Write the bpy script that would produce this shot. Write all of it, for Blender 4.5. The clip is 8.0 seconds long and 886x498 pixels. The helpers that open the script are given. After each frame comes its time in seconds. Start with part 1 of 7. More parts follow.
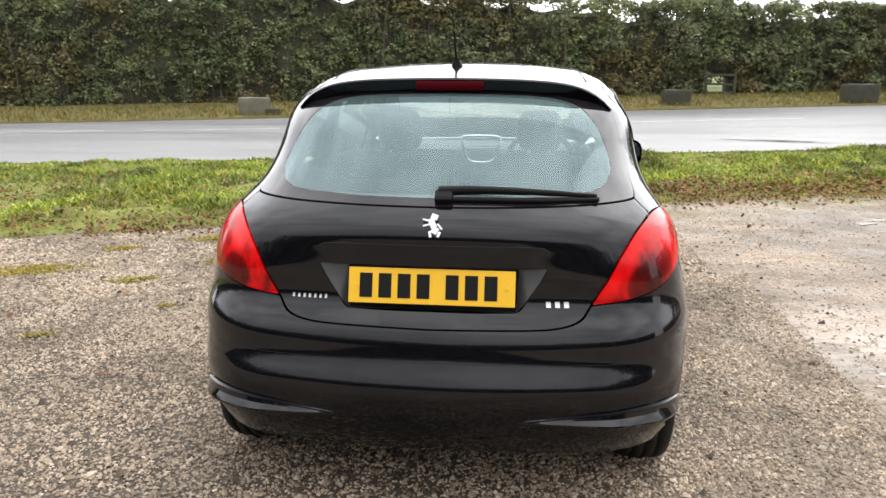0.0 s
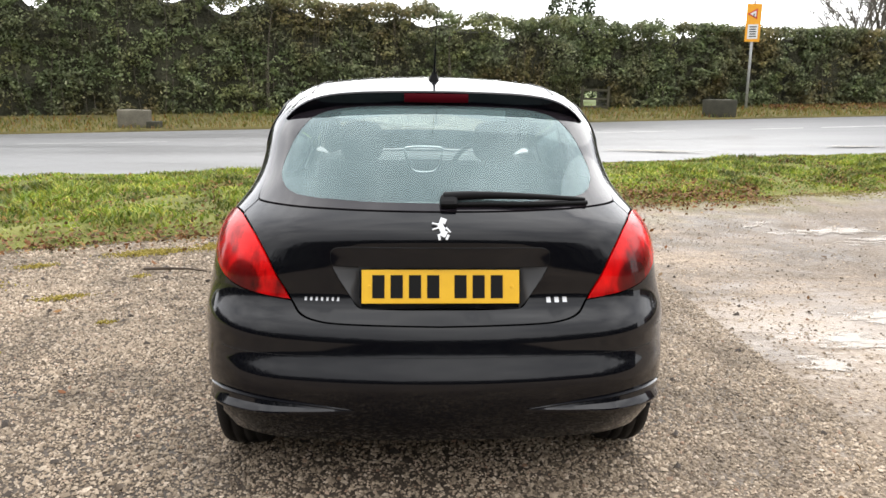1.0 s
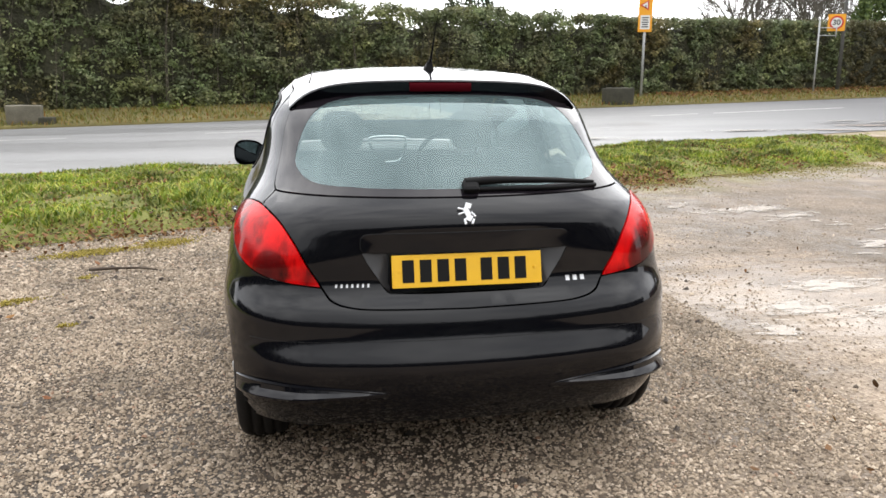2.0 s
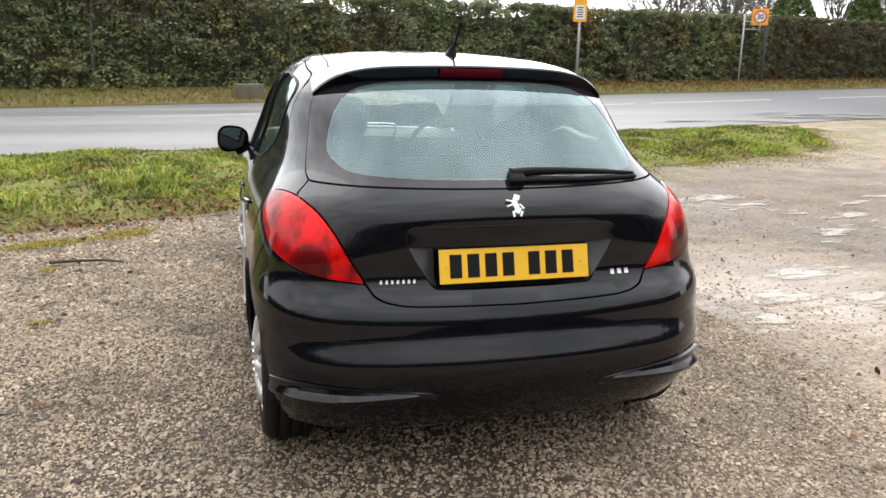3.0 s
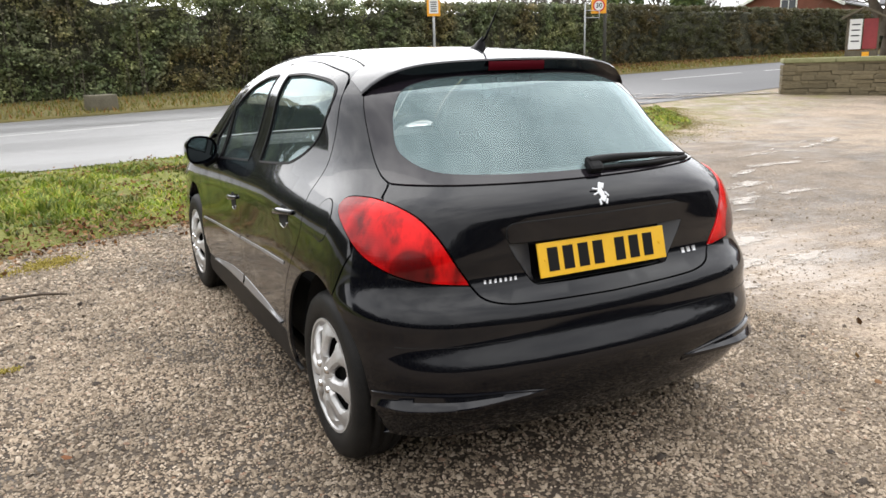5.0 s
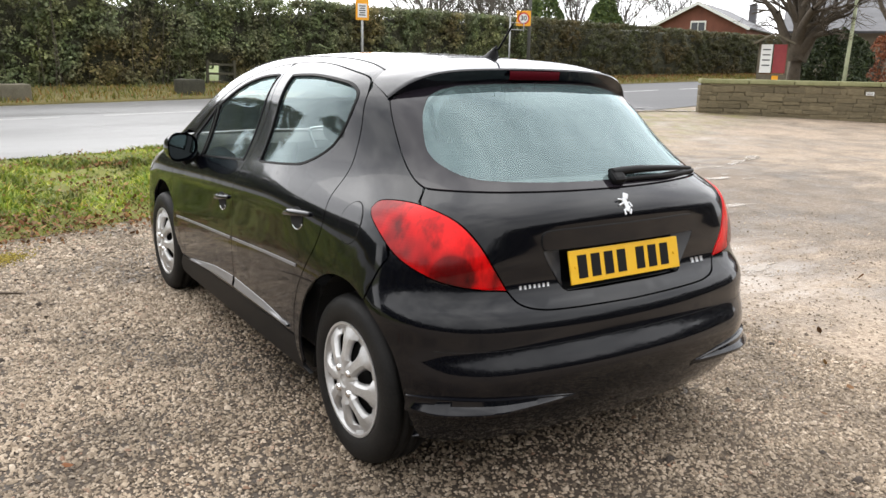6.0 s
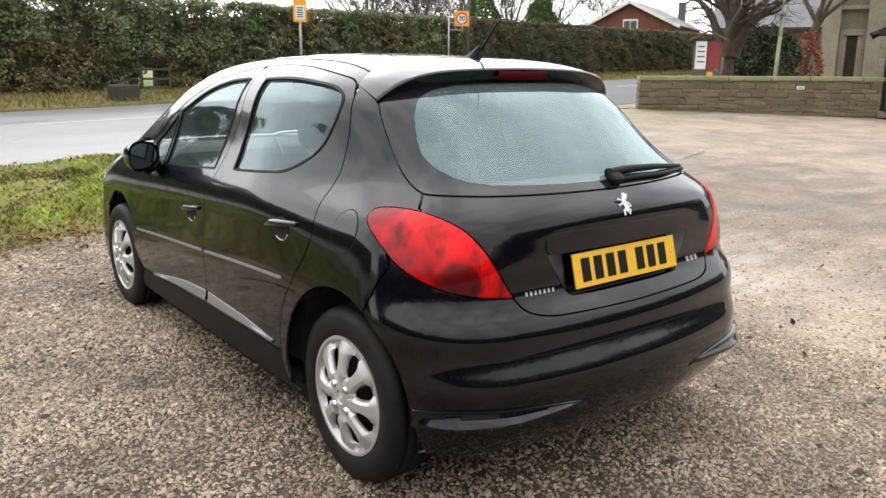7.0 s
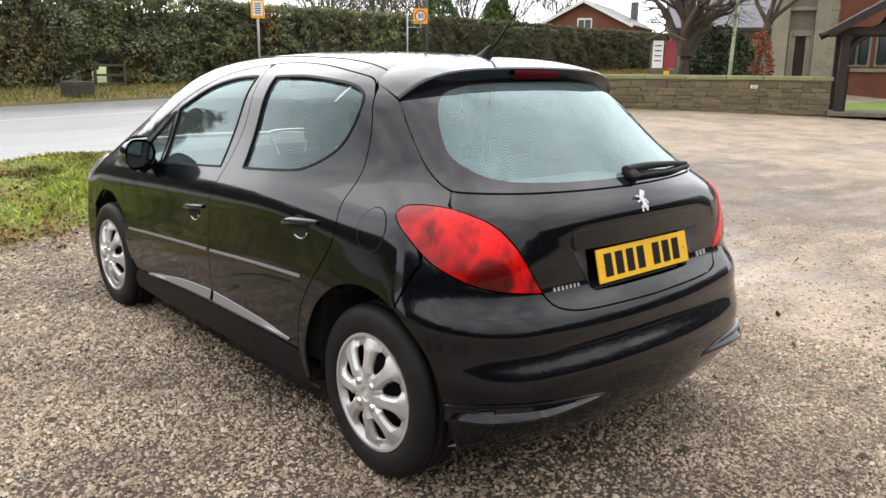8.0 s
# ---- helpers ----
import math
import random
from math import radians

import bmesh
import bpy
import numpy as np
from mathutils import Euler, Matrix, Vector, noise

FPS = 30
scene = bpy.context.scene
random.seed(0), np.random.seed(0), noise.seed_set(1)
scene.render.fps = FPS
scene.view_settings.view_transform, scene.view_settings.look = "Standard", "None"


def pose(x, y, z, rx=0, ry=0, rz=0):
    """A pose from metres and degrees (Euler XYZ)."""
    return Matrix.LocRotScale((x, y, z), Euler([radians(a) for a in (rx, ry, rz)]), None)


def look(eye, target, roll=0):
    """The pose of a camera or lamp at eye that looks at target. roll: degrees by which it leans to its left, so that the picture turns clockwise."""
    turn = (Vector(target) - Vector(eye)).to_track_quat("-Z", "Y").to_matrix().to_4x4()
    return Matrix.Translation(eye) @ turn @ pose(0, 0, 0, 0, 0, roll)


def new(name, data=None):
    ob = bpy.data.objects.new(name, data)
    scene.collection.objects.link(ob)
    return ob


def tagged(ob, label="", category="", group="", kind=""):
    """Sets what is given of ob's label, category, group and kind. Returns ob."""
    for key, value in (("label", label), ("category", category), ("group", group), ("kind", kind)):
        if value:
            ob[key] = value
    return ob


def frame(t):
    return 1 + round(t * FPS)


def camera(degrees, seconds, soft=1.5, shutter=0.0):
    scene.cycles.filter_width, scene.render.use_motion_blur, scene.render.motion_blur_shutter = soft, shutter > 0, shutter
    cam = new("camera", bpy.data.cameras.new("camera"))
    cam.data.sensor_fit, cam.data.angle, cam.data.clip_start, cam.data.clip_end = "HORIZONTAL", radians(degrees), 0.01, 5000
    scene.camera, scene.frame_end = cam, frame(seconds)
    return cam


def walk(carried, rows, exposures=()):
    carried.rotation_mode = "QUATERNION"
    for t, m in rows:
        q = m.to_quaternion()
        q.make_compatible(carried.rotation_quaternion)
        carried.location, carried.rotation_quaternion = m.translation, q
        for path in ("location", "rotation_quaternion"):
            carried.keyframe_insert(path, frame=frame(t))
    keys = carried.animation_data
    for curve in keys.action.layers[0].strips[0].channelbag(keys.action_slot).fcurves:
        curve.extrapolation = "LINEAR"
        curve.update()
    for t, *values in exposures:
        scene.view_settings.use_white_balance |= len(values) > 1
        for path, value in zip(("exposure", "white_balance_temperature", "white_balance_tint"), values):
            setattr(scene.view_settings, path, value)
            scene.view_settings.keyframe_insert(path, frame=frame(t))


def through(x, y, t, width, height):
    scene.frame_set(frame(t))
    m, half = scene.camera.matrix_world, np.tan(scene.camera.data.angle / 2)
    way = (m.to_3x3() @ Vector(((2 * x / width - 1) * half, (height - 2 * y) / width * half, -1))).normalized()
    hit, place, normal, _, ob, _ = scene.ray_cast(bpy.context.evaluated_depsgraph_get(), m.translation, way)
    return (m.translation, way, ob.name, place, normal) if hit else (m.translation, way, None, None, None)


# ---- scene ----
# camera and walk: time, eye, point looked at, lean
cam = camera(59.2, 8.0, 1.5, 0.22)
PATH = [
    (0, (0.294, -2.811, 1.39), (0.078, -0.873, 0.948), 0.2),
    (0.5, (0.038, -2.877, 1.4), (0.013, -0.932, 0.931), 0.1),
    (1, (-0.119, -2.987, 1.386), (-0.021, -1.032, 0.979), 0.7),
    (1.5, (-0.292, -3.048, 1.395), (-0.09, -1.105, 0.966), 2.0),
    (1.7, (-0.4, -3.05, 1.388), (-0.126, -1.114, 0.969), 1.3),
    (2.8, (-0.854, -2.846, 1.362), (-0.369, -0.961, 0.902), 0.3),
    (3, (-0.916, -2.821, 1.368), (-0.378, -0.949, 0.911), 1.2),
    (3.5, (-1.155, -2.766, 1.362), (-0.423, -0.948, 0.964), 1.5),
    (4, (-1.399, -2.703, 1.368), (-0.608, -0.918, 0.935), 1.8),
    (4.5, (-1.491, -2.602, 1.35), (-0.653, -0.835, 0.933), -0.3),
    (4.7, (-1.529, -2.555, 1.359), (-0.687, -0.795, 0.916), -1.0),
    (5.8, (-1.908, -2.342, 1.36), (-0.849, -0.708, 0.902), 0.0),
    (6, (-1.959, -2.311, 1.364), (-0.88, -0.688, 0.913), 1.2),
    (6.5, (-1.97, -2.208, 1.36), (-0.848, -0.607, 0.937), -0.1),
    (7, (-2.055, -2.123, 1.361), (-0.854, -0.587, 0.914), 0.3),
    (7.5, (-2.212, -2.034, 1.367), (-0.931, -0.562, 0.927), -0.5),
    (8, (-2.252, -2.0, 1.364), (-0.963, -0.539, 0.912), 0.6),
]
walk(cam, [(t, look(eye, target, roll)) for t, eye, target, roll in PATH], [(0, 0.16), (0.5, 0.15), (1.5, 0.05), (3, 0.0), (8, 0.02)])

# light: a bright overcast sky
SUN_UP, SUN_ROUND = 38.0, 12.0
world = bpy.data.worlds.new("overcast_sky")
scene.world = world
world.use_nodes = True
wt = world.node_tree
sky = wt.nodes.new("ShaderNodeTexSky")
sky.sky_type, sky.sun_disc = "NISHITA", False
sky.sun_elevation, sky.sun_rotation = radians(SUN_UP), radians(SUN_ROUND)
sky.dust_density, sky.air_density = 4.0, 1.0
grey = wt.nodes.new("ShaderNodeHueSaturation")
grey.inputs["Saturation"].default_value = 0.12
# the cloud is brightest overhead and dimmer at the horizon
cloud = wt.nodes.new("ShaderNodeValToRGB")
cloud.color_ramp.elements[0].position, cloud.color_ramp.elements[0].color = 0.0, (0.72, 0.725, 0.735, 1)
cloud.color_ramp.elements[1].position, cloud.color_ramp.elements[1].color = 1.0, (1.0, 1.0, 1.0, 1)
way, high = wt.nodes.new("ShaderNodeTexCoord"), wt.nodes.new("ShaderNodeSeparateXYZ")
wt.links.new(way.outputs["Generated"], high.inputs[0])
wt.links.new(high.outputs["Z"], cloud.inputs[0])
lift = wt.nodes.new("ShaderNodeVectorMath")
lift.operation = "SCALE"
lift.inputs["Scale"].default_value = 29.0
# soft billows in the overcast
billow = wt.nodes.new("ShaderNodeTexNoise")
billow.inputs["Scale"].default_value, billow.inputs["Detail"].default_value, billow.inputs["Roughness"].default_value = 2.6, 6.0, 0.6
wt.links.new(way.outputs["Generated"], billow.inputs["Vector"])
shade = wt.nodes.new("ShaderNodeValToRGB")
shade.color_ramp.elements[0].position, shade.color_ramp.elements[0].color = 0.32, (0.62, 0.63, 0.66, 1)
shade.color_ramp.elements[1].position, shade.color_ramp.elements[1].color = 0.68, (1.35, 1.34, 1.33, 1)
wt.links.new(billow.outputs["Fac"], shade.inputs[0])
whole = wt.nodes.new("ShaderNodeMix")
whole.data_type, whole.blend_type = "RGBA", "MULTIPLY"
whole.inputs[0].default_value = 1.0
wt.links.new(cloud.outputs[0], whole.inputs[6])
wt.links.new(shade.outputs[0], whole.inputs[7])
wt.links.new(whole.outputs[2], lift.inputs[0])
# the cloud glows towards the hidden sun
toward, glow = wt.nodes.new("ShaderNodeVectorMath"), wt.nodes.new("ShaderNodeMapRange")
toward.operation = "DOT_PRODUCT"
toward.inputs[1].default_value = (math.sin(radians(SUN_ROUND)) * math.cos(radians(SUN_UP)), math.cos(radians(SUN_ROUND)) * math.cos(radians(SUN_UP)), math.sin(radians(SUN_UP)))
glow.inputs["From Min"].default_value, glow.inputs["From Max"].default_value = -0.7, 1.0
glow.inputs["To Min"].default_value, glow.inputs["To Max"].default_value = 14.5, 36.0
wt.links.new(way.outputs["Generated"], toward.inputs[0])
wt.links.new(toward.outputs["Value"], glow.inputs["Value"])
wt.links.new(glow.outputs[0], lift.inputs["Scale"])
veil = wt.nodes.new("ShaderNodeMix")
veil.data_type = "RGBA"
veil.inputs[0].default_value = 0.85
wt.links.new(sky.outputs[0], grey.inputs["Color"])
wt.links.new(grey.outputs[0], veil.inputs[6])
wt.links.new(lift.outputs[0], veil.inputs[7])
wt.links.new(veil.outputs[2], wt.nodes["Background"].inputs[0])
wt.nodes["Background"].inputs[1].default_value = 0.112
sun = new("sun", bpy.data.lights.new("sun", "SUN"))
sun.data.energy, sun.data.angle, sun.data.color = 1.2, radians(70), (1, 0.97, 0.92)
sun.matrix_world = look((0, 0, 0), (-math.sin(radians(SUN_ROUND)) * math.cos(radians(SUN_UP)), -math.cos(radians(SUN_ROUND)) * math.cos(radians(SUN_UP)), -math.sin(radians(SUN_UP))))

# ---- materials ----
def material(name, colour, rough=0.6, metal=0.0, coat=0.0):
    m = bpy.data.materials.new(name)
    m.use_nodes = True
    b = m.node_tree.nodes["Principled BSDF"]
    b.inputs["Base Color"].default_value = (*colour, 1)
    b.inputs["Roughness"].default_value, b.inputs["Metallic"].default_value = rough, metal
    b.inputs["Coat Weight"].default_value, b.inputs["Coat Roughness"].default_value = coat, 0.03
    return m


def node(m, kind, at=None, **values):
    n = m.node_tree.nodes.new(kind)
    for k, v in values.items():
        n.inputs[k.replace("_", " ")].default_value = v
    return n


def join(m, a, b):
    m.node_tree.links.new(a, b)


def shader(m):
    return m.node_tree.nodes["Principled BSDF"]


def ramp(m, source, stops):
    r = m.node_tree.nodes.new("ShaderNodeValToRGB")
    e = r.color_ramp.elements
    while len(e) < len(stops):
        e.new(0.5)
    for i, (p, c) in enumerate(stops):
        e[i].position, e[i].color = p, (*c, 1)
    join(m, source, r.inputs[0])
    return r.outputs[0]


def coords(m, space="Object"):
    return m.node_tree.nodes.new("ShaderNodeTexCoord").outputs[space]


def noise_at(m, vector, scale, detail=4.0, rough=0.55):
    n = node(m, "ShaderNodeTexNoise", Scale=scale, Detail=detail, Roughness=rough)
    join(m, vector, n.inputs["Vector"])
    return n.outputs["Fac"]


def blend(m, fac, a, b, how="MIX"):
    n = m.node_tree.nodes.new("ShaderNodeMix")
    n.data_type, n.blend_type = "RGBA", how
    for value, slot in ((fac, n.inputs[0]), (a, n.inputs[6]), (b, n.inputs[7])):
        if isinstance(value, (int, float)):
            slot.default_value = value
        elif isinstance(value, tuple):
            slot.default_value = (*value, 1)
        else:
            join(m, value, slot)
    return n.outputs[2]


def relief(m, height, strength, distance):
    n = node(m, "ShaderNodeBump", Strength=strength, Distance=distance)
    join(m, height, n.inputs["Height"])
    join(m, n.outputs[0], shader(m).inputs["Normal"])


def mottled(name, low, high, scale, rough=0.8, bump=0.3, depth=0.01, fine=12.0, metal=0.0):
    """Two scales of colour, from low to high, with a fine grain in relief."""
    m = material(name, low, rough, metal)
    at = coords(m)
    big, small = noise_at(m, at, scale), noise_at(m, at, scale * fine, 6.0, 0.65)
    both = blend(m, 0.5, big, small)
    join(m, ramp(m, both, [(0.32, low), (0.68, high)]), shader(m).inputs["Base Color"])
    relief(m, small, bump, depth)
    return m


def varied(m, amount=0.35, by="Random Per Island"):
    """Makes each loose piece, or each object, a little lighter or darker."""
    n = m.node_tree
    base = shader(m).inputs["Base Color"]
    if by == "Random Per Island":
        rnd = n.nodes.new("ShaderNodeNewGeometry").outputs[by]
    else:
        rnd = n.nodes.new("ShaderNodeObjectInfo").outputs["Random"]
    tone = ramp(m, rnd, [(0, (1 - amount,) * 3), (1, (1 + amount,) * 3)])
    source = base.links[0].from_socket if base.links else tuple(base.default_value[:3])
    join(m, blend(m, 1.0, source, tone, "MULTIPLY"), base)
    return m


# ---- mesh helpers ----
def mesh_object(name, verts, faces, mat, parent=None, label="", smooth=False):
    me = bpy.data.meshes.new(name)
    me.from_pydata([tuple(v) for v in verts], [], [tuple(f) for f in faces])
    me.update()
    if mat:
        me.materials.append(mat)
    if smooth:
        me.shade_smooth()
    ob = new(name, me)
    ob.parent = parent
    return tagged(ob, label)


def part(name, bm, mat, parent=None, label="", smooth=False):
    me = bpy.data.meshes.new(name)
    bmesh.ops.recalc_face_normals(bm, faces=bm.faces)
    bm.to_mesh(me)
    bm.free()
    if mat:
        me.materials.append(mat)
    if smooth:
        me.shade_smooth()
    ob = new(name, me)
    ob.parent = parent
    return tagged(ob, label)


def empty(name, label, category, at=(0, 0, 0), group="", kind=""):
    ob = new(name)
    ob.location = at
    return tagged(ob, label, category, group, kind)


def box(bm, m, size, bevel=0.0):
    """A block of that size about the middle of the pose m, its edges rounded."""
    made = bmesh.ops.create_cube(bm, size=1.0, matrix=m @ Matrix.Diagonal((*size, 1)))
    if bevel:
        edges = {e for v in made["verts"] for e in v.link_edges}
        bmesh.ops.bevel(bm, geom=list(edges), offset=bevel, segments=2, affect="EDGES", profile=0.6)
    return bm


def block(name, at, size, mat, parent=None, bevel=0.01, turn=0.0, label="", lean=(0, 0)):
    bm = bmesh.new()
    box(bm, pose(*at, lean[0], lean[1], turn), size, bevel)
    return part(name, bm, mat, parent, label)


def tube(name, points, radii, mat, parent=None, sides=8, label="", closed=False):
    """A round bar along points; radii: one for all, or one for each."""
    pts = [Vector(p) for p in points]
    n = len(pts)
    radii = [radii] * n if isinstance(radii, (int, float)) else radii
    verts, faces, side = [], [], None
    for i, p in enumerate(pts):
        a, b = pts[(i - 1) % n if closed else max(i - 1, 0)], pts[(i + 1) % n if closed else min(i + 1, n - 1)]
        ahead = (b - a).normalized()
        side = ahead.orthogonal().normalized() if side is None else (side - ahead * side.dot(ahead)).normalized()
        up = ahead.cross(side)
        for k in range(sides):
            w = 2 * math.pi * k / sides
            verts.append(p + radii[i] * (math.cos(w) * side + math.sin(w) * up))
    for i in range(n if closed else n - 1):
        for k in range(sides):
            j, l = (i + 1) % n, (k + 1) % sides
            faces.append((i * sides + k, i * sides + l, j * sides + l, j * sides + k))
    if not closed:
        faces += [tuple(range(sides - 1, -1, -1)), tuple((n - 1) * sides + k for k in range(sides))]
    return mesh_object(name, verts, faces, mat, parent, label, True)


def lathe(name, profile, mat, m, parent=None, sides=40, label="", smooth=True):
    """Turns a profile of (along, radius) round the x axis of the pose m."""
    verts, faces = [], []
    for a, r in profile:
        for k in range(sides):
            w = 2 * math.pi * k / sides
            verts.append(m @ Vector((a, r * math.cos(w), r * math.sin(w))))
    for i in range(len(profile) - 1):
        for k in range(sides):
            l = (k + 1) % sides
            faces.append((i * sides + k, i * sides + l, (i + 1) * sides + l, (i + 1) * sides + k))
    return mesh_object(name, verts, faces, mat, parent, label, smooth)


def ease(t):
    t = np.clip(t, 0, 1)
    return t * t * (3 - 2 * t)


# ---- lie of the land ----
def ground_z(x, y):
    x, y = np.asarray(x, float), np.asarray(y, float)
    s = np.maximum(y - 1.0, 0)
    s = np.minimum(s, 60)
    return -0.012 * (1 - ease((y - 2.5) / 3)) + 0.0225 * s * s / (s + 2.0) + 0.016 * np.clip(x, -40, 60) * ease((y - 5) / 12)


def road_near(x):
    return 9.1 + 0.23 * x


def road_far(x):
    return 18.0 + 0.20 * x


# ---- the car: one smooth skin, cut into panels ----
from mathutils import geometry


def spline(xs, ys):
    """Natural cubic through a few knots, straight beyond the ends."""
    xs, ys = np.array(xs, float), np.array(ys, float)
    n, h = len(xs), np.diff(xs)
    a, b = np.eye(n), np.zeros(n)
    for i in range(1, n - 1):
        a[i, i-1:i+2] = h[i-1], 2 * (h[i-1] + h[i]), h[i]
        b[i] = 6 * ((ys[i+1] - ys[i]) / h[i] - (ys[i] - ys[i-1]) / h[i-1])
    m = np.linalg.solve(a, b)
    def f(x):
        x = np.asarray(x, float)
        i = np.clip(np.searchsorted(xs, x) - 1, 0, n - 2)
        t, hh = np.clip(x, xs[0], xs[-1]) - xs[i], h[i]
        s = (ys[i+1] - ys[i]) / hh - hh * (2 * m[i] + m[i+1]) / 6
        v = ys[i] + s * t + m[i] * t * t / 2 + (m[i+1] - m[i]) * t ** 3 / (6 * hh)
        return v
    return f


def smax(a, b, k):
    h = np.maximum(k - np.abs(a - b), 0) / k
    return np.maximum(a, b) + h * h * k / 4
# inward lean of the side against height over the waist
lean = spline([-0.85, -0.7, -0.5, -0.35, -0.2, -0.08, 0, 0.06, 0.2, 0.34, 0.5], [0.077, 0.036, 0.027, 0.030, 0.039, 0.049, 0.084, 0.111, 0.16, 0.201, 0.265])
waist = spline([-.7, 0, 1, 2, 3.4], [.99, .975, .94, .89, .82])
plan = spline([-0.7, -0.2, 0.4, 1.2, 2.0, 2.7, 3.4], [0.829, 0.86, 0.864, 0.848, 0.83, 0.818, 0.763])
roof = spline([-0.3, 0.05, 0.35, 0.8, 1.2, 1.55, 1.85, 2.2, 2.6, 2.85, 3.1, 3.35, 3.5], [1.319, 1.377, 1.411, 1.433, 1.432, 1.405, 1.35, 1.212, 1.03, 0.928, 0.869, 0.775, 0.679])
back = spline([0.1, 0.2, 0.28, 0.36, 0.42, 0.455, 0.49, 0.515, 0.54, 0.57, 0.60, 0.63, 0.66, 0.75, 0.86, 0.93, 0.98, 1.05, 1.2, 1.33, 1.45], [-0.425, -0.518, -0.580, -0.606, -0.611, -0.606, -0.591, -0.580, -0.573, -0.568, -0.559, -0.541, -0.512, -0.490, -0.487, -0.472, -0.417, -0.328, -0.133, 0.039, 0.229])
bow = spline([0.1, 0.5, 0.7, 0.95, 1.0, 1.3, 1.5], [0.154, 0.144, 0.092, 0.222, 0.283, 0.264, 0.276])
pinch = spline([-0.4, -0.12, -0.04, 0.03, 0.12, 0.3, 0.5], [-0.011, 0.022, 0.044, 0.063, 0.060, 0.016, -0.025])
front = spline([.1, .3, .5, .7, .9], [3.26, 3.37, 3.38, 3.32, 3.15])


def body(x, y, z):
    x = np.abs(x)
    u = np.clip((.75 - y) / .85, 0, 1)
    side = x - plan(y) + lean(z - waist(y)) + pinch(z - waist(y)) * u * u * (3 - 2 * u)
    top = (z - roof(y) + .10 * (x / .8) ** 2.4) 
    rear = back(z) + bow(z) * (x / .65) ** 2.2 * .45 - y
    nose = y - front(z) + .28 * (x / .75) ** 3
    f = smax(side, rear * .9, .30)
    f = smax(f, top * .95, .16)
    f = smax(f, nose, .12)
    return smax(f, .12 - z, .05)


def skin_normal(p):
    h, e = 0.004, np.eye(3)
    g = np.stack([body(*(p + h * e[i]).T) - body(*(p - h * e[i]).T) for i in range(3)], -1)
    return g / np.linalg.norm(g, axis=-1, keepdims=True)


def cast(start, way, far):
    """Where rays that start inside the skin leave it."""
    lo, hi = np.zeros(len(start)), np.full(len(start), float(far))
    for _ in range(34):
        mid = (lo + hi) / 2
        out = body(*(start + mid[:, None] * way).T) > 0
        hi, lo = np.where(out, mid, hi), np.where(out, lo, mid)
    return start + lo[:, None] * way


class Side:
    """Seen square from the left: (y, z)."""
    def lay(self, uv):
        o = np.stack([0 * uv[:, 0], uv[:, 0], uv[:, 1]], 1)
        return cast(o, np.array([[-1.0, 0, 0]]).repeat(len(uv), 0), 1.2)

    def flat(self, p):
        return p[:, 1:3].copy()


class Round:
    """Seen from an upright axis: (turn to the left of the way, z)."""
    def __init__(self, y, sign):
        self.y, self.sign = y, sign

    def lay(self, uv):
        a = uv[:, 0] / 0.85
        o = np.stack([0 * a, 0 * a + self.y, uv[:, 1]], 1)
        return cast(o, np.stack([-np.sin(a), self.sign * np.cos(a), 0 * a], 1), 2.2)

    def flat(self, p):
        return np.stack([0.85 * np.arctan2(-p[:, 0], self.sign * (p[:, 1] - self.y)), p[:, 2]], 1)


class Above:
    """Seen from above: (x, y)."""
    def lay(self, uv):
        o = np.stack([uv[:, 0], uv[:, 1], 0 * uv[:, 0] + 0.55], 1)
        return cast(o, np.array([[0, 0, 1.0]]).repeat(len(uv), 0), 1.2)

    def flat(self, p):
        return p[:, :2].copy()


SIDE, REAR, NOSE, TOP = Side(), Round(0.6, -1), Round(2.3, 1), Above()


def flow(points, closed=False, each=10):
    """A smooth curve through a few points."""
    p = np.array(points, float)
    n = len(p)
    out = []
    for i in range(n if closed else n - 1):
        a, b, c, d = (p[(i + k) % n] if closed else p[min(max(i + k, 0), n - 1)] for k in (-1, 0, 1, 2))
        for t in np.linspace(0, 1, each, endpoint=False):
            out.append(0.5 * (2 * b + (c - a) * t + (2 * a - 5 * b + 4 * c - d) * t * t + (3 * b - a - 3 * c + d) * t ** 3))
    if not closed:
        out.append(p[-1])
    return np.array(out)


def on_side(points, closed=False):
    return SIDE.lay(flow(points, closed))


def on_rear(points, closed=False):
    uv = flow(points, closed)
    return REAR.lay(np.stack([np.radians(uv[:, 0]) * 0.85, uv[:, 1]], 1))


def on_nose(points, closed=False):
    uv = flow(points, closed)
    return NOSE.lay(np.stack([np.radians(uv[:, 0]) * 0.85, uv[:, 1]], 1))


def flipped(p):
    return p * np.array([-1.0, 1, 1])


def both(half):
    """A left half outline closed by its mirror image."""
    return np.concatenate([half, flipped(half[::-1])])


def even(uv, step):
    """A closed outline with points at even steps; true corners stay."""
    out = []
    for a, b in zip(uv, np.roll(uv, -1, 0)):
        n = max(1, int(math.ceil(np.linalg.norm(b - a) / step)))
        out += [a + (b - a) * k / n for k in range(n)]
    keep = [out[0]]
    for q in out[1:]:
        if np.linalg.norm(q - keep[-1]) > step * 0.35:
            keep.append(q)
    return np.array(keep)


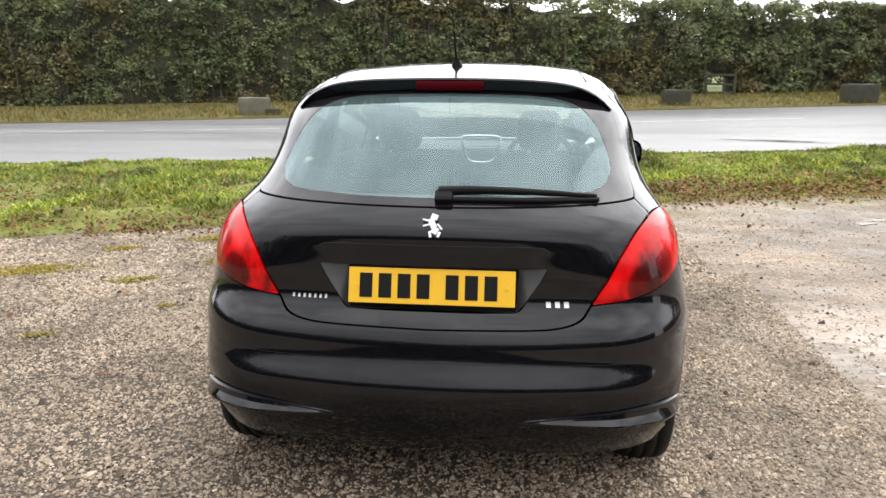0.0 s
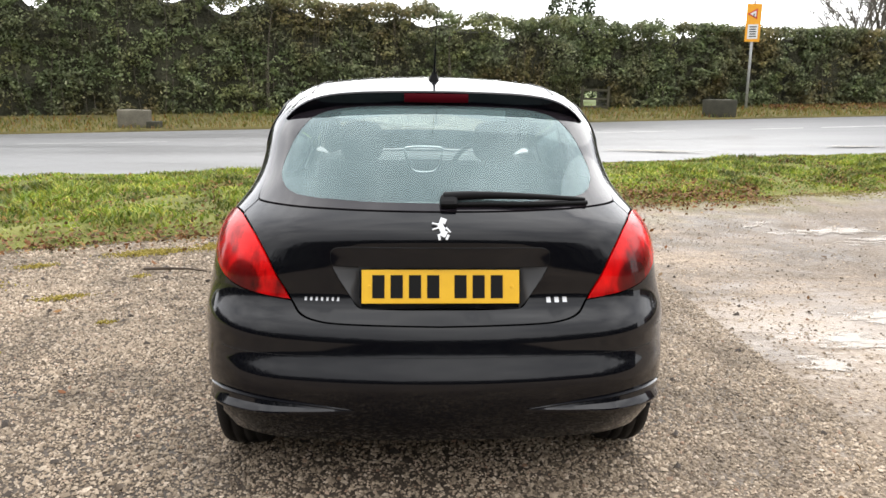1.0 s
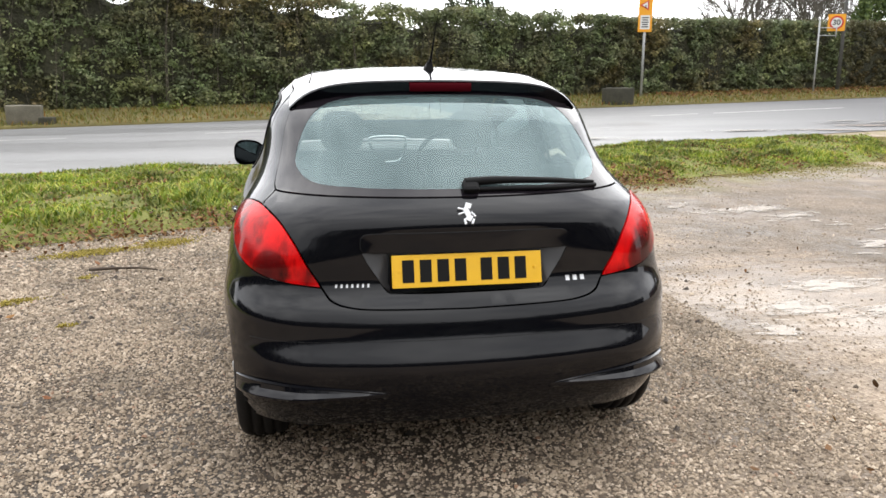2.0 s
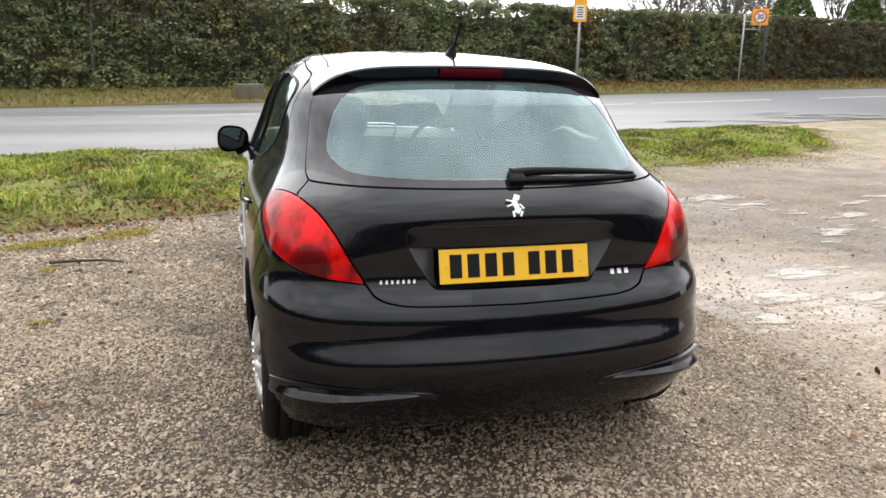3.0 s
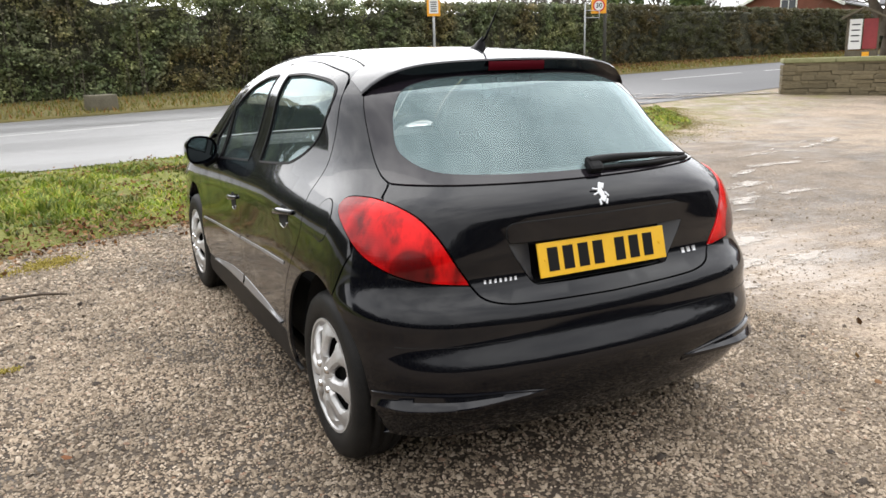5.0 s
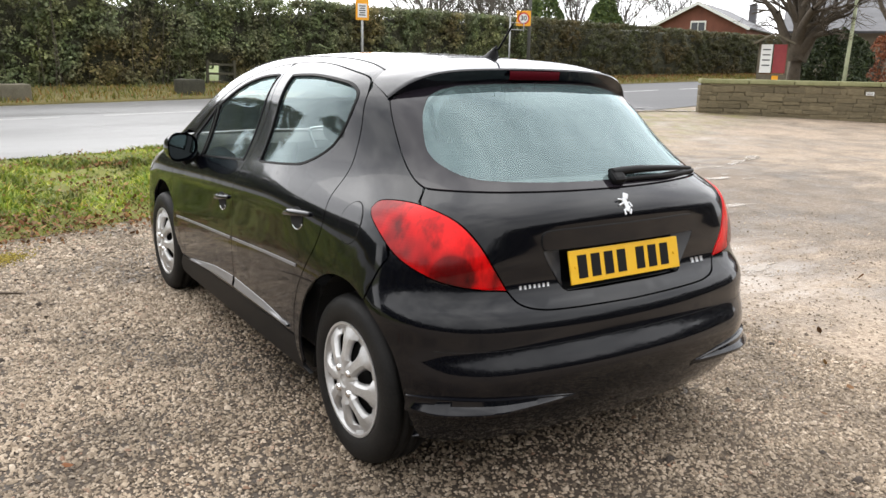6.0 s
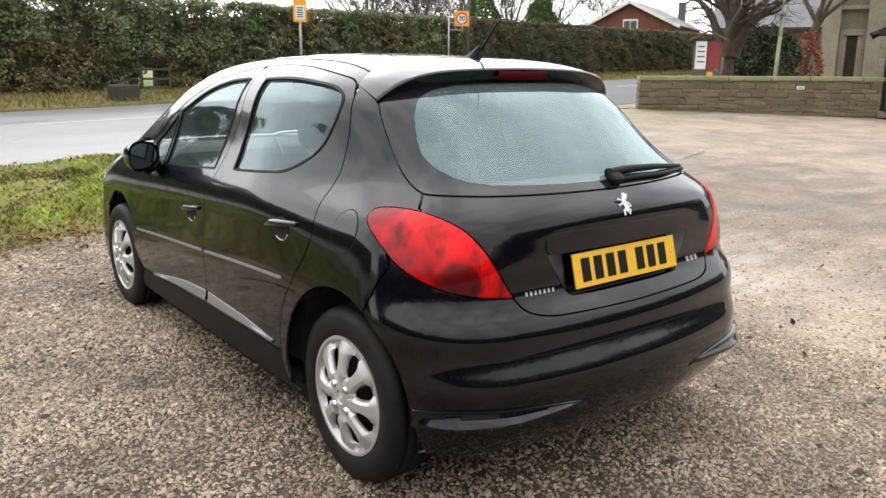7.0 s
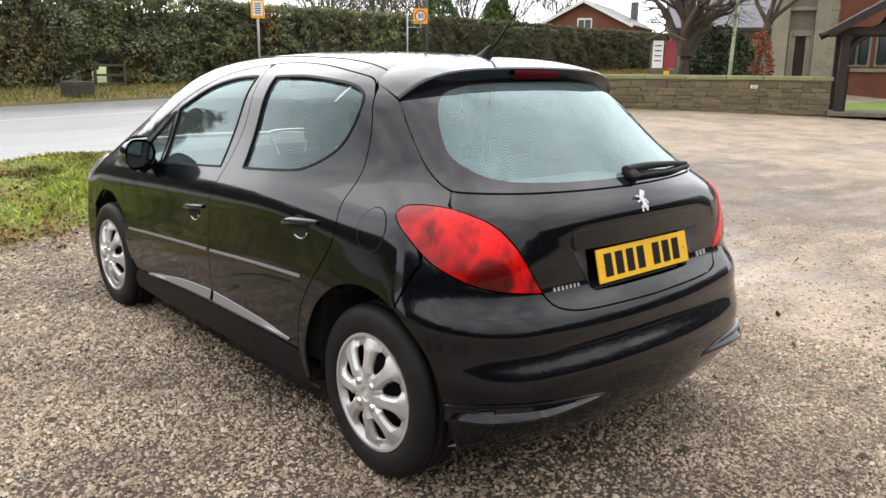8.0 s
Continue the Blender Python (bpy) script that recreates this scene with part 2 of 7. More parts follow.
def shrunk(uv, gap):
    area = 0.5 * np.sum(uv[:, 0] * np.roll(uv[:, 1], -1) - np.roll(uv[:, 0], -1) * uv[:, 1])
    if area < 0:
        uv = uv[::-1]
    t = np.roll(uv, -1, 0) - np.roll(uv, 1, 0)
    t /= np.linalg.norm(t, axis=1, keepdims=True) + 1e-9
    return uv + gap * np.stack([-t[:, 1], t[:, 0]], 1)


def inside(q, loop):
    a, b = loop, np.roll(loop, -1, 0)
    cut = (a[None, :, 1] > q[:, None, 1]) != (b[None, :, 1] > q[:, None, 1])
    x = a[None, :, 0] + (q[:, None, 1] - a[None, :, 1]) * (b - a)[None, :, 0] / ((b - a)[None, :, 1] + 1e-12)
    return (cut & (q[:, None, 0] < x)).sum(1) % 2 == 1


def panel(name, outline, view, mat, parent, holes=(), gap=0.0025, lift=0.0, step=0.035, rim=0.014, mirror=False, label="", edge=0.014):
    """A sheet of the skin inside an outline, with a turned-in edge."""
    loops = [even(shrunk(view.flat(outline), gap), edge)]
    for h in holes:
        loops.append(even(shrunk(view.flat(h), -gap), edge)[::-1])
    lo, hi = loops[0].min(0), loops[0].max(0)
    gx, gy = np.meshgrid(np.arange(lo[0], hi[0], step), np.arange(lo[1], hi[1], step * 0.866))
    gx[1::2] += step / 2
    q = np.stack([gx.ravel(), gy.ravel()], 1)
    q = q[inside(q, loops[0])]
    for h in loops[1:]:
        q = q[~inside(q, h)]
    rimpts = np.concatenate(loops)
    if len(q):
        q = q[np.array([np.min(((rimpts - s) ** 2).sum(1)) > (0.55 * step) ** 2 for s in q])]
    edges, n = [], 0
    for l in loops:
        edges += [(n + i, n + (i + 1) % len(l)) for i in range(len(l))]
        n += len(l)
    allp = np.concatenate([rimpts, q]) if len(q) else rimpts
    v2, _, tris, *_ = geometry.delaunay_2d_cdt([Vector(p) for p in allp], edges, [], 1, 1e-6)
    uv = np.array([tuple(v) for v in v2])
    middle = np.array([uv[list(t)].mean(0) for t in tris])
    keep = inside(middle, loops[0])
    for h in loops[1:]:
        keep &= ~inside(middle, h)
    tris = [t for t, k in zip(tris, keep) if k]
    p = view.lay(uv)
    nrm = skin_normal(p)
    p = p + lift * nrm
    sample = np.array([p[t[1]] - p[t[0]] for t in tris]), np.array([p[t[2]] - p[t[0]] for t in tris])
    turn = (np.cross(*sample) * nrm[[t[0] for t in tris]]).sum(1)
    faces = [tuple(t) if s > 0 else tuple(t[::-1]) for t, s in zip(tris, turn)]
    verts, normals = list(p), list(nrm)
    count = {}
    for f in faces:
        for a, b in zip(f, f[1:] + f[:1]):
            count[(a, b)] = 1
    border = [(a, b) for a, b in count if (b, a) not in count]
    if rim:
        for a, b in border:
            k = len(verts)
            out = np.cross(p[b] - p[a], nrm[a])
            out = out / (np.linalg.norm(out) + 1e-9)
            verts += [p[a], p[b], p[b] - rim * nrm[b], p[a] - rim * nrm[a]]
            normals += [0.4 * nrm[a] + out, 0.4 * nrm[b] + out, out, out]
            faces.append((k + 1, k, k + 3, k + 2))
    verts, normals = np.array(verts), np.array(normals)
    if mirror:
        verts, normals, faces = flipped(verts), flipped(normals), [f[::-1] for f in faces]
    ob = mesh_object(name, verts, faces, mat, parent, label, True)
    ob.data.normals_split_custom_set_from_vertices([tuple(n / np.linalg.norm(n)) for n in normals])
    return ob


def pair(name, outline, view, mat, parent, **kw):
    """The same panel on the left and on the right."""
    return panel(name, outline, view, mat, parent, **kw), panel(name, outline, view, mat, parent, mirror=True, **kw)


def wedge(name, top, low, lifts, mat, parent, flip=False, label="", under=0.012):
    """A fin on the skin: from a line on it out to a lower line that stands off, and back."""
    rows = []
    for a, b, l in zip(top, low, lifts):
        n, up = skin_normal(np.array([b]))[0], np.array([0, 0, 1.0])
        rows += [a + 0.0005 * n, a + 0.30 * l * n - 0.0015 * up, a + 0.24 * l * n - 0.006 * up, 0.45 * a + 0.55 * b + 0.42 * l * n, b + 0.97 * l * n + 0.003 * up, b + l * n - 0.001 * up, b + 0.88 * l * n - under * 0.5 * up, b - under * up - 0.004 * n]
    k = 8
    faces = [(i * k + j, i * k + j + 1, (i + 1) * k + j + 1, (i + 1) * k + j) for i in range(len(top) - 1) for j in range(k - 1)]
    verts = np.array(rows)
    if flip:
        verts = flipped(verts)
    bm = bmesh.new()
    vs = [bm.verts.new(v) for v in verts]
    for f in faces:
        bm.faces.new([vs[i] for i in f])
    ob = part(name, bm, mat, parent, label, True)
    ob.data.set_sharp_from_angle(angle=radians(32))
    return ob


# car materials
paint = material("black_car_paint", (0.0018, 0.0020, 0.0034), 0.35, 0.0, 1.0)
shader(paint).inputs["Specular IOR Level"].default_value = 0.05
shader(paint).inputs["Coat IOR"].default_value = 1.41
shader(paint).inputs["Coat Tint"].default_value = (0.92, 0.945, 1.0, 1)
at = coords(paint)
flake = noise_at(paint, at, 3.5, 5.0)
join(paint, ramp(paint, flake, [(0.35, (0.20, 0.20, 0.20)), (0.75, (0.34, 0.34, 0.34))]), shader(paint).inputs["Roughness"])
film = noise_at(paint, at, 26.0, 6.0, 0.7)
join(paint, ramp(paint, film, [(0.4, (0.045, 0.045, 0.045)), (0.85, (0.08, 0.08, 0.08))]), shader(paint).inputs["Coat Roughness"])
soft_black = mottled("black_bumper_plastic", (0.004, 0.004, 0.0045), (0.008, 0.008, 0.009), 6.0, 0.45, 0.05, 0.001)
shader(soft_black).inputs["Specular IOR Level"].default_value = 0.12
trim_black = material("black_rubber_trim", (0.003, 0.003, 0.0035), 0.5)
shader(trim_black).inputs["Specular IOR Level"].default_value = 0.15
frit = material("black_glass_edge", (0.012, 0.010, 0.013), 0.08, 0.0, 1.0)
shader(frit).inputs["Coat IOR"].default_value = 1.36
shader(frit).inputs["Specular IOR Level"].default_value = 0.1
rubber = mottled("tyre_rubber", (0.006, 0.006, 0.006), (0.018, 0.017, 0.016), 9.0, 0.55, 0.3, 0.003)
shader(rubber).inputs["Specular IOR Level"].default_value = 0.14
alloy = mottled("silver_wheel_paint", (0.40, 0.395, 0.39), (0.54, 0.535, 0.53), 7.0, 0.40, 0.05, 0.001, metal=0.55)
# near-black: shade in gaps, wells, handle cups and wheel openings put into colour
gap_shade_black = material("near_black_hollow_shade", (0.004, 0.004, 0.004), 0.9)
recess_grey = material("satin_dark_plastic", (0.035, 0.035, 0.037), 0.3)
chrome = material("bright_chrome", (0.8, 0.8, 0.82), 0.12, 1.0)
badge_silver = material("satin_silver_badge", (0.72, 0.73, 0.75), 0.28, 0.9)
# strip grey, used as well for the painted sky sheen of the door fins
strip_grey = material("worn_grey_strip_and_sheen", (0.20, 0.20, 0.21), 0.30, 0.2)
mirror_glass = material("mirror_glass", (0.30, 0.36, 0.37), 0.03, 1.0)
plate_yellow = mottled("yellow_plate", (0.66, 0.37, 0.005), (0.73, 0.425, 0.010), 20.0, 0.42, 0.02, 0.0005)
plate_black = material("plate_black", (0.006, 0.006, 0.006), 0.6)
shader(plate_black).inputs["Specular IOR Level"].default_value = 0.15
cloth = mottled("dark_grey_seat_cloth", (0.020, 0.021, 0.023), (0.032, 0.033, 0.036), 3.0, 0.95, 0.1, 0.001, 6.0)
dash = mottled("dark_dashboard", (0.022, 0.022, 0.024), (0.030, 0.030, 0.032), 3.0, 0.7, 0.05, 0.001, 6.0)
pale_trim = material("pale_headlining", (0.42, 0.42, 0.40), 0.9)

lens = material("red_lens", (0.5, 0.006, 0.008), 0.25, 0.0, 0.6)
shader(lens).inputs["Coat IOR"].default_value = 1.38
shader(lens).inputs["Specular IOR Level"].default_value = 0.1
at = coords(lens)
rib = node(lens, "ShaderNodeTexWave", Scale=38.0, Distortion=1.2)
rib.bands_direction = "Z"
join(lens, at, rib.inputs["Vector"])
join(lens, ramp(lens, noise_at(lens, at, 6.0, 2.0), [(0.36, (0.17, 0.001, 0.002)), (0.50, (0.42, 0.001, 0.002)), (0.64, (0.66, 0.003, 0.003))]), shader(lens).inputs["Base Color"])
relief(lens, rib.outputs["Fac"], 0.15, 0.001)
near = node(lens, "ShaderNodeVectorMath")
near.operation = "DISTANCE"
sides = node(lens, "ShaderNodeSeparateXYZ")
join(lens, at, sides.inputs[0])
fold = node(lens, "ShaderNodeMath")
fold.operation = "ABSOLUTE"
join(lens, sides.outputs["X"], fold.inputs[0])
spot = node(lens, "ShaderNodeCombineXYZ")
for a, b in ((fold.outputs[0], 0), (sides.outputs["Y"], 1), (sides.outputs["Z"], 2)):
    join(lens, a, spot.inputs[b])
join(lens, spot.outputs[0], near.inputs[0])
centre = REAR.lay(np.array([[radians(33.2) * 0.85, 0.742]]))[0]
near.inputs[1].default_value = (abs(centre[0]), centre[1], centre[2])
chamber = ramp(lens, near.outputs["Value"], [(0.0, (0.17, 0.35, 0.45)), (0.050, (0.23, 0.40, 0.45)), (0.066, (0.34, 0.5, 0.5)), (0.076, (0.9, 0.9, 0.9)), (0.084, (1, 1, 1))])
base = shader(lens).inputs["Base Color"]
pale = node(lens, "ShaderNodeMapping", Scale=(1.0, 1.0, 0.45))
join(lens, at, pale.inputs["Vector"])
facet = ramp(lens, noise_at(lens, pale.outputs[0], 21.0, 3.0, 0.6), [(0.36, (0.45, 0.5, 0.5)), (0.50, (1, 1, 1)), (0.66, (1.25, 1.3, 1.3))])
join(lens, blend(lens, 1.0, blend(lens, 1.0, base.links[0].from_socket, chamber, "MULTIPLY"), facet, "MULTIPLY"), base)
lens_dark = material("smoked_red_lens", (0.050, 0.001, 0.004), 0.5, 0.0, 0.0)
shader(lens_dark).inputs["Specular IOR Level"].default_value = 0.04


def glass(name, tint, gloss, film, shine_by, mist=0.0):
    """Tinted glass, a little clouded by damp and dust, with a glossy face."""
    m = material(name, tint, 0.0)
    t = m.node_tree
    t.nodes.remove(shader(m))
    clear, shine, mix = t.nodes.new("ShaderNodeBsdfTransparent"), t.nodes.new("ShaderNodeBsdfGlossy"), t.nodes.new("ShaderNodeMixShader")
    dust, cloudy = t.nodes.new("ShaderNodeBsdfDiffuse"), t.nodes.new("ShaderNodeMixShader")
    fres, add = t.nodes.new("ShaderNodeFresnel"), t.nodes.new("ShaderNodeMath")
    fres.inputs["IOR"].default_value = 1.5
    add.operation = "MULTIPLY_ADD"
    add.inputs[1].default_value, add.inputs[2].default_value, add.use_clamp = shine_by, gloss, True
    clear.inputs[0].default_value, shine.inputs[0].default_value = (*tint, 1), (0.80, 0.96, 0.99, 1)
    dust.inputs[0].default_value = (0.56, 0.80, 0.82, 1)
    shine.inputs["Roughness"].default_value = 0.03
    smear = noise_at(m, coords(m), 3.0, 4.0)
    join(m, ramp(m, smear, [(0.3, (film * 0.8,) * 3), (0.7, (film * 1.2,) * 3)]), cloudy.inputs[0])
    join(m, fres.outputs[0], add.inputs[0])
    for a, b in ((clear.outputs[0], cloudy.inputs[1]), (dust.outputs[0], cloudy.inputs[2]), (add.outputs[0], mix.inputs[0]), (cloudy.outputs[0], mix.inputs[1]), (shine.outputs[0], mix.inputs[2]), (mix.outputs[0], t.nodes["Material Output"].inputs[0])):
        join(m, a, b)
    if mist:
        veil_, fog = t.nodes.new("ShaderNodeBsdfTranslucent"), t.nodes.new("ShaderNodeMixShader")
        veil_.inputs[0].default_value = (0.80, 0.92, 0.90, 1)
        join(m, ramp(m, noise_at(m, coords(m), 2.2, 5.0), [(0.3, (mist * 0.7,) * 3), (0.7, (mist * 1.3,) * 3)]), fog.inputs[0])
        join(m, cloudy.outputs[0], fog.inputs[1])
        join(m, veil_.outputs[0], fog.inputs[2])
        join(m, fog.outputs[0], mix.inputs[1])
    return m


car_glass = glass("green_tinted_car_glass", (0.88, 0.97, 0.955), -0.01, 0.11, 1.4)
# extra mist added on the far panes to brighten them seen through the car
far_bright_glass = glass("brightened_misted_far_glass", (0.88, 0.97, 0.955), 0.0, 0.03, 1.05, 0.45)
side_glass = glass("green_tinted_side_glass", (0.88, 0.97, 0.955), 0.0, 0.03, 1.05, 0.12)
front_glass = glass("clear_windscreen_glass", (0.93, 0.98, 0.97), 0.0, 0.012, 1.0, 0.55)

car = empty("car", "small black five-door hatchback parked on gravel", "car")

# lines on the left of the car: (y, z)
DOOR_TOP = [(2.12, 0.985), (1.82, 1.165), (1.48, 1.297), (1.22, 1.352), (0.905, 1.379), (0.62, 1.372), (0.37, 1.342), (0.275, 1.318), (0.222, 1.27)]
REAR_GAP = [(0.222, 1.27), (0.178, 1.17), (0.166, 1.06), (0.173, 0.985), (0.189, 0.915), (0.186, 0.82), (0.225, 0.735), (0.290, 0.650), (0.368, 0.534), (0.400, 0.44), (0.405, 0.345)]
MID_GAP = [(1.02, 1.368), (1.02, 1.136), (1.112, 0.90), (1.163, 0.826), (1.182, 0.574), (1.15, 0.335)]
FRONT_GAP = [(2.12, 0.985), (2.26, 0.86), (2.295, 0.768), (2.275, 0.617), (2.265, 0.42), (2.12, 0.305)]


def arch(y, start, end, r=0.36):
    return [(y + r * math.sin(radians(a)), 0.31 + r * math.cos(radians(a))) for a in np.linspace(start, end, 9)]


def until(points, y):
    """The first part of the door-top line, from its rear end or its front end, to y."""
    line = flow(points)
    return line[line[:, 0] > y], line[line[:, 0] <= y]


top_front, top_rear = until(DOOR_TOP, 1.02)
rear_door_line = np.concatenate([top_rear, flow(REAR_GAP)[1:], flow([(0.405, 0.345), (1.15, 0.335)])[1:], flow(MID_GAP)[::-1][1:-1]])
front_door_line = np.concatenate([top_front, flow(MID_GAP)[1:], flow([(1.15, 0.335), (2.12, 0.305)])[1:], flow(FRONT_GAP)[::-1][1:-1]])
REAR_WINDOW = [(0.930, 0.959), (0.895, 1.322)], [(0.895, 1.322), (0.668, 1.327), (0.432, 1.313), (0.310, 1.292), (0.256, 1.250), (0.262, 1.165), (0.335, 1.074), (0.478, 1.004), (0.610, 0.983), (0.93, 0.959)]
FRONT_WINDOW = [(1.142, 0.944), (1.053, 1.322)], [(1.053, 1.322), (1.266, 1.307), (1.495, 1.259), (1.765, 1.158)], [(1.765, 1.158), (1.80, 0.895)], [(1.80, 0.895), (1.142, 0.944)]
QUARTER_LIGHT = [(1.815, 1.136), (2.045, 0.985)], [(2.045, 0.985), (2.03, 0.925), (1.97, 0.885)], [(1.97, 0.885), (1.835, 0.892)], [(1.835, 0.892), (1.815, 1.136)]


def loop(parts):
    return SIDE.lay(np.concatenate([flow(p)[:-1] for p in parts]))


rear_pane, front_pane, fixed_pane = loop(REAR_WINDOW), loop(FRONT_WINDOW), loop(QUARTER_LIGHT)
rear_doors = pair("rear_door", SIDE.lay(rear_door_line), SIDE, paint, car, holes=[rear_pane])
front_doors = pair("front_door", SIDE.lay(front_door_line), SIDE, paint, car, holes=[front_pane, fixed_pane])


def grown(loop3, by):
    uv = shrunk(SIDE.flat(loop3), -by)
    return SIDE.lay(uv)


for doors, panes, word in ((rear_doors, [rear_pane], "rear"), (front_doors, [front_pane, fixed_pane], "front")):
    for door, flip in zip(doors, (False, True)):
        for pane in panes:
            panel("window_seal", grown(pane, 0.005), SIDE, trim_black, door, holes=[grown(pane, -0.003)], gap=0, lift=0.003, rim=0.01, mirror=flip, label="black rubber window seal")
            ob = panel("window_pane", grown(pane, 0.002), SIDE, far_bright_glass if flip else side_glass, door, gap=0, lift=-0.008, rim=0, mirror=flip, label="tinted side window")
            ob.visible_shadow = False

# lines round the back: (degrees to the left, z)
LIGHT = [(47.9, 0.916), (46.3, 0.941), (42.1, 0.949), (37.5, 0.940), (32.6, 0.906), (29.4, 0.845), (26.9, 0.764)]
LIGHT_LOW = [(24.7, 0.690), (30.2, 0.706), (35.0, 0.729), (38.9, 0.762), (42.0, 0.798), (45.2, 0.855), (47.4, 0.894), (47.9, 0.916)]
GLASS_SIDE = [(38.2, 0.988), (40.6, 1.012), (43.6, 1.066), (47.3, 1.162), (50.5, 1.252)]
GLASS_LOW = [(0, 0.977), (10, 0.978), (18.3, 0.980), (29.5, 0.984), (36, 0.986), (38.2, 0.988)]
U_LINE = [(24.7, 0.690), (22.9, 0.652), (19.6, 0.631), (14.3, 0.623), (0, 0.618)]

light_loop = np.concatenate([on_rear(LIGHT + [(24.7, 0.690)])[:-1], on_rear(LIGHT_LOW)[:-1]])
light_inner = flow(LIGHT + [(24.7, 0.690)])
light_inner = light_inner[light_inner[:, 0] < 39.0]
light_outer = flow(LIGHT_LOW)
light_outer = light_outer[light_outer[:, 0] > 43.0]
light_under = flow(LIGHT_LOW)
light_under = light_under[light_under[:, 0] <= 43.0]


def rear_uv(q):
    q = np.array(q, float)
    return REAR.lay(np.stack([np.radians(q[:, 0]) * 0.85, q[:, 1]], 1))


# the arch behind the wheel, from its top down to the sill of the bumper
arch_back = on_side([(-0.165, 0.632), (-0.26, 0.56), (-0.335, 0.45), (-0.358, 0.31), (-0.350, 0.212)])
arch_top = on_side([(0.385, 0.250), (0.352, 0.240)] + [(0.36 * math.cos(radians(a)), 0.31 + 0.36 * math.sin(radians(a))) for a in (2, 20, 40, 60, 80, 100)] + [(-0.165, 0.632)])
bumper_edge = on_side([(-0.243, 0.784), (-0.21, 0.735), (-0.165, 0.632)])
quarter_line = np.concatenate([
    on_side(REAR_GAP), arch_top, bumper_edge[::-1][1:], rear_uv(light_outer)[1:],
    rear_uv(flow(LIGHT)[:31])[1:], rear_uv([(38.9, 0.952)]), on_rear(GLASS_SIDE), rear_uv([(53.5, 1.285), (55.5, 1.302), (58.3, 1.318), (59.3, 1.312), (58.2, 1.295)])])
pair("rear_quarter", quarter_line, REAR, paint, car)

tailgate_half = np.concatenate([on_rear(GLASS_LOW), rear_uv([(38.7, 0.955)]), rear_uv(light_inner)[1:], on_rear(U_LINE)[1:]])
RECESS = [(0, 0.802), (9, 0.802), (18.2, 0.802)], [(18.2, 0.802), (17.2, 0.765), (14.6, 0.685), (13.4, 0.668)], [(13.4, 0.668), (7, 0.665), (0, 0.665)]
recess_half = np.concatenate([on_rear(r)[:-1] for r in RECESS])
tailgate = panel("tailgate", both(tailgate_half), REAR, paint, car, holes=[both(recess_half)], step=0.03)

# the number-plate hollow, the plate and the grip above it
for flip in (1, -1):
    rim_out = rear_uv([(18.3, 0.803), (17.3, 0.765), (14.8, 0.690), (13.4, 0.667)])
    rim_in = np.array([[-0.262, y, z] for y, z in ((-0.448, 0.803), (-0.456, 0.765), (-0.470, 0.690), (-0.476, 0.667))])
    quad = np.concatenate([rim_out, rim_in]) * np.array([flip, 1, 1])
    rows = [(i, i + 1, i + 5, i + 4) for i in range(3)]
    mesh_object("plate_recess", quad, rows if flip == 1 else [r[::-1] for r in rows], recess_grey, tailgate, "sloping side of the number plate hollow", True)
mesh_object("recess_back", [(-0.27, -0.450, 0.806), (0.27, -0.450, 0.806), (0.27, -0.478, 0.660), (-0.27, -0.478, 0.660)], [(0, 3, 2, 1)], paint, tailgate)
# near-black strip put in for the shadow under the grip
mesh_object("recess_roof", [(-0.36, -0.47, 0.803), (0.36, -0.47, 0.803), (0.30, -0.43, 0.806), (-0.30, -0.43, 0.806)], [(0, 1, 2, 3)], gap_shade_black, tailgate)
HANDLE = [(0, 0.868), (9, 0.868), (16.6, 0.867), (18.3, 0.858), (18.6, 0.838), (18.3, 0.812), (16.8, 0.806), (9, 0.805), (0, 0.805)]
panel("tailgate_grip", both(on_rear(HANDLE)), REAR, paint, tailgate, gap=0, lift=0.006, rim=0.010)
grip_line = both(on_rear(HANDLE))
tube("grip_gap", grip_line + 0.0005 * skin_normal(grip_line), 0.0022, gap_shade_black, tailgate, 5, "", True)
plate = empty("number_plate", "", "")
plate.parent = tailgate
tagged(plate, "yellow rear number plate with black bars")
plate.matrix_world = pose(0, -0.498, 0.741, 75.5)
bm = bmesh.new()
box(bm, pose(0, 0, 0), (0.52, 0.111, 0.006), 0.0015)
plate_sheet = part("plate_sheet", bm, plate_yellow, plate, "yellow reflective plate")
for x, w in ((-0.205, 0.050), (-0.145, 0.050), (-0.085, 0.050), (-0.025, 0.050), (0.065, 0.050), (0.125, 0.050), (0.185, 0.050)):
    bm = bmesh.new()
    box(bm, pose(x, 0, 0.0035), (w * 0.80, 0.076, 0.002))
    part("plate_bar", bm, plate_black, plate)
for x in (-0.235, 0.235):
    bm = bmesh.new()
    bmesh.ops.create_cone(bm, cap_ends=True, segments=10, radius1=0.006, radius2=0.005, depth=0.003, matrix=pose(x, 0, 0.0045))
    part("plate_screw", bm, plate_yellow, plate)

# rear bumper
bumper_half = np.concatenate([
    on_rear(U_LINE)[::-1], rear_uv(light_under)[1:], bumper_edge[1:], arch_back[1:],
    on_rear([(38.9, 0.203), (34, 0.200), (24, 0.203), (12, 0.208), (0, 0.210)])])
bumper = panel("rear_bumper", both(bumper_half), REAR, paint, car, step=0.03, rim=0.02)
blade_top = on_rear([(13.0, 0.348), (18, 0.362), (24, 0.375), (31, 0.384), (36, 0.381), (39.4, 0.373)])
blade_low = on_rear([(13.0, 0.346), (18, 0.347), (24, 0.348), (31, 0.346), (36, 0.340), (39.4, 0.333)])
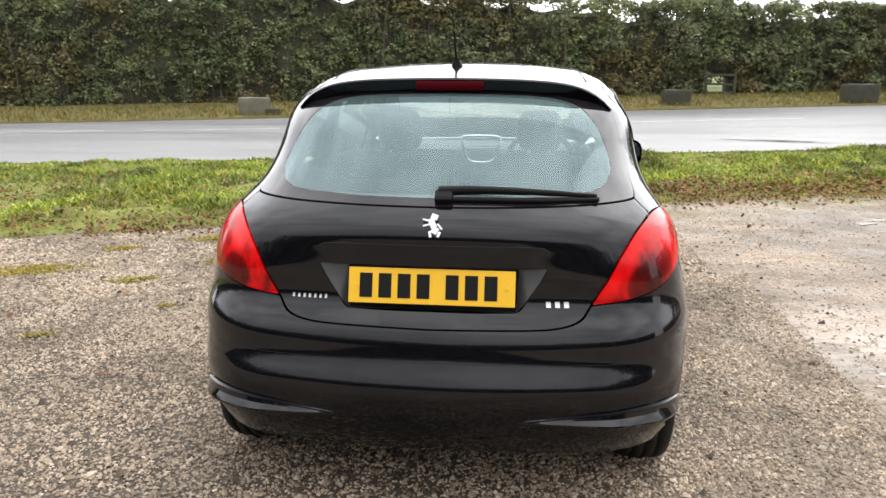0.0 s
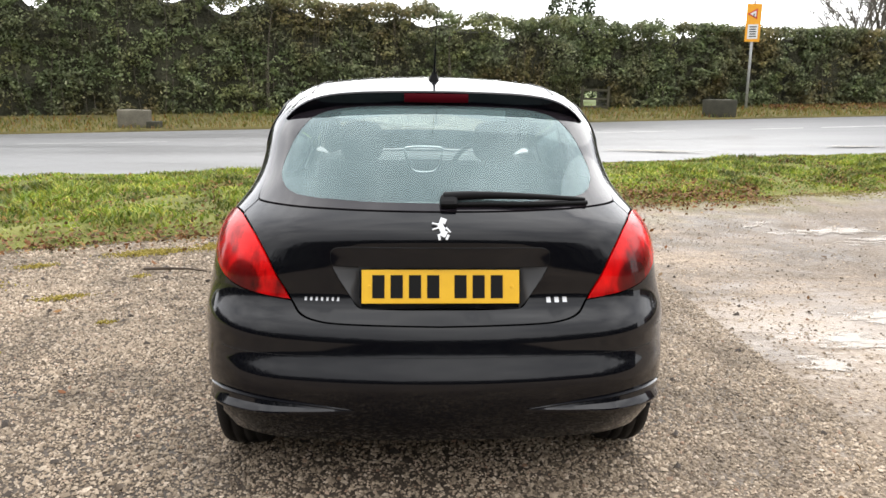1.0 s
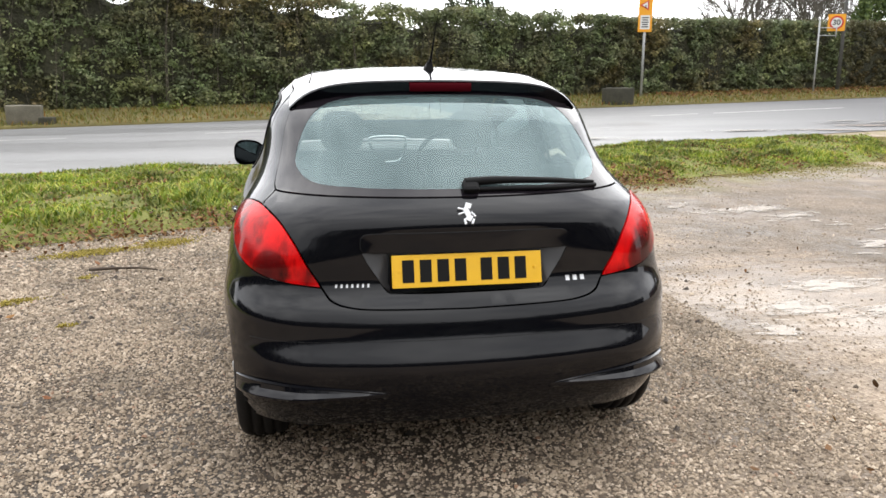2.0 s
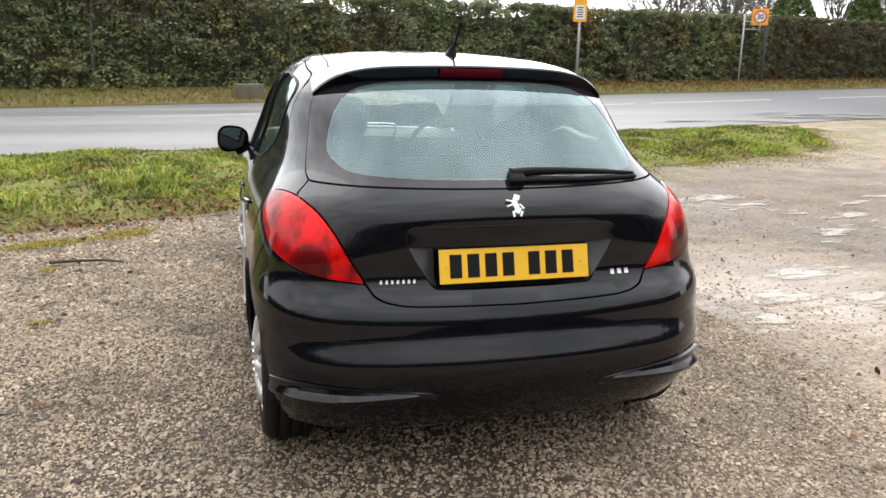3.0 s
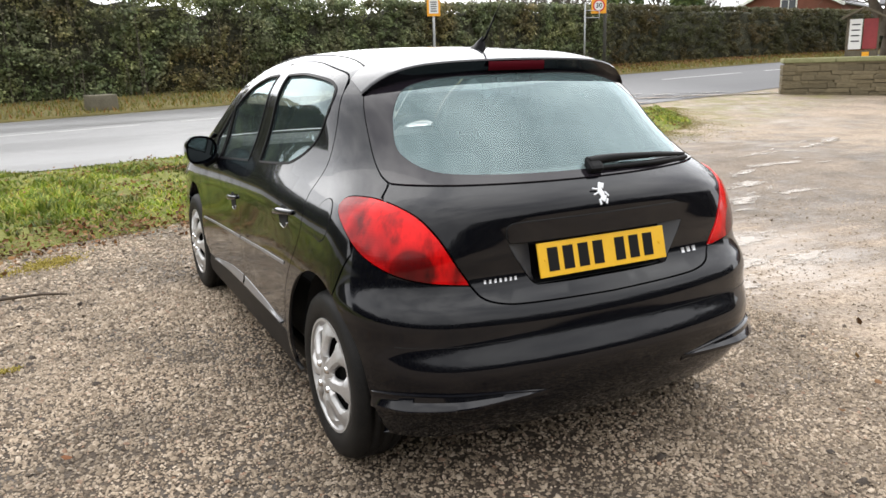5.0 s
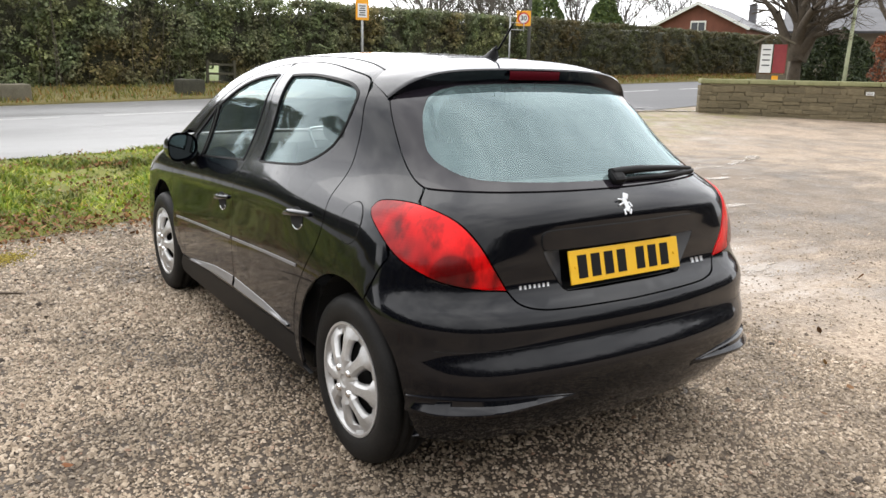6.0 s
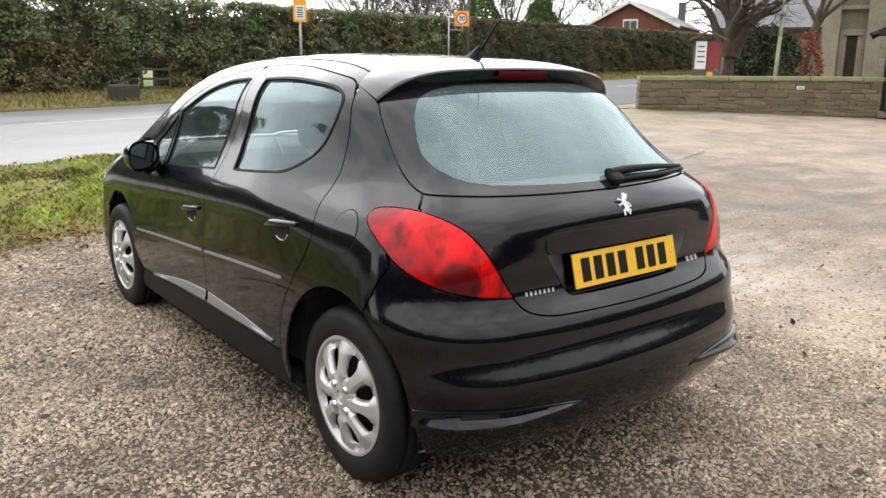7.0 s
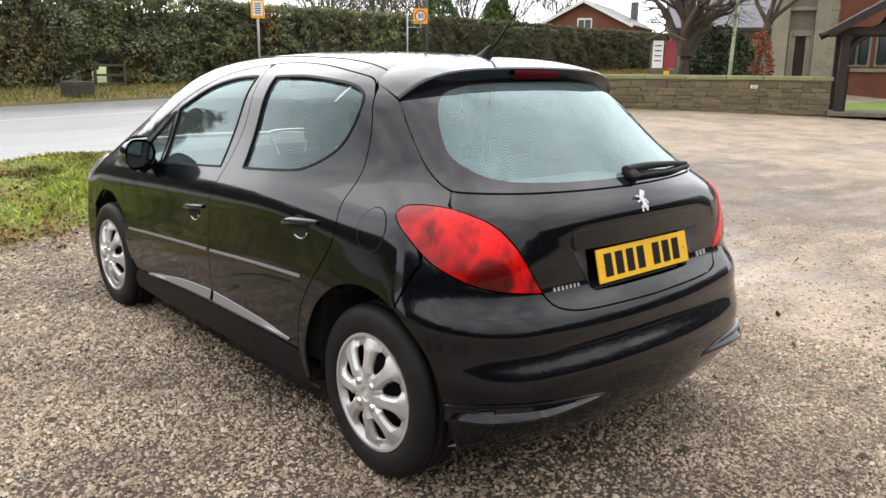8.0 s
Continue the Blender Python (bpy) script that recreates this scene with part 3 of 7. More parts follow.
for flip in (False, True):
    wedge("bumper_blade", blade_top, blade_low, [0.036 * min(1, 2.2 * f / 50) * (1 - 0.72 * max(0.0, (f - 34) / 16) ** 1.4) for f in range(len(blade_top))], paint, bumper, flip, "raised lip moulded into the bumper", 0.02)
seam = on_rear([(-35.5, 0.524), (-24, 0.523), (-12, 0.5215), (0, 0.521), (12, 0.5215), (24, 0.523), (35.5, 0.524)])
tube("bumper_seam", seam - 0.0006 * skin_normal(seam), 0.0016, gap_shade_black, bumper, 5)
panel("lower_valance", both(np.concatenate([on_rear([(0, 0.209), (12, 0.207), (24, 0.202), (34, 0.199), (37.6, 0.200)]), on_rear([(36.8, 0.187), (24, 0.185), (0, 0.187)])])), REAR, soft_black, bumper, gap=0, lift=-0.025, rim=0.03)

# tail lights
for lamp, flip in zip(pair("tail_light", light_loop, REAR, lens, car, lift=0.004, step=0.022, label="red wrap-round tail light lens"), (False, True)):
    panel("reverse_lamp", on_rear([(36.5, 0.800), (33.5, 0.815), (31.0, 0.795), (29.8, 0.755), (31.2, 0.718), (34.5, 0.738), (37.0, 0.768)], True), REAR, lens, lamp, gap=0, lift=0.0045, rim=0.004, step=0.02, mirror=flip, label="dark smoked lamp chamber")

# rear screen
CLEAR = [(0, 1.003), (10, 1.004), (19, 1.008), (29.3, 1.020), (35.0, 1.052), (38.4, 1.095), (40.0, 1.160), (40.6, 1.225), (39.0, 1.275), (32, 1.300), (20, 1.308), (0, 1.312)]
clear_half = on_rear(CLEAR)
screen_half = np.concatenate([on_rear(GLASS_LOW)[:-1], on_rear(GLASS_SIDE), on_rear([(50.5, 1.252), (46, 1.30), (40, 1.335), (20, 1.345), (0, 1.348)])[1:]])
rear_screen = panel("rear_screen", both(clear_half), REAR, car_glass, tailgate, gap=-0.002, lift=0.001, rim=0, label="tinted rear window")
rear_screen.visible_shadow = False
panel("screen_border", both(screen_half), REAR, frit, tailgate, holes=[both(clear_half)], gap=0.002, lift=0.002, rim=0.012, label="black band round the rear window")

# spoiler over the rear screen
xs = np.linspace(-1, 1, 41)
verts, faces = [], []
for q in xs:
    a = abs(q)
    x = 0.583 * q
    y = 0.030 + 0.03 * a ** 2 + 0.065 * a ** 6
    z = 1.370 - 0.022 * a ** 2 - 0.084 * a ** 7
    drop = 0.050 - 0.028 * a ** 8
    lead = TOP.lay(np.array([[x * 0.985, 0.335 - 0.08 * a ** 4]]))[0] + np.array([0, 0, 0.002])
    edge_ = np.array([x, y + 0.006, z + 0.001])
    for f in (0, 0.2, 0.4, 0.6, 0.8, 0.93, 1.0):
        verts.append(lead + (edge_ - lead) * f + np.array([0, 0, 0.010 * math.sin(math.pi * f) * (1 - a ** 6)]))
    verts += [(x, y, z - 0.005), (x * 0.998, y + 0.012, z - drop * 0.5), (x * 0.995, y + 0.026, z - drop), (x * 0.985, y + 0.085, z - drop + 0.008)]
for i in range(len(xs) - 1):
    for k in range(10):
        faces.append((i * 11 + k, i * 11 + k + 1, (i + 1) * 11 + k + 1, (i + 1) * 11 + k))
spoiler = mesh_object("roof_spoiler", verts, faces, paint, tailgate, "black spoiler over the rear window", True)
bm = bmesh.new()
bm.from_mesh(spoiler.data)
bmesh.ops.recalc_face_normals(bm, faces=bm.faces)
for e in bm.edges:
    if len(e.link_faces) == 2 and e.calc_face_angle(0) > 0.5:
        e.smooth = False
bm.to_mesh(spoiler.data)
bm.free()
verts, faces = [], []
for s in np.linspace(-1, 1, 13):
    x = 0.122 * s
    y = 0.030 + 0.03 * (x / 0.583) ** 2 - 0.004
    verts += [(x, y + 0.004, 1.360), (x, y, 1.358), (x, y + 0.004, 1.329), (x, y + 0.008, 1.327)]
for i in range(12):
    for k in range(3):
        faces.append((i * 4 + k, i * 4 + k + 1, (i + 1) * 4 + k + 1, (i + 1) * 4 + k))
mesh_object("brake_light", verts, faces, lens_dark, spoiler, "narrow red third brake light", True)

# roof with its front pillars, screen, bonnet, wings, nose and sills
door_line = SIDE.lay(flow(DOOR_TOP)[:-8])
half_roof = np.concatenate([
    TOP.lay(flow([(0, 0.30), (-0.3, 0.295), (-0.50, 0.262), (-0.553, 0.26)]))[:, :], door_line[::-1],
    TOP.lay(flow([(-0.69, 2.30), (-0.66, 2.66), (-0.62, 2.72)])), TOP.lay(flow([(-0.61, 2.62), (-0.545, 2.2), (-0.50, 1.86), (-0.47, 1.815), (-0.3, 1.79), (0, 1.78)]))])
roof_sheet = panel("roof", both(half_roof), TOP, paint, car, step=0.04)
for s in (1, -1):
    line = TOP.lay(flow([(-0.500, 0.30), (-0.490, 0.42), (-0.478, 0.7), (-0.472, 1.1), (-0.472, 1.5), (-0.485, 1.82)])) * np.array([s, 1, 1])
    tube("roof_seam", line - 0.0008 * skin_normal(line), 0.0035, trim_black, roof_sheet, 6)
windscreen = panel("windscreen", both(TOP.lay(flow([(0, 1.795), (-0.3, 1.805), (-0.462, 1.83), (-0.50, 1.88), (-0.545, 2.2), (-0.612, 2.64), (-0.60, 2.70), (-0.3, 2.80), (0, 2.82)]))), TOP, front_glass, car, gap=0, lift=0.001, rim=0, label="clear front windscreen")
windscreen.visible_shadow = False
bonnet = panel("bonnet", both(TOP.lay(np.concatenate([flow([(0, 2.84), (-0.3, 2.82), (-0.60, 2.74)]), flow([(-0.64, 2.80), (-0.66, 3.0), (-0.60, 3.2), (-0.4, 3.27), (0, 3.29)])]))), TOP, paint, car, step=0.05)
wing_line = np.concatenate([flow(FRONT_GAP)[8:-6], flow([(2.20, 0.34), (2.185, 0.36)]), flow([(2.54 - 0.36 * math.cos(radians(a)), 0.31 + 0.36 * math.sin(radians(a))) for a in (10, 40, 70, 90, 110, 140, 165)]), flow([(2.89, 0.40), (3.05, 0.48), (3.12, 0.66), (3.02, 0.80)]), flow([(2.9, 0.835), (2.7, 0.90), (2.45, 0.945), (2.22, 0.965), (2.14, 0.978)])])
pair("front_wing", SIDE.lay(wing_line), SIDE, paint, car, step=0.04)
pair("sill", SIDE.lay(np.concatenate([flow([(0.40, 0.335), (1.15, 0.328), (2.12, 0.297)]), flow([(2.17, 0.24), (2.15, 0.20)]), flow([(2.0, 0.19), (0.45, 0.20), (0.37, 0.22)])])), SIDE, soft_black, car, gap=0, lift=-0.004, step=0.04)
panel("front_bumper", both(np.concatenate([on_nose([(0, 0.62), (25, 0.63), (45, 0.62), (58, 0.55)]), on_nose([(59, 0.40), (57, 0.22)]), on_nose([(45, 0.20), (0, 0.20)])])), NOSE, paint, car, step=0.05)
headlamp = material("headlamp_glass", (0.55, 0.56, 0.55), 0.12, 0.3, 1.0)
pair("headlight", on_nose([(22, 0.66), (38, 0.80), (50, 0.845), (55, 0.80), (52, 0.70), (40, 0.645)], True), NOSE, headlamp, car, lift=0.003, label="clear swept-back headlight")
panel("front_grille", both(np.concatenate([on_nose([(0, 0.64), (20, 0.64)]), on_nose([(34, 0.76), (42, 0.80)]), on_nose([(25, 0.80), (0, 0.80)])])), NOSE, soft_black, car, step=0.05)

# side details
for s, doors in ((-1, 0), (1, 1)):
    flip = doors == 1
    for door, grip, strip in ((rear_doors[doors], (0.405, 0.822, 0.115), [(0.385, 0.626), (0.75, 0.606), (1.165, 0.578)]), (front_doors[doors], (1.335, 0.748, 0.105), [(1.20, 0.576), (1.7, 0.543), (2.20, 0.509)])):
        gy, gz, half = grip
        cup = panel("handle_cup", SIDE.lay(flow([(gy + 0.055 * math.cos(a), gz - 0.018 + 0.042 * math.sin(a)) for a in np.linspace(0, 2 * math.pi, 12, endpoint=False)], True)), SIDE, gap_shade_black, door, gap=0, lift=0.002, rim=0.003, step=0.02, mirror=flip)
        line = SIDE.lay(flow([(gy + half, gz - 0.02), (gy + 0.05, gz - 0.004), (gy - 0.03, gz + 0.004), (gy - half, gz + 0.012)]))
        line += skin_normal(line) * np.array([[0.003 + 0.012 * math.sin(math.pi * k / (len(line) - 1))] for k in range(len(line))])
        h = tube("door_handle", line * np.array([-s, 1, 1]) if s == 1 else line, [0.008 + 0.006 * math.sin(math.pi * k / (len(line) - 1)) for k in range(len(line))], paint, door, 8, "black pull handle")
        # an added chrome arc imitates the glint in each handle cup
        arc = SIDE.lay(np.array([(gy - 0.005 + 0.050 * math.cos(a), gz - 0.026 + 0.034 * math.sin(a)) for a in np.linspace(math.pi * 1.08, math.pi * 1.75, 14)]))
        arc += 0.0015 * skin_normal(arc)
        tube("handle_glint", arc * np.array([-s, 1, 1]) if s == 1 else arc, 0.0022, chrome, door, 6, "chrome arc put in as the glint in the handle cup")
        mid = flow(strip)
        ring = np.concatenate([mid + (0, 0.0055), mid[::-1] - (0, 0.0055)])
        panel("rubbing_strip", SIDE.lay(ring), SIDE, strip_grey, door, gap=0, lift=0.004, rim=0.006, step=0.02, mirror=flip, label="thin grey rubbing strip")
    # grey on these creases replaces the sky reflection the black body would show
    for door, up, down in ((rear_doors[doors], [(0.47, 0.366), (0.75, 0.388), (1.14, 0.398)], [(0.47, 0.363), (0.75, 0.362), (1.14, 0.358)]), (front_doors[doors], [(1.17, 0.398), (1.5, 0.376), (1.93, 0.316)], [(1.17, 0.357), (1.5, 0.344), (1.93, 0.313)])):
        wedge("door_fin", on_side(up), on_side(down), [0.009] * 21, strip_grey, door, flip, "raised crease low on the door, its sky sheen put in as grey", 0.01)
    # fuel flap on the left only, mirrors on both
    if s == -1:
        flap_ring = [(-0.005 + 0.0715 * math.cos(a), 0.854 + 0.0715 * math.sin(a)) for a in np.linspace(0, 2 * math.pi, 24, endpoint=False)]
        inner = [(-0.005 + 0.0682 * math.cos(a), 0.854 + 0.0682 * math.sin(a)) for a in np.linspace(0, 2 * math.pi, 24, endpoint=False)]
        panel("fuel_flap_gap", REAR.lay(REAR.flat(SIDE.lay(np.array(flap_ring)))), REAR, gap_shade_black, car, gap=0, lift=0.0004, rim=0, step=0.02)
        panel("fuel_flap", REAR.lay(REAR.flat(SIDE.lay(np.array(inner)))), REAR, paint, car, gap=0, lift=0.0012, rim=0.0008, step=0.015, label="round black fuel flap")

    mirror_group = empty("door_mirror", "", "")
    mirror_group.parent = front_doors[doors]
    tagged(mirror_group, "black door mirror on a short stalk")
    verts, faces, n, r = [], [], 20, 9
    for i in range(r):
        f = i / (r - 1)
        deep = 0.115 * (1 - (1 - f) ** 2.2)
        size = math.sqrt(max(1 - ((1 - f) * 0.96) ** 2.4, 0.0))
        for k in range(n):
            w = 2 * math.pi * k / n
            c, q = math.cos(w), math.sin(w)
            wide = 0.096 * size * math.copysign(abs(c) ** 0.75, c)
            tall = 0.074 * size * math.copysign(abs(q) ** 0.8, q) * (1 + 0.18 * c * s)
            verts.append((s * 0.868 + wide, 1.935 - deep, 0.940 + tall))
    for i in range(r - 1):
        for k in range(n):
            faces.append((i * n + k, i * n + (k + 1) % n, (i + 1) * n + (k + 1) % n, (i + 1) * n + k))
    faces.append(tuple(range(n)))
    swing = Matrix.Translation((s * 0.868, 1.88, 0.94)) @ pose(0, 0, 0, 0, 0, -s * 24) @ Matrix.Translation((-s * 0.868, -1.88, -0.94))
    last = verts[-n:]
    shell = mesh_object("mirror_shell", [swing @ Vector(v) for v in verts], faces, paint, mirror_group, "", True)
    cx, cz = sum(v[0] for v in last) / n, sum(v[2] for v in last) / n
    mesh_object("mirror_face", [swing @ Vector((cx + (v[0] - cx) * 0.86, v[1] + 0.006 - (v[2] - cz) * 0.10, cz + (v[2] - cz) * 0.84)) for v in last] + [swing @ Vector((cx, last[0][1] + 0.004, cz))], [(k, (k + 1) % n, n) for k in range(n)], mirror_glass, mirror_group, "silvered mirror face")
    bm = bmesh.new()
    box(bm, pose(s * 0.790, 1.905, 0.882, 0, s * 28, 0), (0.10, 0.055, 0.06), 0.015)
    part("mirror_stalk", bm, trim_black, mirror_group)
    bm = bmesh.new()
    box(bm, pose(s * 0.795, 1.99, 0.845, 0, 0, 0), (0.02, 0.04, 0.018), 0.006)
    part("side_repeater", bm, badge_silver, mirror_group, "small clear indicator")

# badges: plain silver shapes
bm = bmesh.new()
for x, z, w, h, r in ((0.006, 0.028, 0.024, 0.022, 20), (0.000, 0.008, 0.022, 0.036, -25), (-0.018, 0.018, 0.026, 0.009, 14), (-0.018, 0.002, 0.024, 0.009, -18), (0.008, -0.014, 0.024, 0.026, 28), (-0.006, -0.026, 0.012, 0.024, -10), (0.020, -0.026, 0.012, 0.022, 20), (0.022, -0.002, 0.010, 0.026, -40)):
    box(bm, pose(x, 0, z, 0, r, 0), (w * 0.86 if w > 0.015 else w * 0.7, 0.006, h * 0.86 if h > 0.015 else h * 0.7), 0.002)
bmesh.ops.transform(bm, matrix=pose(0, -0.474, 0.928, -18) @ Matrix.Diagonal((1.05, 1, 1.0, 1)), verts=bm.verts)
part("maker_badge", bm, badge_silver, tailgate, "small bright silver emblem")
for word, deg0, deg1, z, tall in (("maker_lettering", 22.9, 16.9, 0.695, 0.012), ("model_lettering", -17.8, -21.8, 0.692, 0.018)):
    n = 7 if word[1] == "a" else 3
    for k in range(n):
        c = deg0 + (deg1 - deg0) * (k + 0.5) / n
        w = abs(deg1 - deg0) / n * (0.20 if n == 7 else 0.26)
        panel(word, rear_uv([(c + w, z - tall / 2), (c - w, z - tall / 2), (c - w, z + tall / 2), (c + w, z + tall / 2)]), REAR, badge_silver, tailgate, gap=0, lift=0.004, rim=0.003, step=0.05, edge=0.004)

# wiper and its arm on the rear screen
wiper = empty("rear_wiper", "", "")
wiper.parent = tailgate
tagged(wiper, "black rear wiper resting along the bottom of the window")
base = REAR.lay(np.array([[0.0, 1.004]]))[0]
bm = bmesh.new()
box(bm, Matrix.Translation(Vector(base) + Vector((0.028, -0.016, 0.006))) @ pose(0, 0, 0, 42), (0.060, 0.048, 0.030), 0.013)
part("wiper_boss", bm, trim_black, wiper)
arm = rear_uv([(-0.6, 1.010), (-6, 1.012), (-12, 1.011), (-20, 1.006), (-28.8, 0.997)])
arm = arm + skin_normal(arm) * np.array([[0.018], [0.022], [0.022], [0.020], [0.014]])
tube("wiper_arm", flow(arm), [0.017 - 0.010 * (k / 40) ** 1.2 for k in range(41)], trim_black, wiper, 10)
blade = rear_uv([(-3.0, 0.994), (-9, 0.994), (-18, 0.992), (-29.0, 0.990)])
tube("wiper_blade", flow(blade + 0.009 * skin_normal(blade)), 0.009, trim_black, wiper, 6)
tube("heater_lead", [(0, 0.030, 1.318), (0, 0.030, 1.245)], 0.0018, trim_black, tailgate, 5)
fin = TOP.lay(np.array([[0.0, 0.335]]))[0]
aerial = empty("roof_aerial", "", "")
aerial.parent = roof_sheet
tagged(aerial, "black whip aerial on a small fin")
verts, faces = [], []
for i, (f, h) in enumerate(((0, 0.0), (0.25, 0.012), (0.5, 0.026), (0.75, 0.040), (1.0, 0.050))):
    y, w = 0.085 * (1 - f) - 0.040 - 0.01 * f, 0.029 * math.sin(math.pi * (0.15 + 0.62 * f))
    verts += [(-w, y, -0.006), (-w * 0.45, y - 0.006, h * 0.65), (0, y - 0.010, h), (w * 0.45, y - 0.006, h * 0.65), (w, y, -0.006)]
for i in range(4):
    for k in range(4):
        faces.append((i * 5 + k, i * 5 + k + 1, (i + 1) * 5 + k + 1, (i + 1) * 5 + k))
faces.append((20, 21, 22, 23, 24))
ob = mesh_object("aerial_base", [(fin[0] + v[0], fin[1] + v[1], fin[2] + v[2]) for v in verts], faces, trim_black, aerial, "", True)
rod = [(fin[0], 0.262, 1.446), (fin[0], 0.222, 1.488), (fin[0], 0.182, 1.532), (fin[0], 0.176, 1.538), (fin[0], 0.090, 1.617), (fin[0], 0.005, 1.698)]
tube("aerial_rod", [(fin[0], fin[1] - 0.035, fin[2] + 0.030)] + rod, [0.0055, 0.0050, 0.0042, 0.0034, 0.0014, 0.0012, 0.0010], trim_black, aerial, 8)



# wheels
def wheel(x, y, s):
    w = empty("wheel", "", "")
    w.parent = car
    tagged(w, "black tyre on a silver eight-spoke wheel trim")
    m = pose(x, y, 0.294) @ Matrix.Diagonal((s, 1, 1, 1))
    tread = [(-0.19, 0.20), (-0.188, 0.262), (-0.178, 0.290), (-0.160, 0.300), (-0.14, 0.303), (-0.139, 0.296), (-0.131, 0.296), (-0.13, 0.303), (-0.10, 0.304), (-0.099, 0.297), (-0.091, 0.297), (-0.09, 0.304), (-0.06, 0.303), (-0.059, 0.296), (-0.051, 0.296), (-0.05, 0.303), (-0.03, 0.299), (-0.012, 0.288), (-0.003, 0.268), (0.0, 0.245), (-0.003, 0.222), (-0.010, 0.206), (-0.016, 0.199), (-0.03, 0.193)]
    lathe("tyre", [(a, r if r < 0.2 else 0.199 + (r - 0.199) * 1.0) for a, r in tread], rubber, m, w, 64)
    # hub and barrel are coloured near-black for the shade behind the trim
    lathe("brake_hub", [(-0.10, 0.0), (-0.10, 0.12), (-0.085, 0.13), (-0.085, 0.0)], gap_shade_black, m, w, 24)
    lathe("rim_barrel", [(-0.16, 0.19), (-0.10, 0.185), (-0.05, 0.186), (-0.016, 0.196)], gap_shade_black, m, w, 48)
    rows = [(0.0, 0.014, 0.5), (0.020, 0.014, 0.5), (0.026, 0.018, 0.5), (0.045, 0.015, 0.5), (0.066, 0.012, 0.34), (0.084, 0.010, 0.14), (0.098, 0.008, 0.38), (0.120, 0.003, 0.47), (0.142, -0.001, 0.46), (0.156, -0.004, 0.38), (0.163, -0.008, 0.22), (0.182, -0.016, 0.30), (0.192, -0.012, 0.2), (0.196, -0.004, 0.25), (0.203, -0.004, 0.25), (0.205, -0.014, 0.25)]
    verts, faces, ks = [], [], (-1.0, -0.5, 0.0, 0.5, 1.0)
    for r, a, h in rows:
        for sector in range(8):
            c = (sector + 0.5) * math.pi / 4
            for j in range(12):
                if j < 4:
                    u, dip = h * ks[j] * 0.5, 0.0
                    if 0.075 < r < 0.19:
                        dip = -0.007
                else:
                    f = (j - 4) / 8
                    u = h * 0.5 + (1 - h) * f
                    flank = min(1.0, min(f, 1 - f) / (0.20 + 0.6 * max(0.0, r - 0.12)))
                    dip = (0.017 * flank ** 0.8 - 0.007) * min(1, (r - 0.05) / 0.03) if 0.06 < r < 0.19 else 0
                ang = c + u * math.pi / 4
                verts.append(m @ Vector((a - 0.004 + dip, r * math.cos(ang), r * math.sin(ang))))
    n = 96
    for i in range(len(rows) - 1):
        for k in range(n):
            if 5 <= i < 10 and k % 12 < 4:
                continue
            faces.append((i * n + k, i * n + (k + 1) % n, (i + 1) * n + (k + 1) % n, (i + 1) * n + k))
    cap = mesh_object("wheel_trim", verts, faces, alloy, w, "silver plastic wheel trim", True)
    cap.data.set_sharp_from_angle(angle=radians(28))
    solid = cap.modifiers.new("thickness", "SOLIDIFY")
    solid.thickness, solid.offset = 0.004, 0
    for k in range(4):
        ang = math.pi / 4 + k * math.pi / 2
        lathe("wheel_bolt", [(0.004, 0.016), (0.012, 0.016), (0.013, 0.013), (0.020, 0.012), (0.022, 0.008), (0.022, 0.0)], chrome, m @ pose(0, 0.052 * math.cos(ang), 0.052 * math.sin(ang)), cap, 8)
    return w


for s in (-1, 1):
    for y in (0.0, 2.54):
        wheel(s * (0.814 if y < 1 else 0.80), y, s)

# wheel wells and the floor underneath
for s in (-1, 1):
    for y in (0.0, 2.54):
        verts, faces = [], []
        for i in range(15):
            a = radians(-98 + 196 * i / 14)
            for x in (0.772 if y < 1 else 0.745, 0.50):
                verts.append((s * x, y + 0.365 * math.sin(a), 0.31 + 0.365 * math.cos(a)))
        faces = [(2 * i, 2 * i + 1, 2 * i + 3, 2 * i + 2) for i in range(14)]
        mesh_object("wheel_well", verts, faces, gap_shade_black, car)
bm = bmesh.new()
box(bm, pose(0, 1.32, 0.20), (1.12, 3.46, 0.07), 0.02)
box(bm, pose(0, 1.26, 0.205), (1.50, 1.66, 0.07), 0.02)
part("underfloor", bm, gap_shade_black, car)
bm = bmesh.new()
box(bm, pose(0, 1.25, 0.40), (1.48, 1.75, 0.28), 0.02)
box(bm, pose(0, 0.12, 0.52), (1.08, 0.80, 0.30), 0.02)
part("cabin_floor", bm, dash, car)
tube("exhaust_pipe", [(0.38, 0.1, 0.195), (0.38, -0.25, 0.185), (0.38, -0.40, 0.175)], 0.020, gap_shade_black, car, 10)


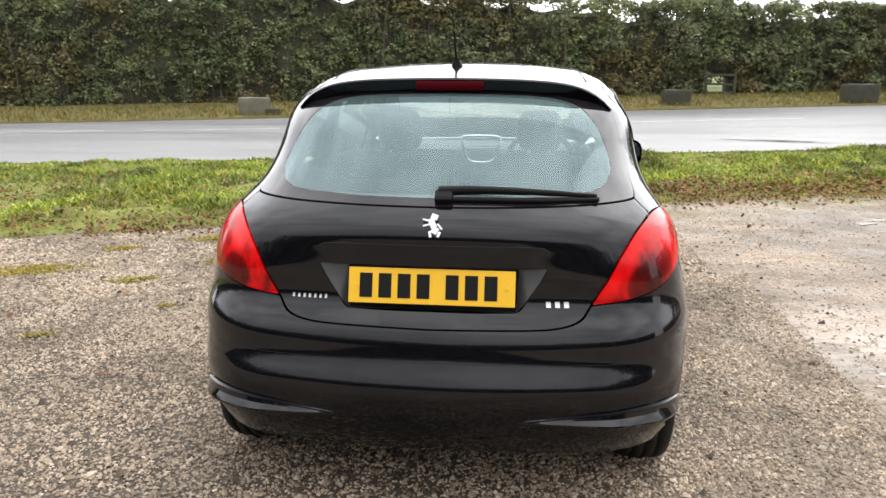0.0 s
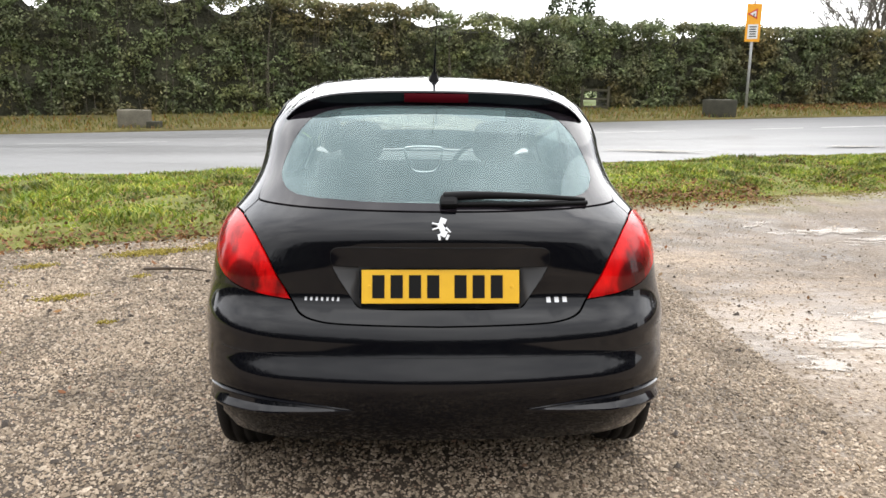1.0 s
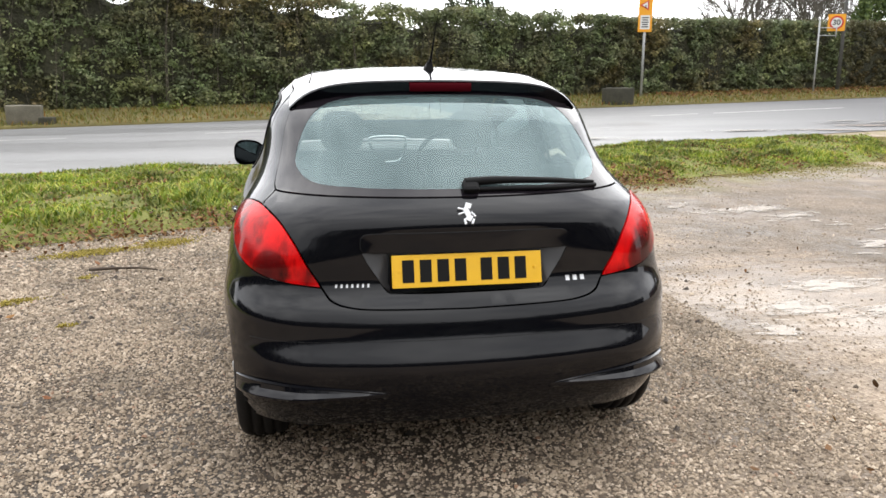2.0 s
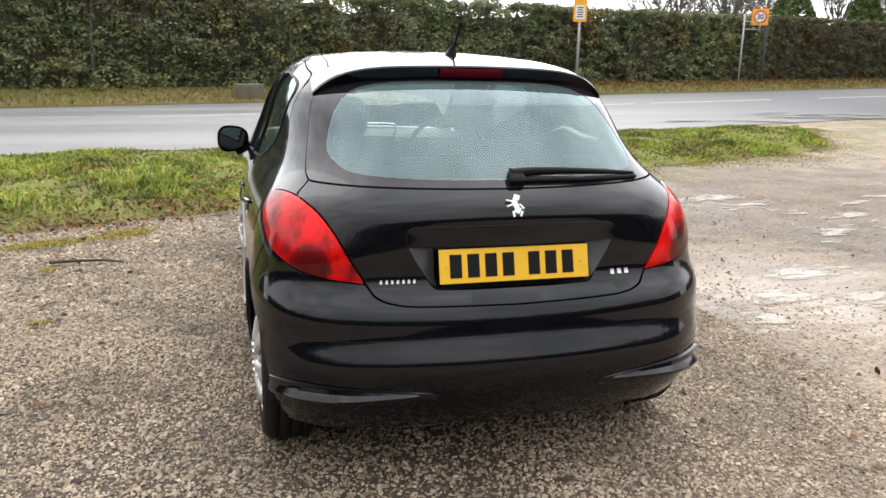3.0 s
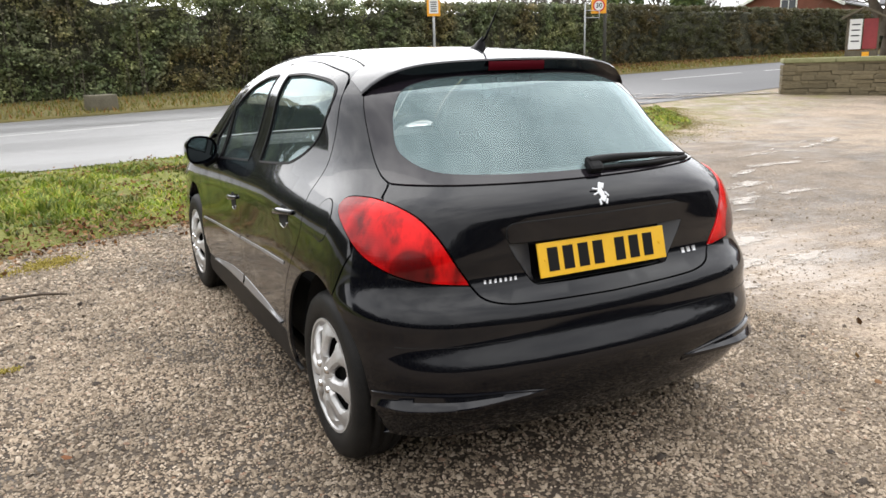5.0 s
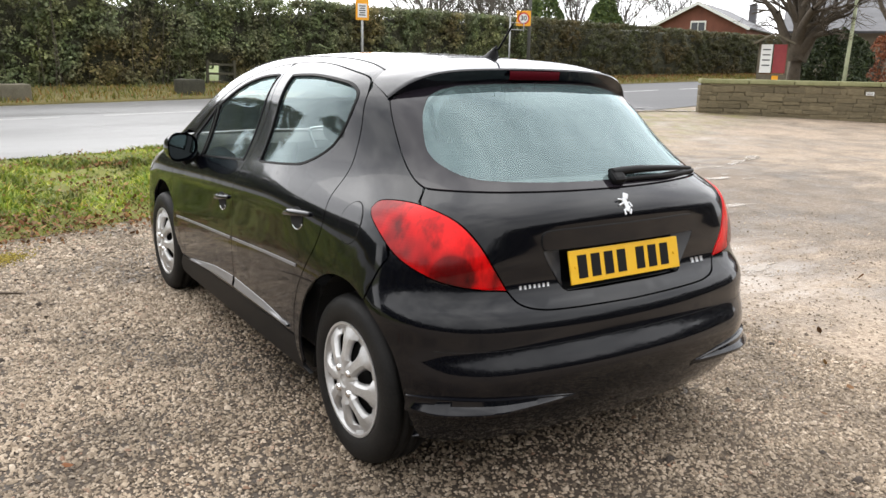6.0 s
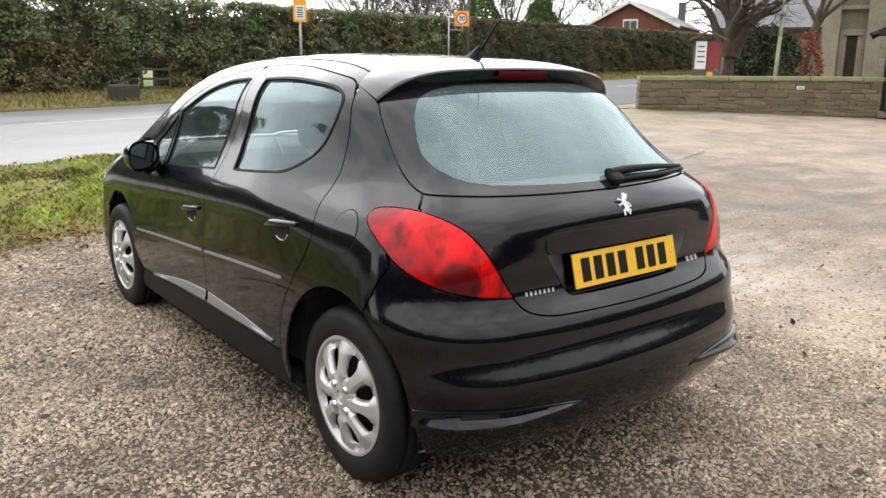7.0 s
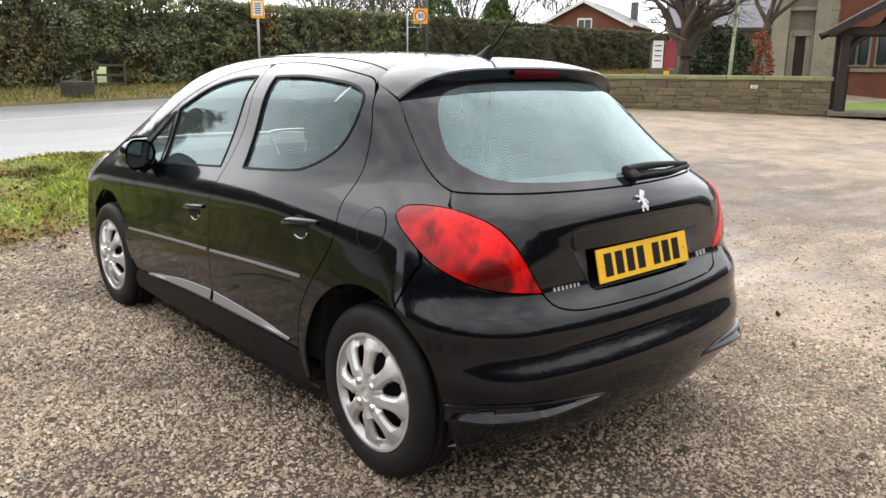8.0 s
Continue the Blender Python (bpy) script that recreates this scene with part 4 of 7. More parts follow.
# cabin
def seat(x, y, rear=False):
    g = empty("rear_seat" if rear else "front_seat", "", "")
    g.parent = car
    tagged(g, "dark grey cloth seat with a headrest")
    wide, top, head = (0.62, 1.01, 1.035) if rear else (0.45, 1.00, 1.115)
    bm = bmesh.new()
    box(bm, pose(x, y + 0.28, 0.60), (wide, 0.50, 0.18), 0.06)
    part("cushion", bm, cloth, g, "", True)
    bm = bmesh.new()
    box(bm, pose(x, y + 0.02, (0.62 + top) / 2, 12), (wide, 0.14, top - 0.62), 0.06)
    part("backrest", bm, cloth, g, "", True)
    bm = bmesh.new()
    bmesh.ops.create_uvsphere(bm, u_segments=20, v_segments=14, radius=1.0)
    for v in bm.verts:
        v.co = Vector([math.copysign(abs(c) ** 0.62, c) * k for c, k in zip(v.co, (0.128 if rear else 0.108, 0.052, 0.055 if rear else 0.100))])
    bmesh.ops.transform(bm, matrix=pose(x, y - 0.045, head, 8), verts=bm.verts)
    part("headrest", bm, cloth, g, "", True)
    for d in (-0.05, 0.05):
        tube("headrest_post", [(x + d, y - 0.035, top - 0.06), (x + d, y - 0.045, head)], 0.007, badge_silver, g, 6)


seat(-0.335, 1.00)
seat(0.335, 1.07)
seat(-0.35, 0.27, True)
seat(0.35, 0.27, True)
shelf_grey = mottled("grey_felt_shelf", (0.17, 0.18, 0.18), (0.24, 0.25, 0.25), 5.0, 0.95, 0.1, 0.001, 8.0)
bm = bmesh.new()
box(bm, pose(0, -0.10, 0.925, -2), (1.10, 0.54, 0.022), 0.008)
part("parcel_shelf", bm, shelf_grey, car, "grey felt parcel shelf")
bm = bmesh.new()
box(bm, pose(0, 2.22, 0.80), (1.36, 0.55, 0.30), 0.09)
box(bm, pose(0, 1.98, 0.74, -20), (0.34, 0.22, 0.36), 0.04)
part("dashboard", bm, dash, car)
ring = [(-0.085, 1.86, 1.018), (0.080, 1.86, 1.018), (0.112, 1.86, 0.998), (0.098, 1.85, 0.935), (0.060, 1.835, 0.872), (-0.060, 1.835, 0.872), (-0.098, 1.85, 0.935), (-0.118, 1.86, 0.998)]
tube("console_surround", flow(ring, True), 0.0085, chrome, car, 8, "bright surround of the centre vents", True)
tube("vent_bar", [(-0.095, 1.855, 0.948), (0.095, 1.855, 0.948)], 0.004, strip_grey, car, 6)
steer = [(0.35 + 0.185 * math.cos(a), 1.70 - 0.075 * math.sin(a), 0.90 + 0.165 * math.sin(a)) for a in np.linspace(0, 2 * math.pi, 28, endpoint=False)]
tube("steering_wheel", steer, 0.015, dash, car, 8, "dark steering wheel", True)
bm = bmesh.new()
box(bm, pose(0.35, 1.715, 0.90, -25), (0.32, 0.03, 0.07), 0.012)
box(bm, pose(0.35, 1.80, 0.87, -25), (0.09, 0.22, 0.09), 0.02)
part("steering_hub", bm, dash, car)
bm = bmesh.new()
box(bm, pose(0, 1.66, 1.285), (0.20, 0.03, 0.06), 0.012)
part("rear_view_mirror", bm, trim_black, car)
panel("headlining", both(TOP.lay(flow([(0, 0.36), (-0.46, 0.36), (-0.5, 1.0), (-0.46, 1.74), (0, 1.74)]))), TOP, pale_trim, car, gap=0, lift=-0.03, rim=0, step=0.08, label="pale roof lining")


# ---- ground, road and verges ----
def sheet(name, xs, ys_of, mat, lift, label, category):
    """Land in rows from x to x, each with its own list of y."""
    verts, faces = [], []
    rows = [ys_of(x) for x in xs]
    n = len(rows[0])
    for x, ys in zip(xs, rows):
        for y in ys:
            verts.append((x, y, float(ground_z(x, y)) + lift(x, y)))
    for i in range(len(xs) - 1):
        for k in range(n - 1):
            faces.append((i * n + k, (i + 1) * n + k, (i + 1) * n + k + 1, i * n + k + 1))
    return tagged(mesh_object(name, verts, faces, mat, None, "", True), label, category, kind="structure")


def gravel_material():
    m = material("tan_gravel", (0.25, 0.2, 0.16), 0.8)
    at = coords(m)
    wide, mid, fine = noise_at(m, at, 0.35, 5.0), noise_at(m, at, 3.0, 5.0), noise_at(m, at, 90.0, 3.0)
    cells = node(m, "ShaderNodeTexVoronoi", Scale=58.0)
    join(m, at, cells.inputs["Vector"])
    stone = ramp(m, cells.outputs["Color"], [(0.1, (0.122, 0.091, 0.065)), (0.5, (0.251, 0.199, 0.148)), (0.9, (0.410, 0.350, 0.274))])
    sand = ramp(m, mid, [(0.3, (0.192, 0.146, 0.107)), (0.7, (0.355, 0.283, 0.216))])
    tone = blend(m, 0.6, sand, stone)
    damp = blend(m, 0.5, ramp(m, wide, [(0.40, (0.62, 0.60, 0.57)), (0.60, (1.08, 1.04, 1.0))]), ramp(m, noise_at(m, at, 1.4, 8.0, 0.7), [(0.38, (0.50, 0.48, 0.45)), (0.56, (1.12, 1.10, 1.08))]))
    split = node(m, "ShaderNodeSeparateXYZ")
    join(m, at, split.inputs[0])
    wobble = m.node_tree.nodes.new("ShaderNodeMath")
    wobble.operation, wobble.inputs[1].default_value = "MULTIPLY_ADD", 1.6
    join(m, wide, wobble.inputs[0])
    join(m, split.outputs["X"], wobble.inputs[2])
    spread = node(m, "ShaderNodeMapRange")
    spread.inputs["From Min"].default_value, spread.inputs["From Max"].default_value = 1.2, 2.8
    join(m, wobble.outputs[0], spread.inputs["Value"])
    edge_y = node(m, "ShaderNodeMapRange")
    edge_y.inputs["From Min"].default_value, edge_y.inputs["From Max"].default_value = 1.8, 3.4
    edge_y.inputs["To Max"].default_value = 0.45
    join(m, split.outputs["Y"], edge_y.inputs["Value"])
    either = m.node_tree.nodes.new("ShaderNodeMath")
    either.operation = "MAXIMUM"
    join(m, edge_y.outputs[0], either.inputs[0])
    join(m, spread.outputs[0], either.inputs[1])
    slant = m.node_tree.nodes.new("ShaderNodeMath")
    slant.operation, slant.inputs[1].default_value = "MULTIPLY_ADD", 0.35
    join(m, split.outputs["X"], slant.inputs[0])
    join(m, split.outputs["Y"], slant.inputs[2])
    for line, start, stop in ((slant.outputs[0], -1.15, -2.0), (split.outputs["X"], -4.2, -5.6)):
        rim = node(m, "ShaderNodeMapRange")
        rim.inputs["From Min"].default_value, rim.inputs["From Max"].default_value, rim.inputs["To Max"].default_value = start, stop, 0.72
        join(m, line, rim.inputs["Value"])
        most = m.node_tree.nodes.new("ShaderNodeMath")
        most.operation = "MAXIMUM"
        join(m, rim.outputs[0], most.inputs[0])
        join(m, either.outputs[0], most.inputs[1])
        either = most
    # dark fines under the chips; shade between the stones is in this colour too
    fines_and_shade = ramp(m, either.outputs[0], [(0.0, (0.20, 0.185, 0.17)), (1.0, (1.0, 1.0, 1.0))])
    long = node(m, "ShaderNodeMapping", Rotation=(0, 0, radians(-18)), Scale=(0.55, 1.5, 1.0))
    join(m, at, long.inputs["Vector"])
    wash = ramp(m, noise_at(m, long.outputs[0], 0.9, 8.0, 0.68), [(0.52, (0, 0, 0)), (0.70, (0.4, 0.4, 0.4))])
    tone = blend(m, wash, blend(m, 1.0, tone, damp, "MULTIPLY"), (0.37, 0.31, 0.255))
    # pale patch: the sky sheen of wet ground put into the base colour
    wet_sheen = node(m, "ShaderNodeVectorMath")
    wet_sheen.operation, wet_sheen.inputs[1].default_value = "DISTANCE", (2.75, 1.45, 0)
    join(m, at, wet_sheen.inputs[0])
    edge = m.node_tree.nodes.new("ShaderNodeMath")
    edge.operation, edge.inputs[1].default_value = "MULTIPLY_ADD", -0.21
    join(m, wet_sheen.outputs["Value"], edge.inputs[0])
    join(m, noise_at(m, long.outputs[0], 3.2, 8.0, 0.7), edge.inputs[2])
    tone = blend(m, ramp(m, edge.outputs[0], [(0.26, (0, 0, 0)), (0.42, (0.72, 0.72, 0.72))]), tone, (0.46, 0.40, 0.345))
    hollow = node(m, "ShaderNodeVectorMath")
    hollow.operation, hollow.inputs[1].default_value = "DISTANCE", (5.4, 3.6, 0)
    join(m, at, hollow.inputs[0])
    edge = m.node_tree.nodes.new("ShaderNodeMath")
    edge.operation, edge.inputs[1].default_value = "MULTIPLY_ADD", -0.10
    join(m, hollow.outputs["Value"], edge.inputs[0])
    join(m, noise_at(m, long.outputs[0], 1.6, 8.0, 0.7), edge.inputs[2])
    tone = blend(m, ramp(m, edge.outputs[0], [(0.08, (0, 0, 0)), (0.26, (0.85, 0.85, 0.85))]), tone, blend(m, 1.0, tone, (0.56, 0.565, 0.58), "MULTIPLY"))
    skew = m.node_tree.nodes.new("ShaderNodeMath")
    skew.operation, skew.inputs[1].default_value = "MULTIPLY_ADD", -0.38
    join(m, split.outputs["X"], skew.inputs[0])
    join(m, split.outputs["Y"], skew.inputs[2])
    brink = node(m, "ShaderNodeMapRange")
    brink.inputs["From Min"].default_value, brink.inputs["From Max"].default_value = 3.5, 4.7
    join(m, skew.outputs[0], brink.inputs["Value"])
    mossy_bits = ramp(m, noise_at(m, at, 2.2, 6.0, 0.65), [(0.42, (0, 0, 0)), (0.60, (0.8, 0.8, 0.8))])
    tone = blend(m, blend(m, 1.0, brink.outputs[0], mossy_bits, "MULTIPLY"), tone, (0.16, 0.145, 0.045))
    join(m, blend(m, 1.0, tone, fines_and_shade, "MULTIPLY"), shader(m).inputs["Base Color"])
    join(m, ramp(m, blend(m, 0.5, wide, mid), [(0.38, (0.50,) * 3), (0.54, (0.88,) * 3)]), shader(m).inputs["Roughness"])
    relief(m, blend(m, 0.5, cells.outputs["Distance"], fine), 0.7, 0.012)
    return m


def tarmac_material():
    m = material("wet_tarmac", (0.1, 0.1, 0.1), 0.35)
    at = coords(m)
    squash = node(m, "ShaderNodeMapping", Rotation=(0, 0, radians(-12)), Scale=(0.12, 1.0, 1.0))
    join(m, at, squash.inputs["Vector"])
    track, fine = noise_at(m, squash.outputs[0], 0.9, 5.0), noise_at(m, at, 120.0, 3.0)
    join(m, blend(m, 0.35, ramp(m, track, [(0.3, (0.122, 0.122, 0.127)), (0.7, (0.164, 0.163, 0.167))]), ramp(m, fine, [(0.3, (0.085,) * 3), (0.7, (0.27,) * 3)])), shader(m).inputs["Base Color"])
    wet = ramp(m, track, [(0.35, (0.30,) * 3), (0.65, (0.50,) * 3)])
    # weaker sky reflection towards the east is put into a darker colour
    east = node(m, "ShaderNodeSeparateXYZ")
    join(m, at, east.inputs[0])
    eastward = node(m, "ShaderNodeMapRange")
    eastward.inputs["From Min"].default_value, eastward.inputs["From Max"].default_value = 6.0, 16.0
    join(m, east.outputs["X"], eastward.inputs["Value"])
    join(m, blend(m, eastward.outputs[0], wet, (0.75, 0.75, 0.75)), shader(m).inputs["Roughness"])
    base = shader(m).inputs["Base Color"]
    east_dim = ramp(m, eastward.outputs[0], [(0.0, (1, 1, 1)), (1.0, (0.60, 0.60, 0.61))])
    join(m, blend(m, 1.0, base.links[0].from_socket, east_dim, "MULTIPLY"), base)
    relief(m, fine, 0.12, 0.004)
    shader(m).inputs["Specular IOR Level"].default_value = 0.34
    return m


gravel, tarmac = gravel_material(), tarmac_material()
turf = mottled("mossy_turf", (0.076, 0.087, 0.014), (0.190, 0.190, 0.038), 1.8, 0.95, 0.6, 0.03, 14.0)
dull_turf = mottled("winter_verge_grass", (0.061, 0.053, 0.015), (0.167, 0.137, 0.042), 1.1, 0.95, 0.6, 0.03, 14.0)
field = mottled("bright_field_grass", (0.08, 0.11, 0.02), (0.15, 0.185, 0.045), 0.2, 0.95, 0.3, 0.03, 20.0)
line_paint = mottled("worn_white_line", (0.319, 0.319, 0.312), (0.532, 0.532, 0.517), 5.0, 0.5, 0.1, 0.002)
water = mottled("shallow_water_on_pale_sand", (0.26, 0.22, 0.178), (0.42, 0.362, 0.30), 9.0, 0.26, 0.25, 0.003, 5.0)
shader(water).inputs["IOR"].default_value = 1.42


def ragged_shore(m):
    """Lets a disc thin out towards its rim in torn streaks."""
    shore = node(m, "ShaderNodeMixShader")
    rim = node(m, "ShaderNodeVectorMath")
    rim.operation = "LENGTH"
    join(m, coords(m), rim.inputs[0])
    drawn = node(m, "ShaderNodeMapping", Rotation=(0, 0, radians(-20)), Scale=(0.55, 1.4, 1.0))
    join(m, m.node_tree.nodes.new("ShaderNodeNewGeometry").outputs["Position"], drawn.inputs["Vector"])
    level = node(m, "ShaderNodeMath")
    level.operation, level.inputs[1].default_value = "MULTIPLY_ADD", -0.26
    join(m, rim.outputs["Value"], level.inputs[0])
    join(m, noise_at(m, drawn.outputs[0], 8.0, 9.0, 0.72), level.inputs[2])
    join(m, ramp(m, level.outputs[0], [(0.335, (0, 0, 0)), (0.43, (0.88, 0.88, 0.88))]), shore.inputs[0])
    join(m, node(m, "ShaderNodeBsdfTransparent").outputs[0], shore.inputs[1])
    join(m, shader(m).outputs[0], shore.inputs[2])
    join(m, shore.outputs[0], m.node_tree.nodes["Material Output"].inputs[0])


wet_mud = mottled("dark_wet_mud", (0.030, 0.024, 0.018), (0.075, 0.060, 0.046), 6.0, 0.5, 0.4, 0.01, 8.0)
spilt_sand = mottled("pale_spilt_grit", (0.26, 0.215, 0.185), (0.42, 0.36, 0.31), 5.0, 0.8, 0.4, 0.01, 8.0)
for m in (water, wet_mud, spilt_sand):
    ragged_shore(m)


def verge_low(x):
    return 4.75 + 0.40 * x - 0.006 * max(x, 0) ** 2 if x < 7.4 else 7.38 + 0.16 * (x - 7.4) + 0.26 * (x - 7.4) ** 2


def verge_high(x):
    return road_near(x) - 0.12 if x < 8 else road_near(x) - 0.12 - 0.075 * (x - 8) ** 2


sheet("ground", [-400, -300, -200, -140, -100] + [-80 + 2 * k for k in range(81)] + [100, 140, 200, 300, 400], lambda x: [-400, -200, -100, -50, -30] + [-20 + k for k in range(62)] + [50, 60, 80, 120, 200, 400, 900], gravel, lambda x, y: 0.0, "tan gravel car park with damp sandy patches", "ground")
XS = [-70 + 2 * k for k in range(76)]
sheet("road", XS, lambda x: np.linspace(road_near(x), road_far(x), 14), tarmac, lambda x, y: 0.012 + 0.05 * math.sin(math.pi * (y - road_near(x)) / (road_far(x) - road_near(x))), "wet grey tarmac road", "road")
sheet("far_verge", XS, lambda x: np.concatenate([[road_far(x) - 0.01], np.linspace(road_far(x), road_far(x) + 5.0, 10)]), dull_turf, lambda x, y: 0.006 if y < road_far(x) - 0.005 else 0.05 + 0.045 * min(y - road_far(x), 4.0), "yellowed grass verge below the hedge", "verge")
sheet("field", XS, lambda x: [road_far(x) + 5.0, road_far(x) + 9, road_far(x) + 20, road_far(x) + 60, road_far(x) + 120], field, lambda x, y: 0.10, "bright green field behind the hedge", "field")
VX = [-40 + k for k in range(32)] + [-8 + 0.12 * k for k in range(159)]


def verge_lift(x, y):
    """How far the turf stands over the gravel, with its cushions."""
    inner = min(1, max(0, min(y - verge_low(x), verge_high(x) - y)) / 0.6)
    return -0.014 + 0.088 * inner + inner * (0.060 * noise.noise(Vector((x * 2.1, y * 2.1, 4))) + 0.036 * noise.noise(Vector((x * 5.0, y * 5.0, 8))))


rng = random.Random(5)
sheet("near_verge", VX, lambda x: np.linspace(verge_low(x) + 0.10 * math.sin(2.3 * x) + 0.07 * math.sin(5.1 * x), max(verge_high(x), verge_low(x) + 0.2), 48), turf, verge_lift, "mossy green grass verge with fallen leaves", "verge")


def road_strip(name, xs, at_of, half, label):
    verts, faces = [], []
    for x in xs:
        c = at_of(x)
        for d in (-half, half):
            y = c + d
            verts.append((x, y, float(ground_z(x, y)) + 0.017 + 0.05 * math.sin(math.pi * (y - road_near(x)) / (road_far(x) - road_near(x)))))
    faces = [(2 * i, 2 * i + 2, 2 * i + 3, 2 * i + 1) for i in range(len(xs) - 1)]
    return tagged(mesh_object(name, verts, faces, line_paint), label, "road marking", "white lines", "structure")


mid_line = lambda x: 14.0 + 0.19 * x
for x0, x1 in ((-30, -24), (-20, -14), (-11.5, -8.4), (-7.6, -4.9), (-2.4, 0.2), (1.0, 6.2), (8.2, 9.6), (10.1, 14.5), (16.5, 21), (22.5, 28), (30, 36)):
    road_strip("white_line", np.linspace(x0, x1, 6), mid_line, 0.055, "worn white dash on the road")


def stuff(name, verts, faces, mat, label, category, parent=None, corners=None):
    """One mesh of very many small pieces, all with faces of as many corners."""
    verts, faces = np.asarray(verts, np.float32), np.asarray(faces, np.int32)
    me = bpy.data.meshes.new(name)
    me.vertices.add(len(verts))
    me.vertices.foreach_set("co", verts.ravel())
    k = faces.shape[1]
    me.loops.add(faces.size)
    me.loops.foreach_set("vertex_index", faces.ravel())
    me.polygons.add(len(faces))
    me.polygons.foreach_set("loop_start", np.arange(0, faces.size, k, dtype=np.int32))
    me.update(calc_edges=True)
    me.materials.append(mat)
    ob = new(name, me)
    ob.parent = parent
    return tagged(ob, label, category, kind="stuff") if parent is None else tagged(ob, label, kind="stuff")


R = np.random.RandomState(11)


def spun(n, flat=1.0):
    """Random turns: rows of three axes."""
    q = R.normal(size=(n, 4)) * np.array([1, flat, flat, 1])
    q /= np.linalg.norm(q, axis=1, keepdims=True)
    w, x, y, z = q.T
    return np.stack([np.stack([1 - 2 * (y * y + z * z), 2 * (x * y - w * z), 2 * (x * z + w * y)], -1), np.stack([2 * (x * y + w * z), 1 - 2 * (x * x + z * z), 2 * (y * z - w * x)], -1), np.stack([2 * (x * z - w * y), 2 * (y * z + w * x), 1 - 2 * (x * x + y * y)], -1)], 1)


RING = np.array([[-1, -0.9, -0.5], [0.95, -1, -0.5], [1, 0.9, -0.5], [-0.95, 1, -0.5], [-0.42, 0.05, 0.75], [0.45, -0.05, 0.75]])
SHARD = np.array([[0, 1, 5], [0, 5, 4], [1, 2, 5], [2, 3, 4], [2, 4, 5], [3, 0, 4]])


def chips(xy, size, sink=0.55):
    """Angular stones, each a ring and a ridge."""
    n = len(xy)
    shape = RING[None] * (1 + R.uniform(-0.38, 0.38, (n, 6, 3))) * R.uniform(0.6, 1.0, (n, 1, 3)) * np.array([1.15, 0.9, 0.8])
    shape[:, :, 2] += R.uniform(-0.2, 0.2, (n, 6))
    a = R.uniform(0, 2 * math.pi, n)
    c, q = np.cos(a), np.sin(a)
    turn = np.stack([np.stack([c, -q, 0 * a], -1), np.stack([q, c, 0 * a], -1), np.stack([0 * a, 0 * a, 1 + 0 * a], -1)], 1)
    tilt = spun(n, 0.25)
    shape = np.einsum("nij,nkj->nki", turn, shape)
    shape = np.einsum("nij,nkj->nki", np.where(np.abs(tilt[:, 2, 2])[:, None, None] > 0.8, np.sign(tilt[:, 2, 2])[:, None, None] * tilt, np.eye(3)), shape) * (size / 2)[:, None, None]
    centre = np.stack([xy[:, 0], xy[:, 1], ground_z(xy[:, 0], xy[:, 1]) + size * sink * 0.5], 1)
    verts = (shape + centre[:, None]).reshape(-1, 3)
    faces = (SHARD[None] + 6 * np.arange(n)[:, None, None]).reshape(-1, 3)
    return verts, faces


stone_mat = material("gravel_chips", (0.3, 0.25, 0.2), 0.75)
shader(stone_mat).inputs["Specular IOR Level"].default_value = 0.3
isle = stone_mat.node_tree.nodes.new("ShaderNodeNewGeometry").outputs["Random Per Island"]
tint = ramp(stone_mat, isle, [(0.0, (0.095, 0.073, 0.053)), (0.18, (0.195, 0.152, 0.110)), (0.5, (0.295, 0.236, 0.172)), (0.82, (0.385, 0.316, 0.238)), (0.95, (0.49, 0.415, 0.33)), (1.0, (0.24, 0.145, 0.095))])
grain = noise_at(stone_mat, coords(stone_mat), 140.0, 3.0)
tint = blend(stone_mat, 1.0, tint, ramp(stone_mat, noise_at(stone_mat, coords(stone_mat), 1.7, 6.0, 0.65), [(0.36, (0.58, 0.57, 0.56)), (0.56, (1.08, 1.06, 1.04))]), "MULTIPLY")
join(stone_mat, blend(stone_mat, 1.0, tint, ramp(stone_mat, grain, [(0.3, (0.75,) * 3), (0.7, (1.15,) * 3)]), "MULTIPLY"), shader(stone_mat).inputs["Base Color"])
relief(stone_mat, grain, 0.3, 0.002)

xy = np.concatenate([np.stack([R.uniform(-5.4, 1.8, 285000), R.uniform(-2.0, 2.7, 285000)], 1), np.stack([R.uniform(-6.4, 6.5, 72000), R.uniform(-2.6, 5.6, 72000)], 1), np.stack([R.uniform(-5.6, 1.6, 52000), R.uniform(2.6, 4.9, 52000)], 1)])
n = len(xy)
keep = np.ones(n)
keep *= 1 - 0.15 * ease((xy[:, 1] - 1.5) / 3.0)
patch = np.array([noise.noise(Vector((x * 1.1, y * 1.1, 3))) for x, y in xy])
keep *= np.clip(0.9 + 0.7 * patch, 0.3, 1)
low = 4.75 + 0.40 * xy[:, 0] - 0.006 * np.maximum(xy[:, 0], 0) ** 2
keep *= xy[:, 1] < low - 0.05
keep *= 1 - 0.60 * ease((xy[:, 0] - 2.0) / 1.0)
keep[:285000] *= ease((xy[:285000, 1] + 2.0 - 0.9 * ease((-xy[:285000, 0] - 0.2) / 1.0)) / 0.6) * ease((xy[:285000, 0] + 5.4) / 1.6) * ease((3.0 - xy[:285000, 1]) / 0.6)
keep *= ease((xy[:, 0] + 6.4) / 1.5) * ease((6.5 - xy[:, 0]) / 2.5) * ease((xy[:, 1] + 2.6) / 1.0)
keep *= ~((np.abs(xy[:, 0]) < 0.6) & (xy[:, 1] > 0.3) & (xy[:, 1] < 3.0))
xy = xy[R.uniform(size=n) < keep]
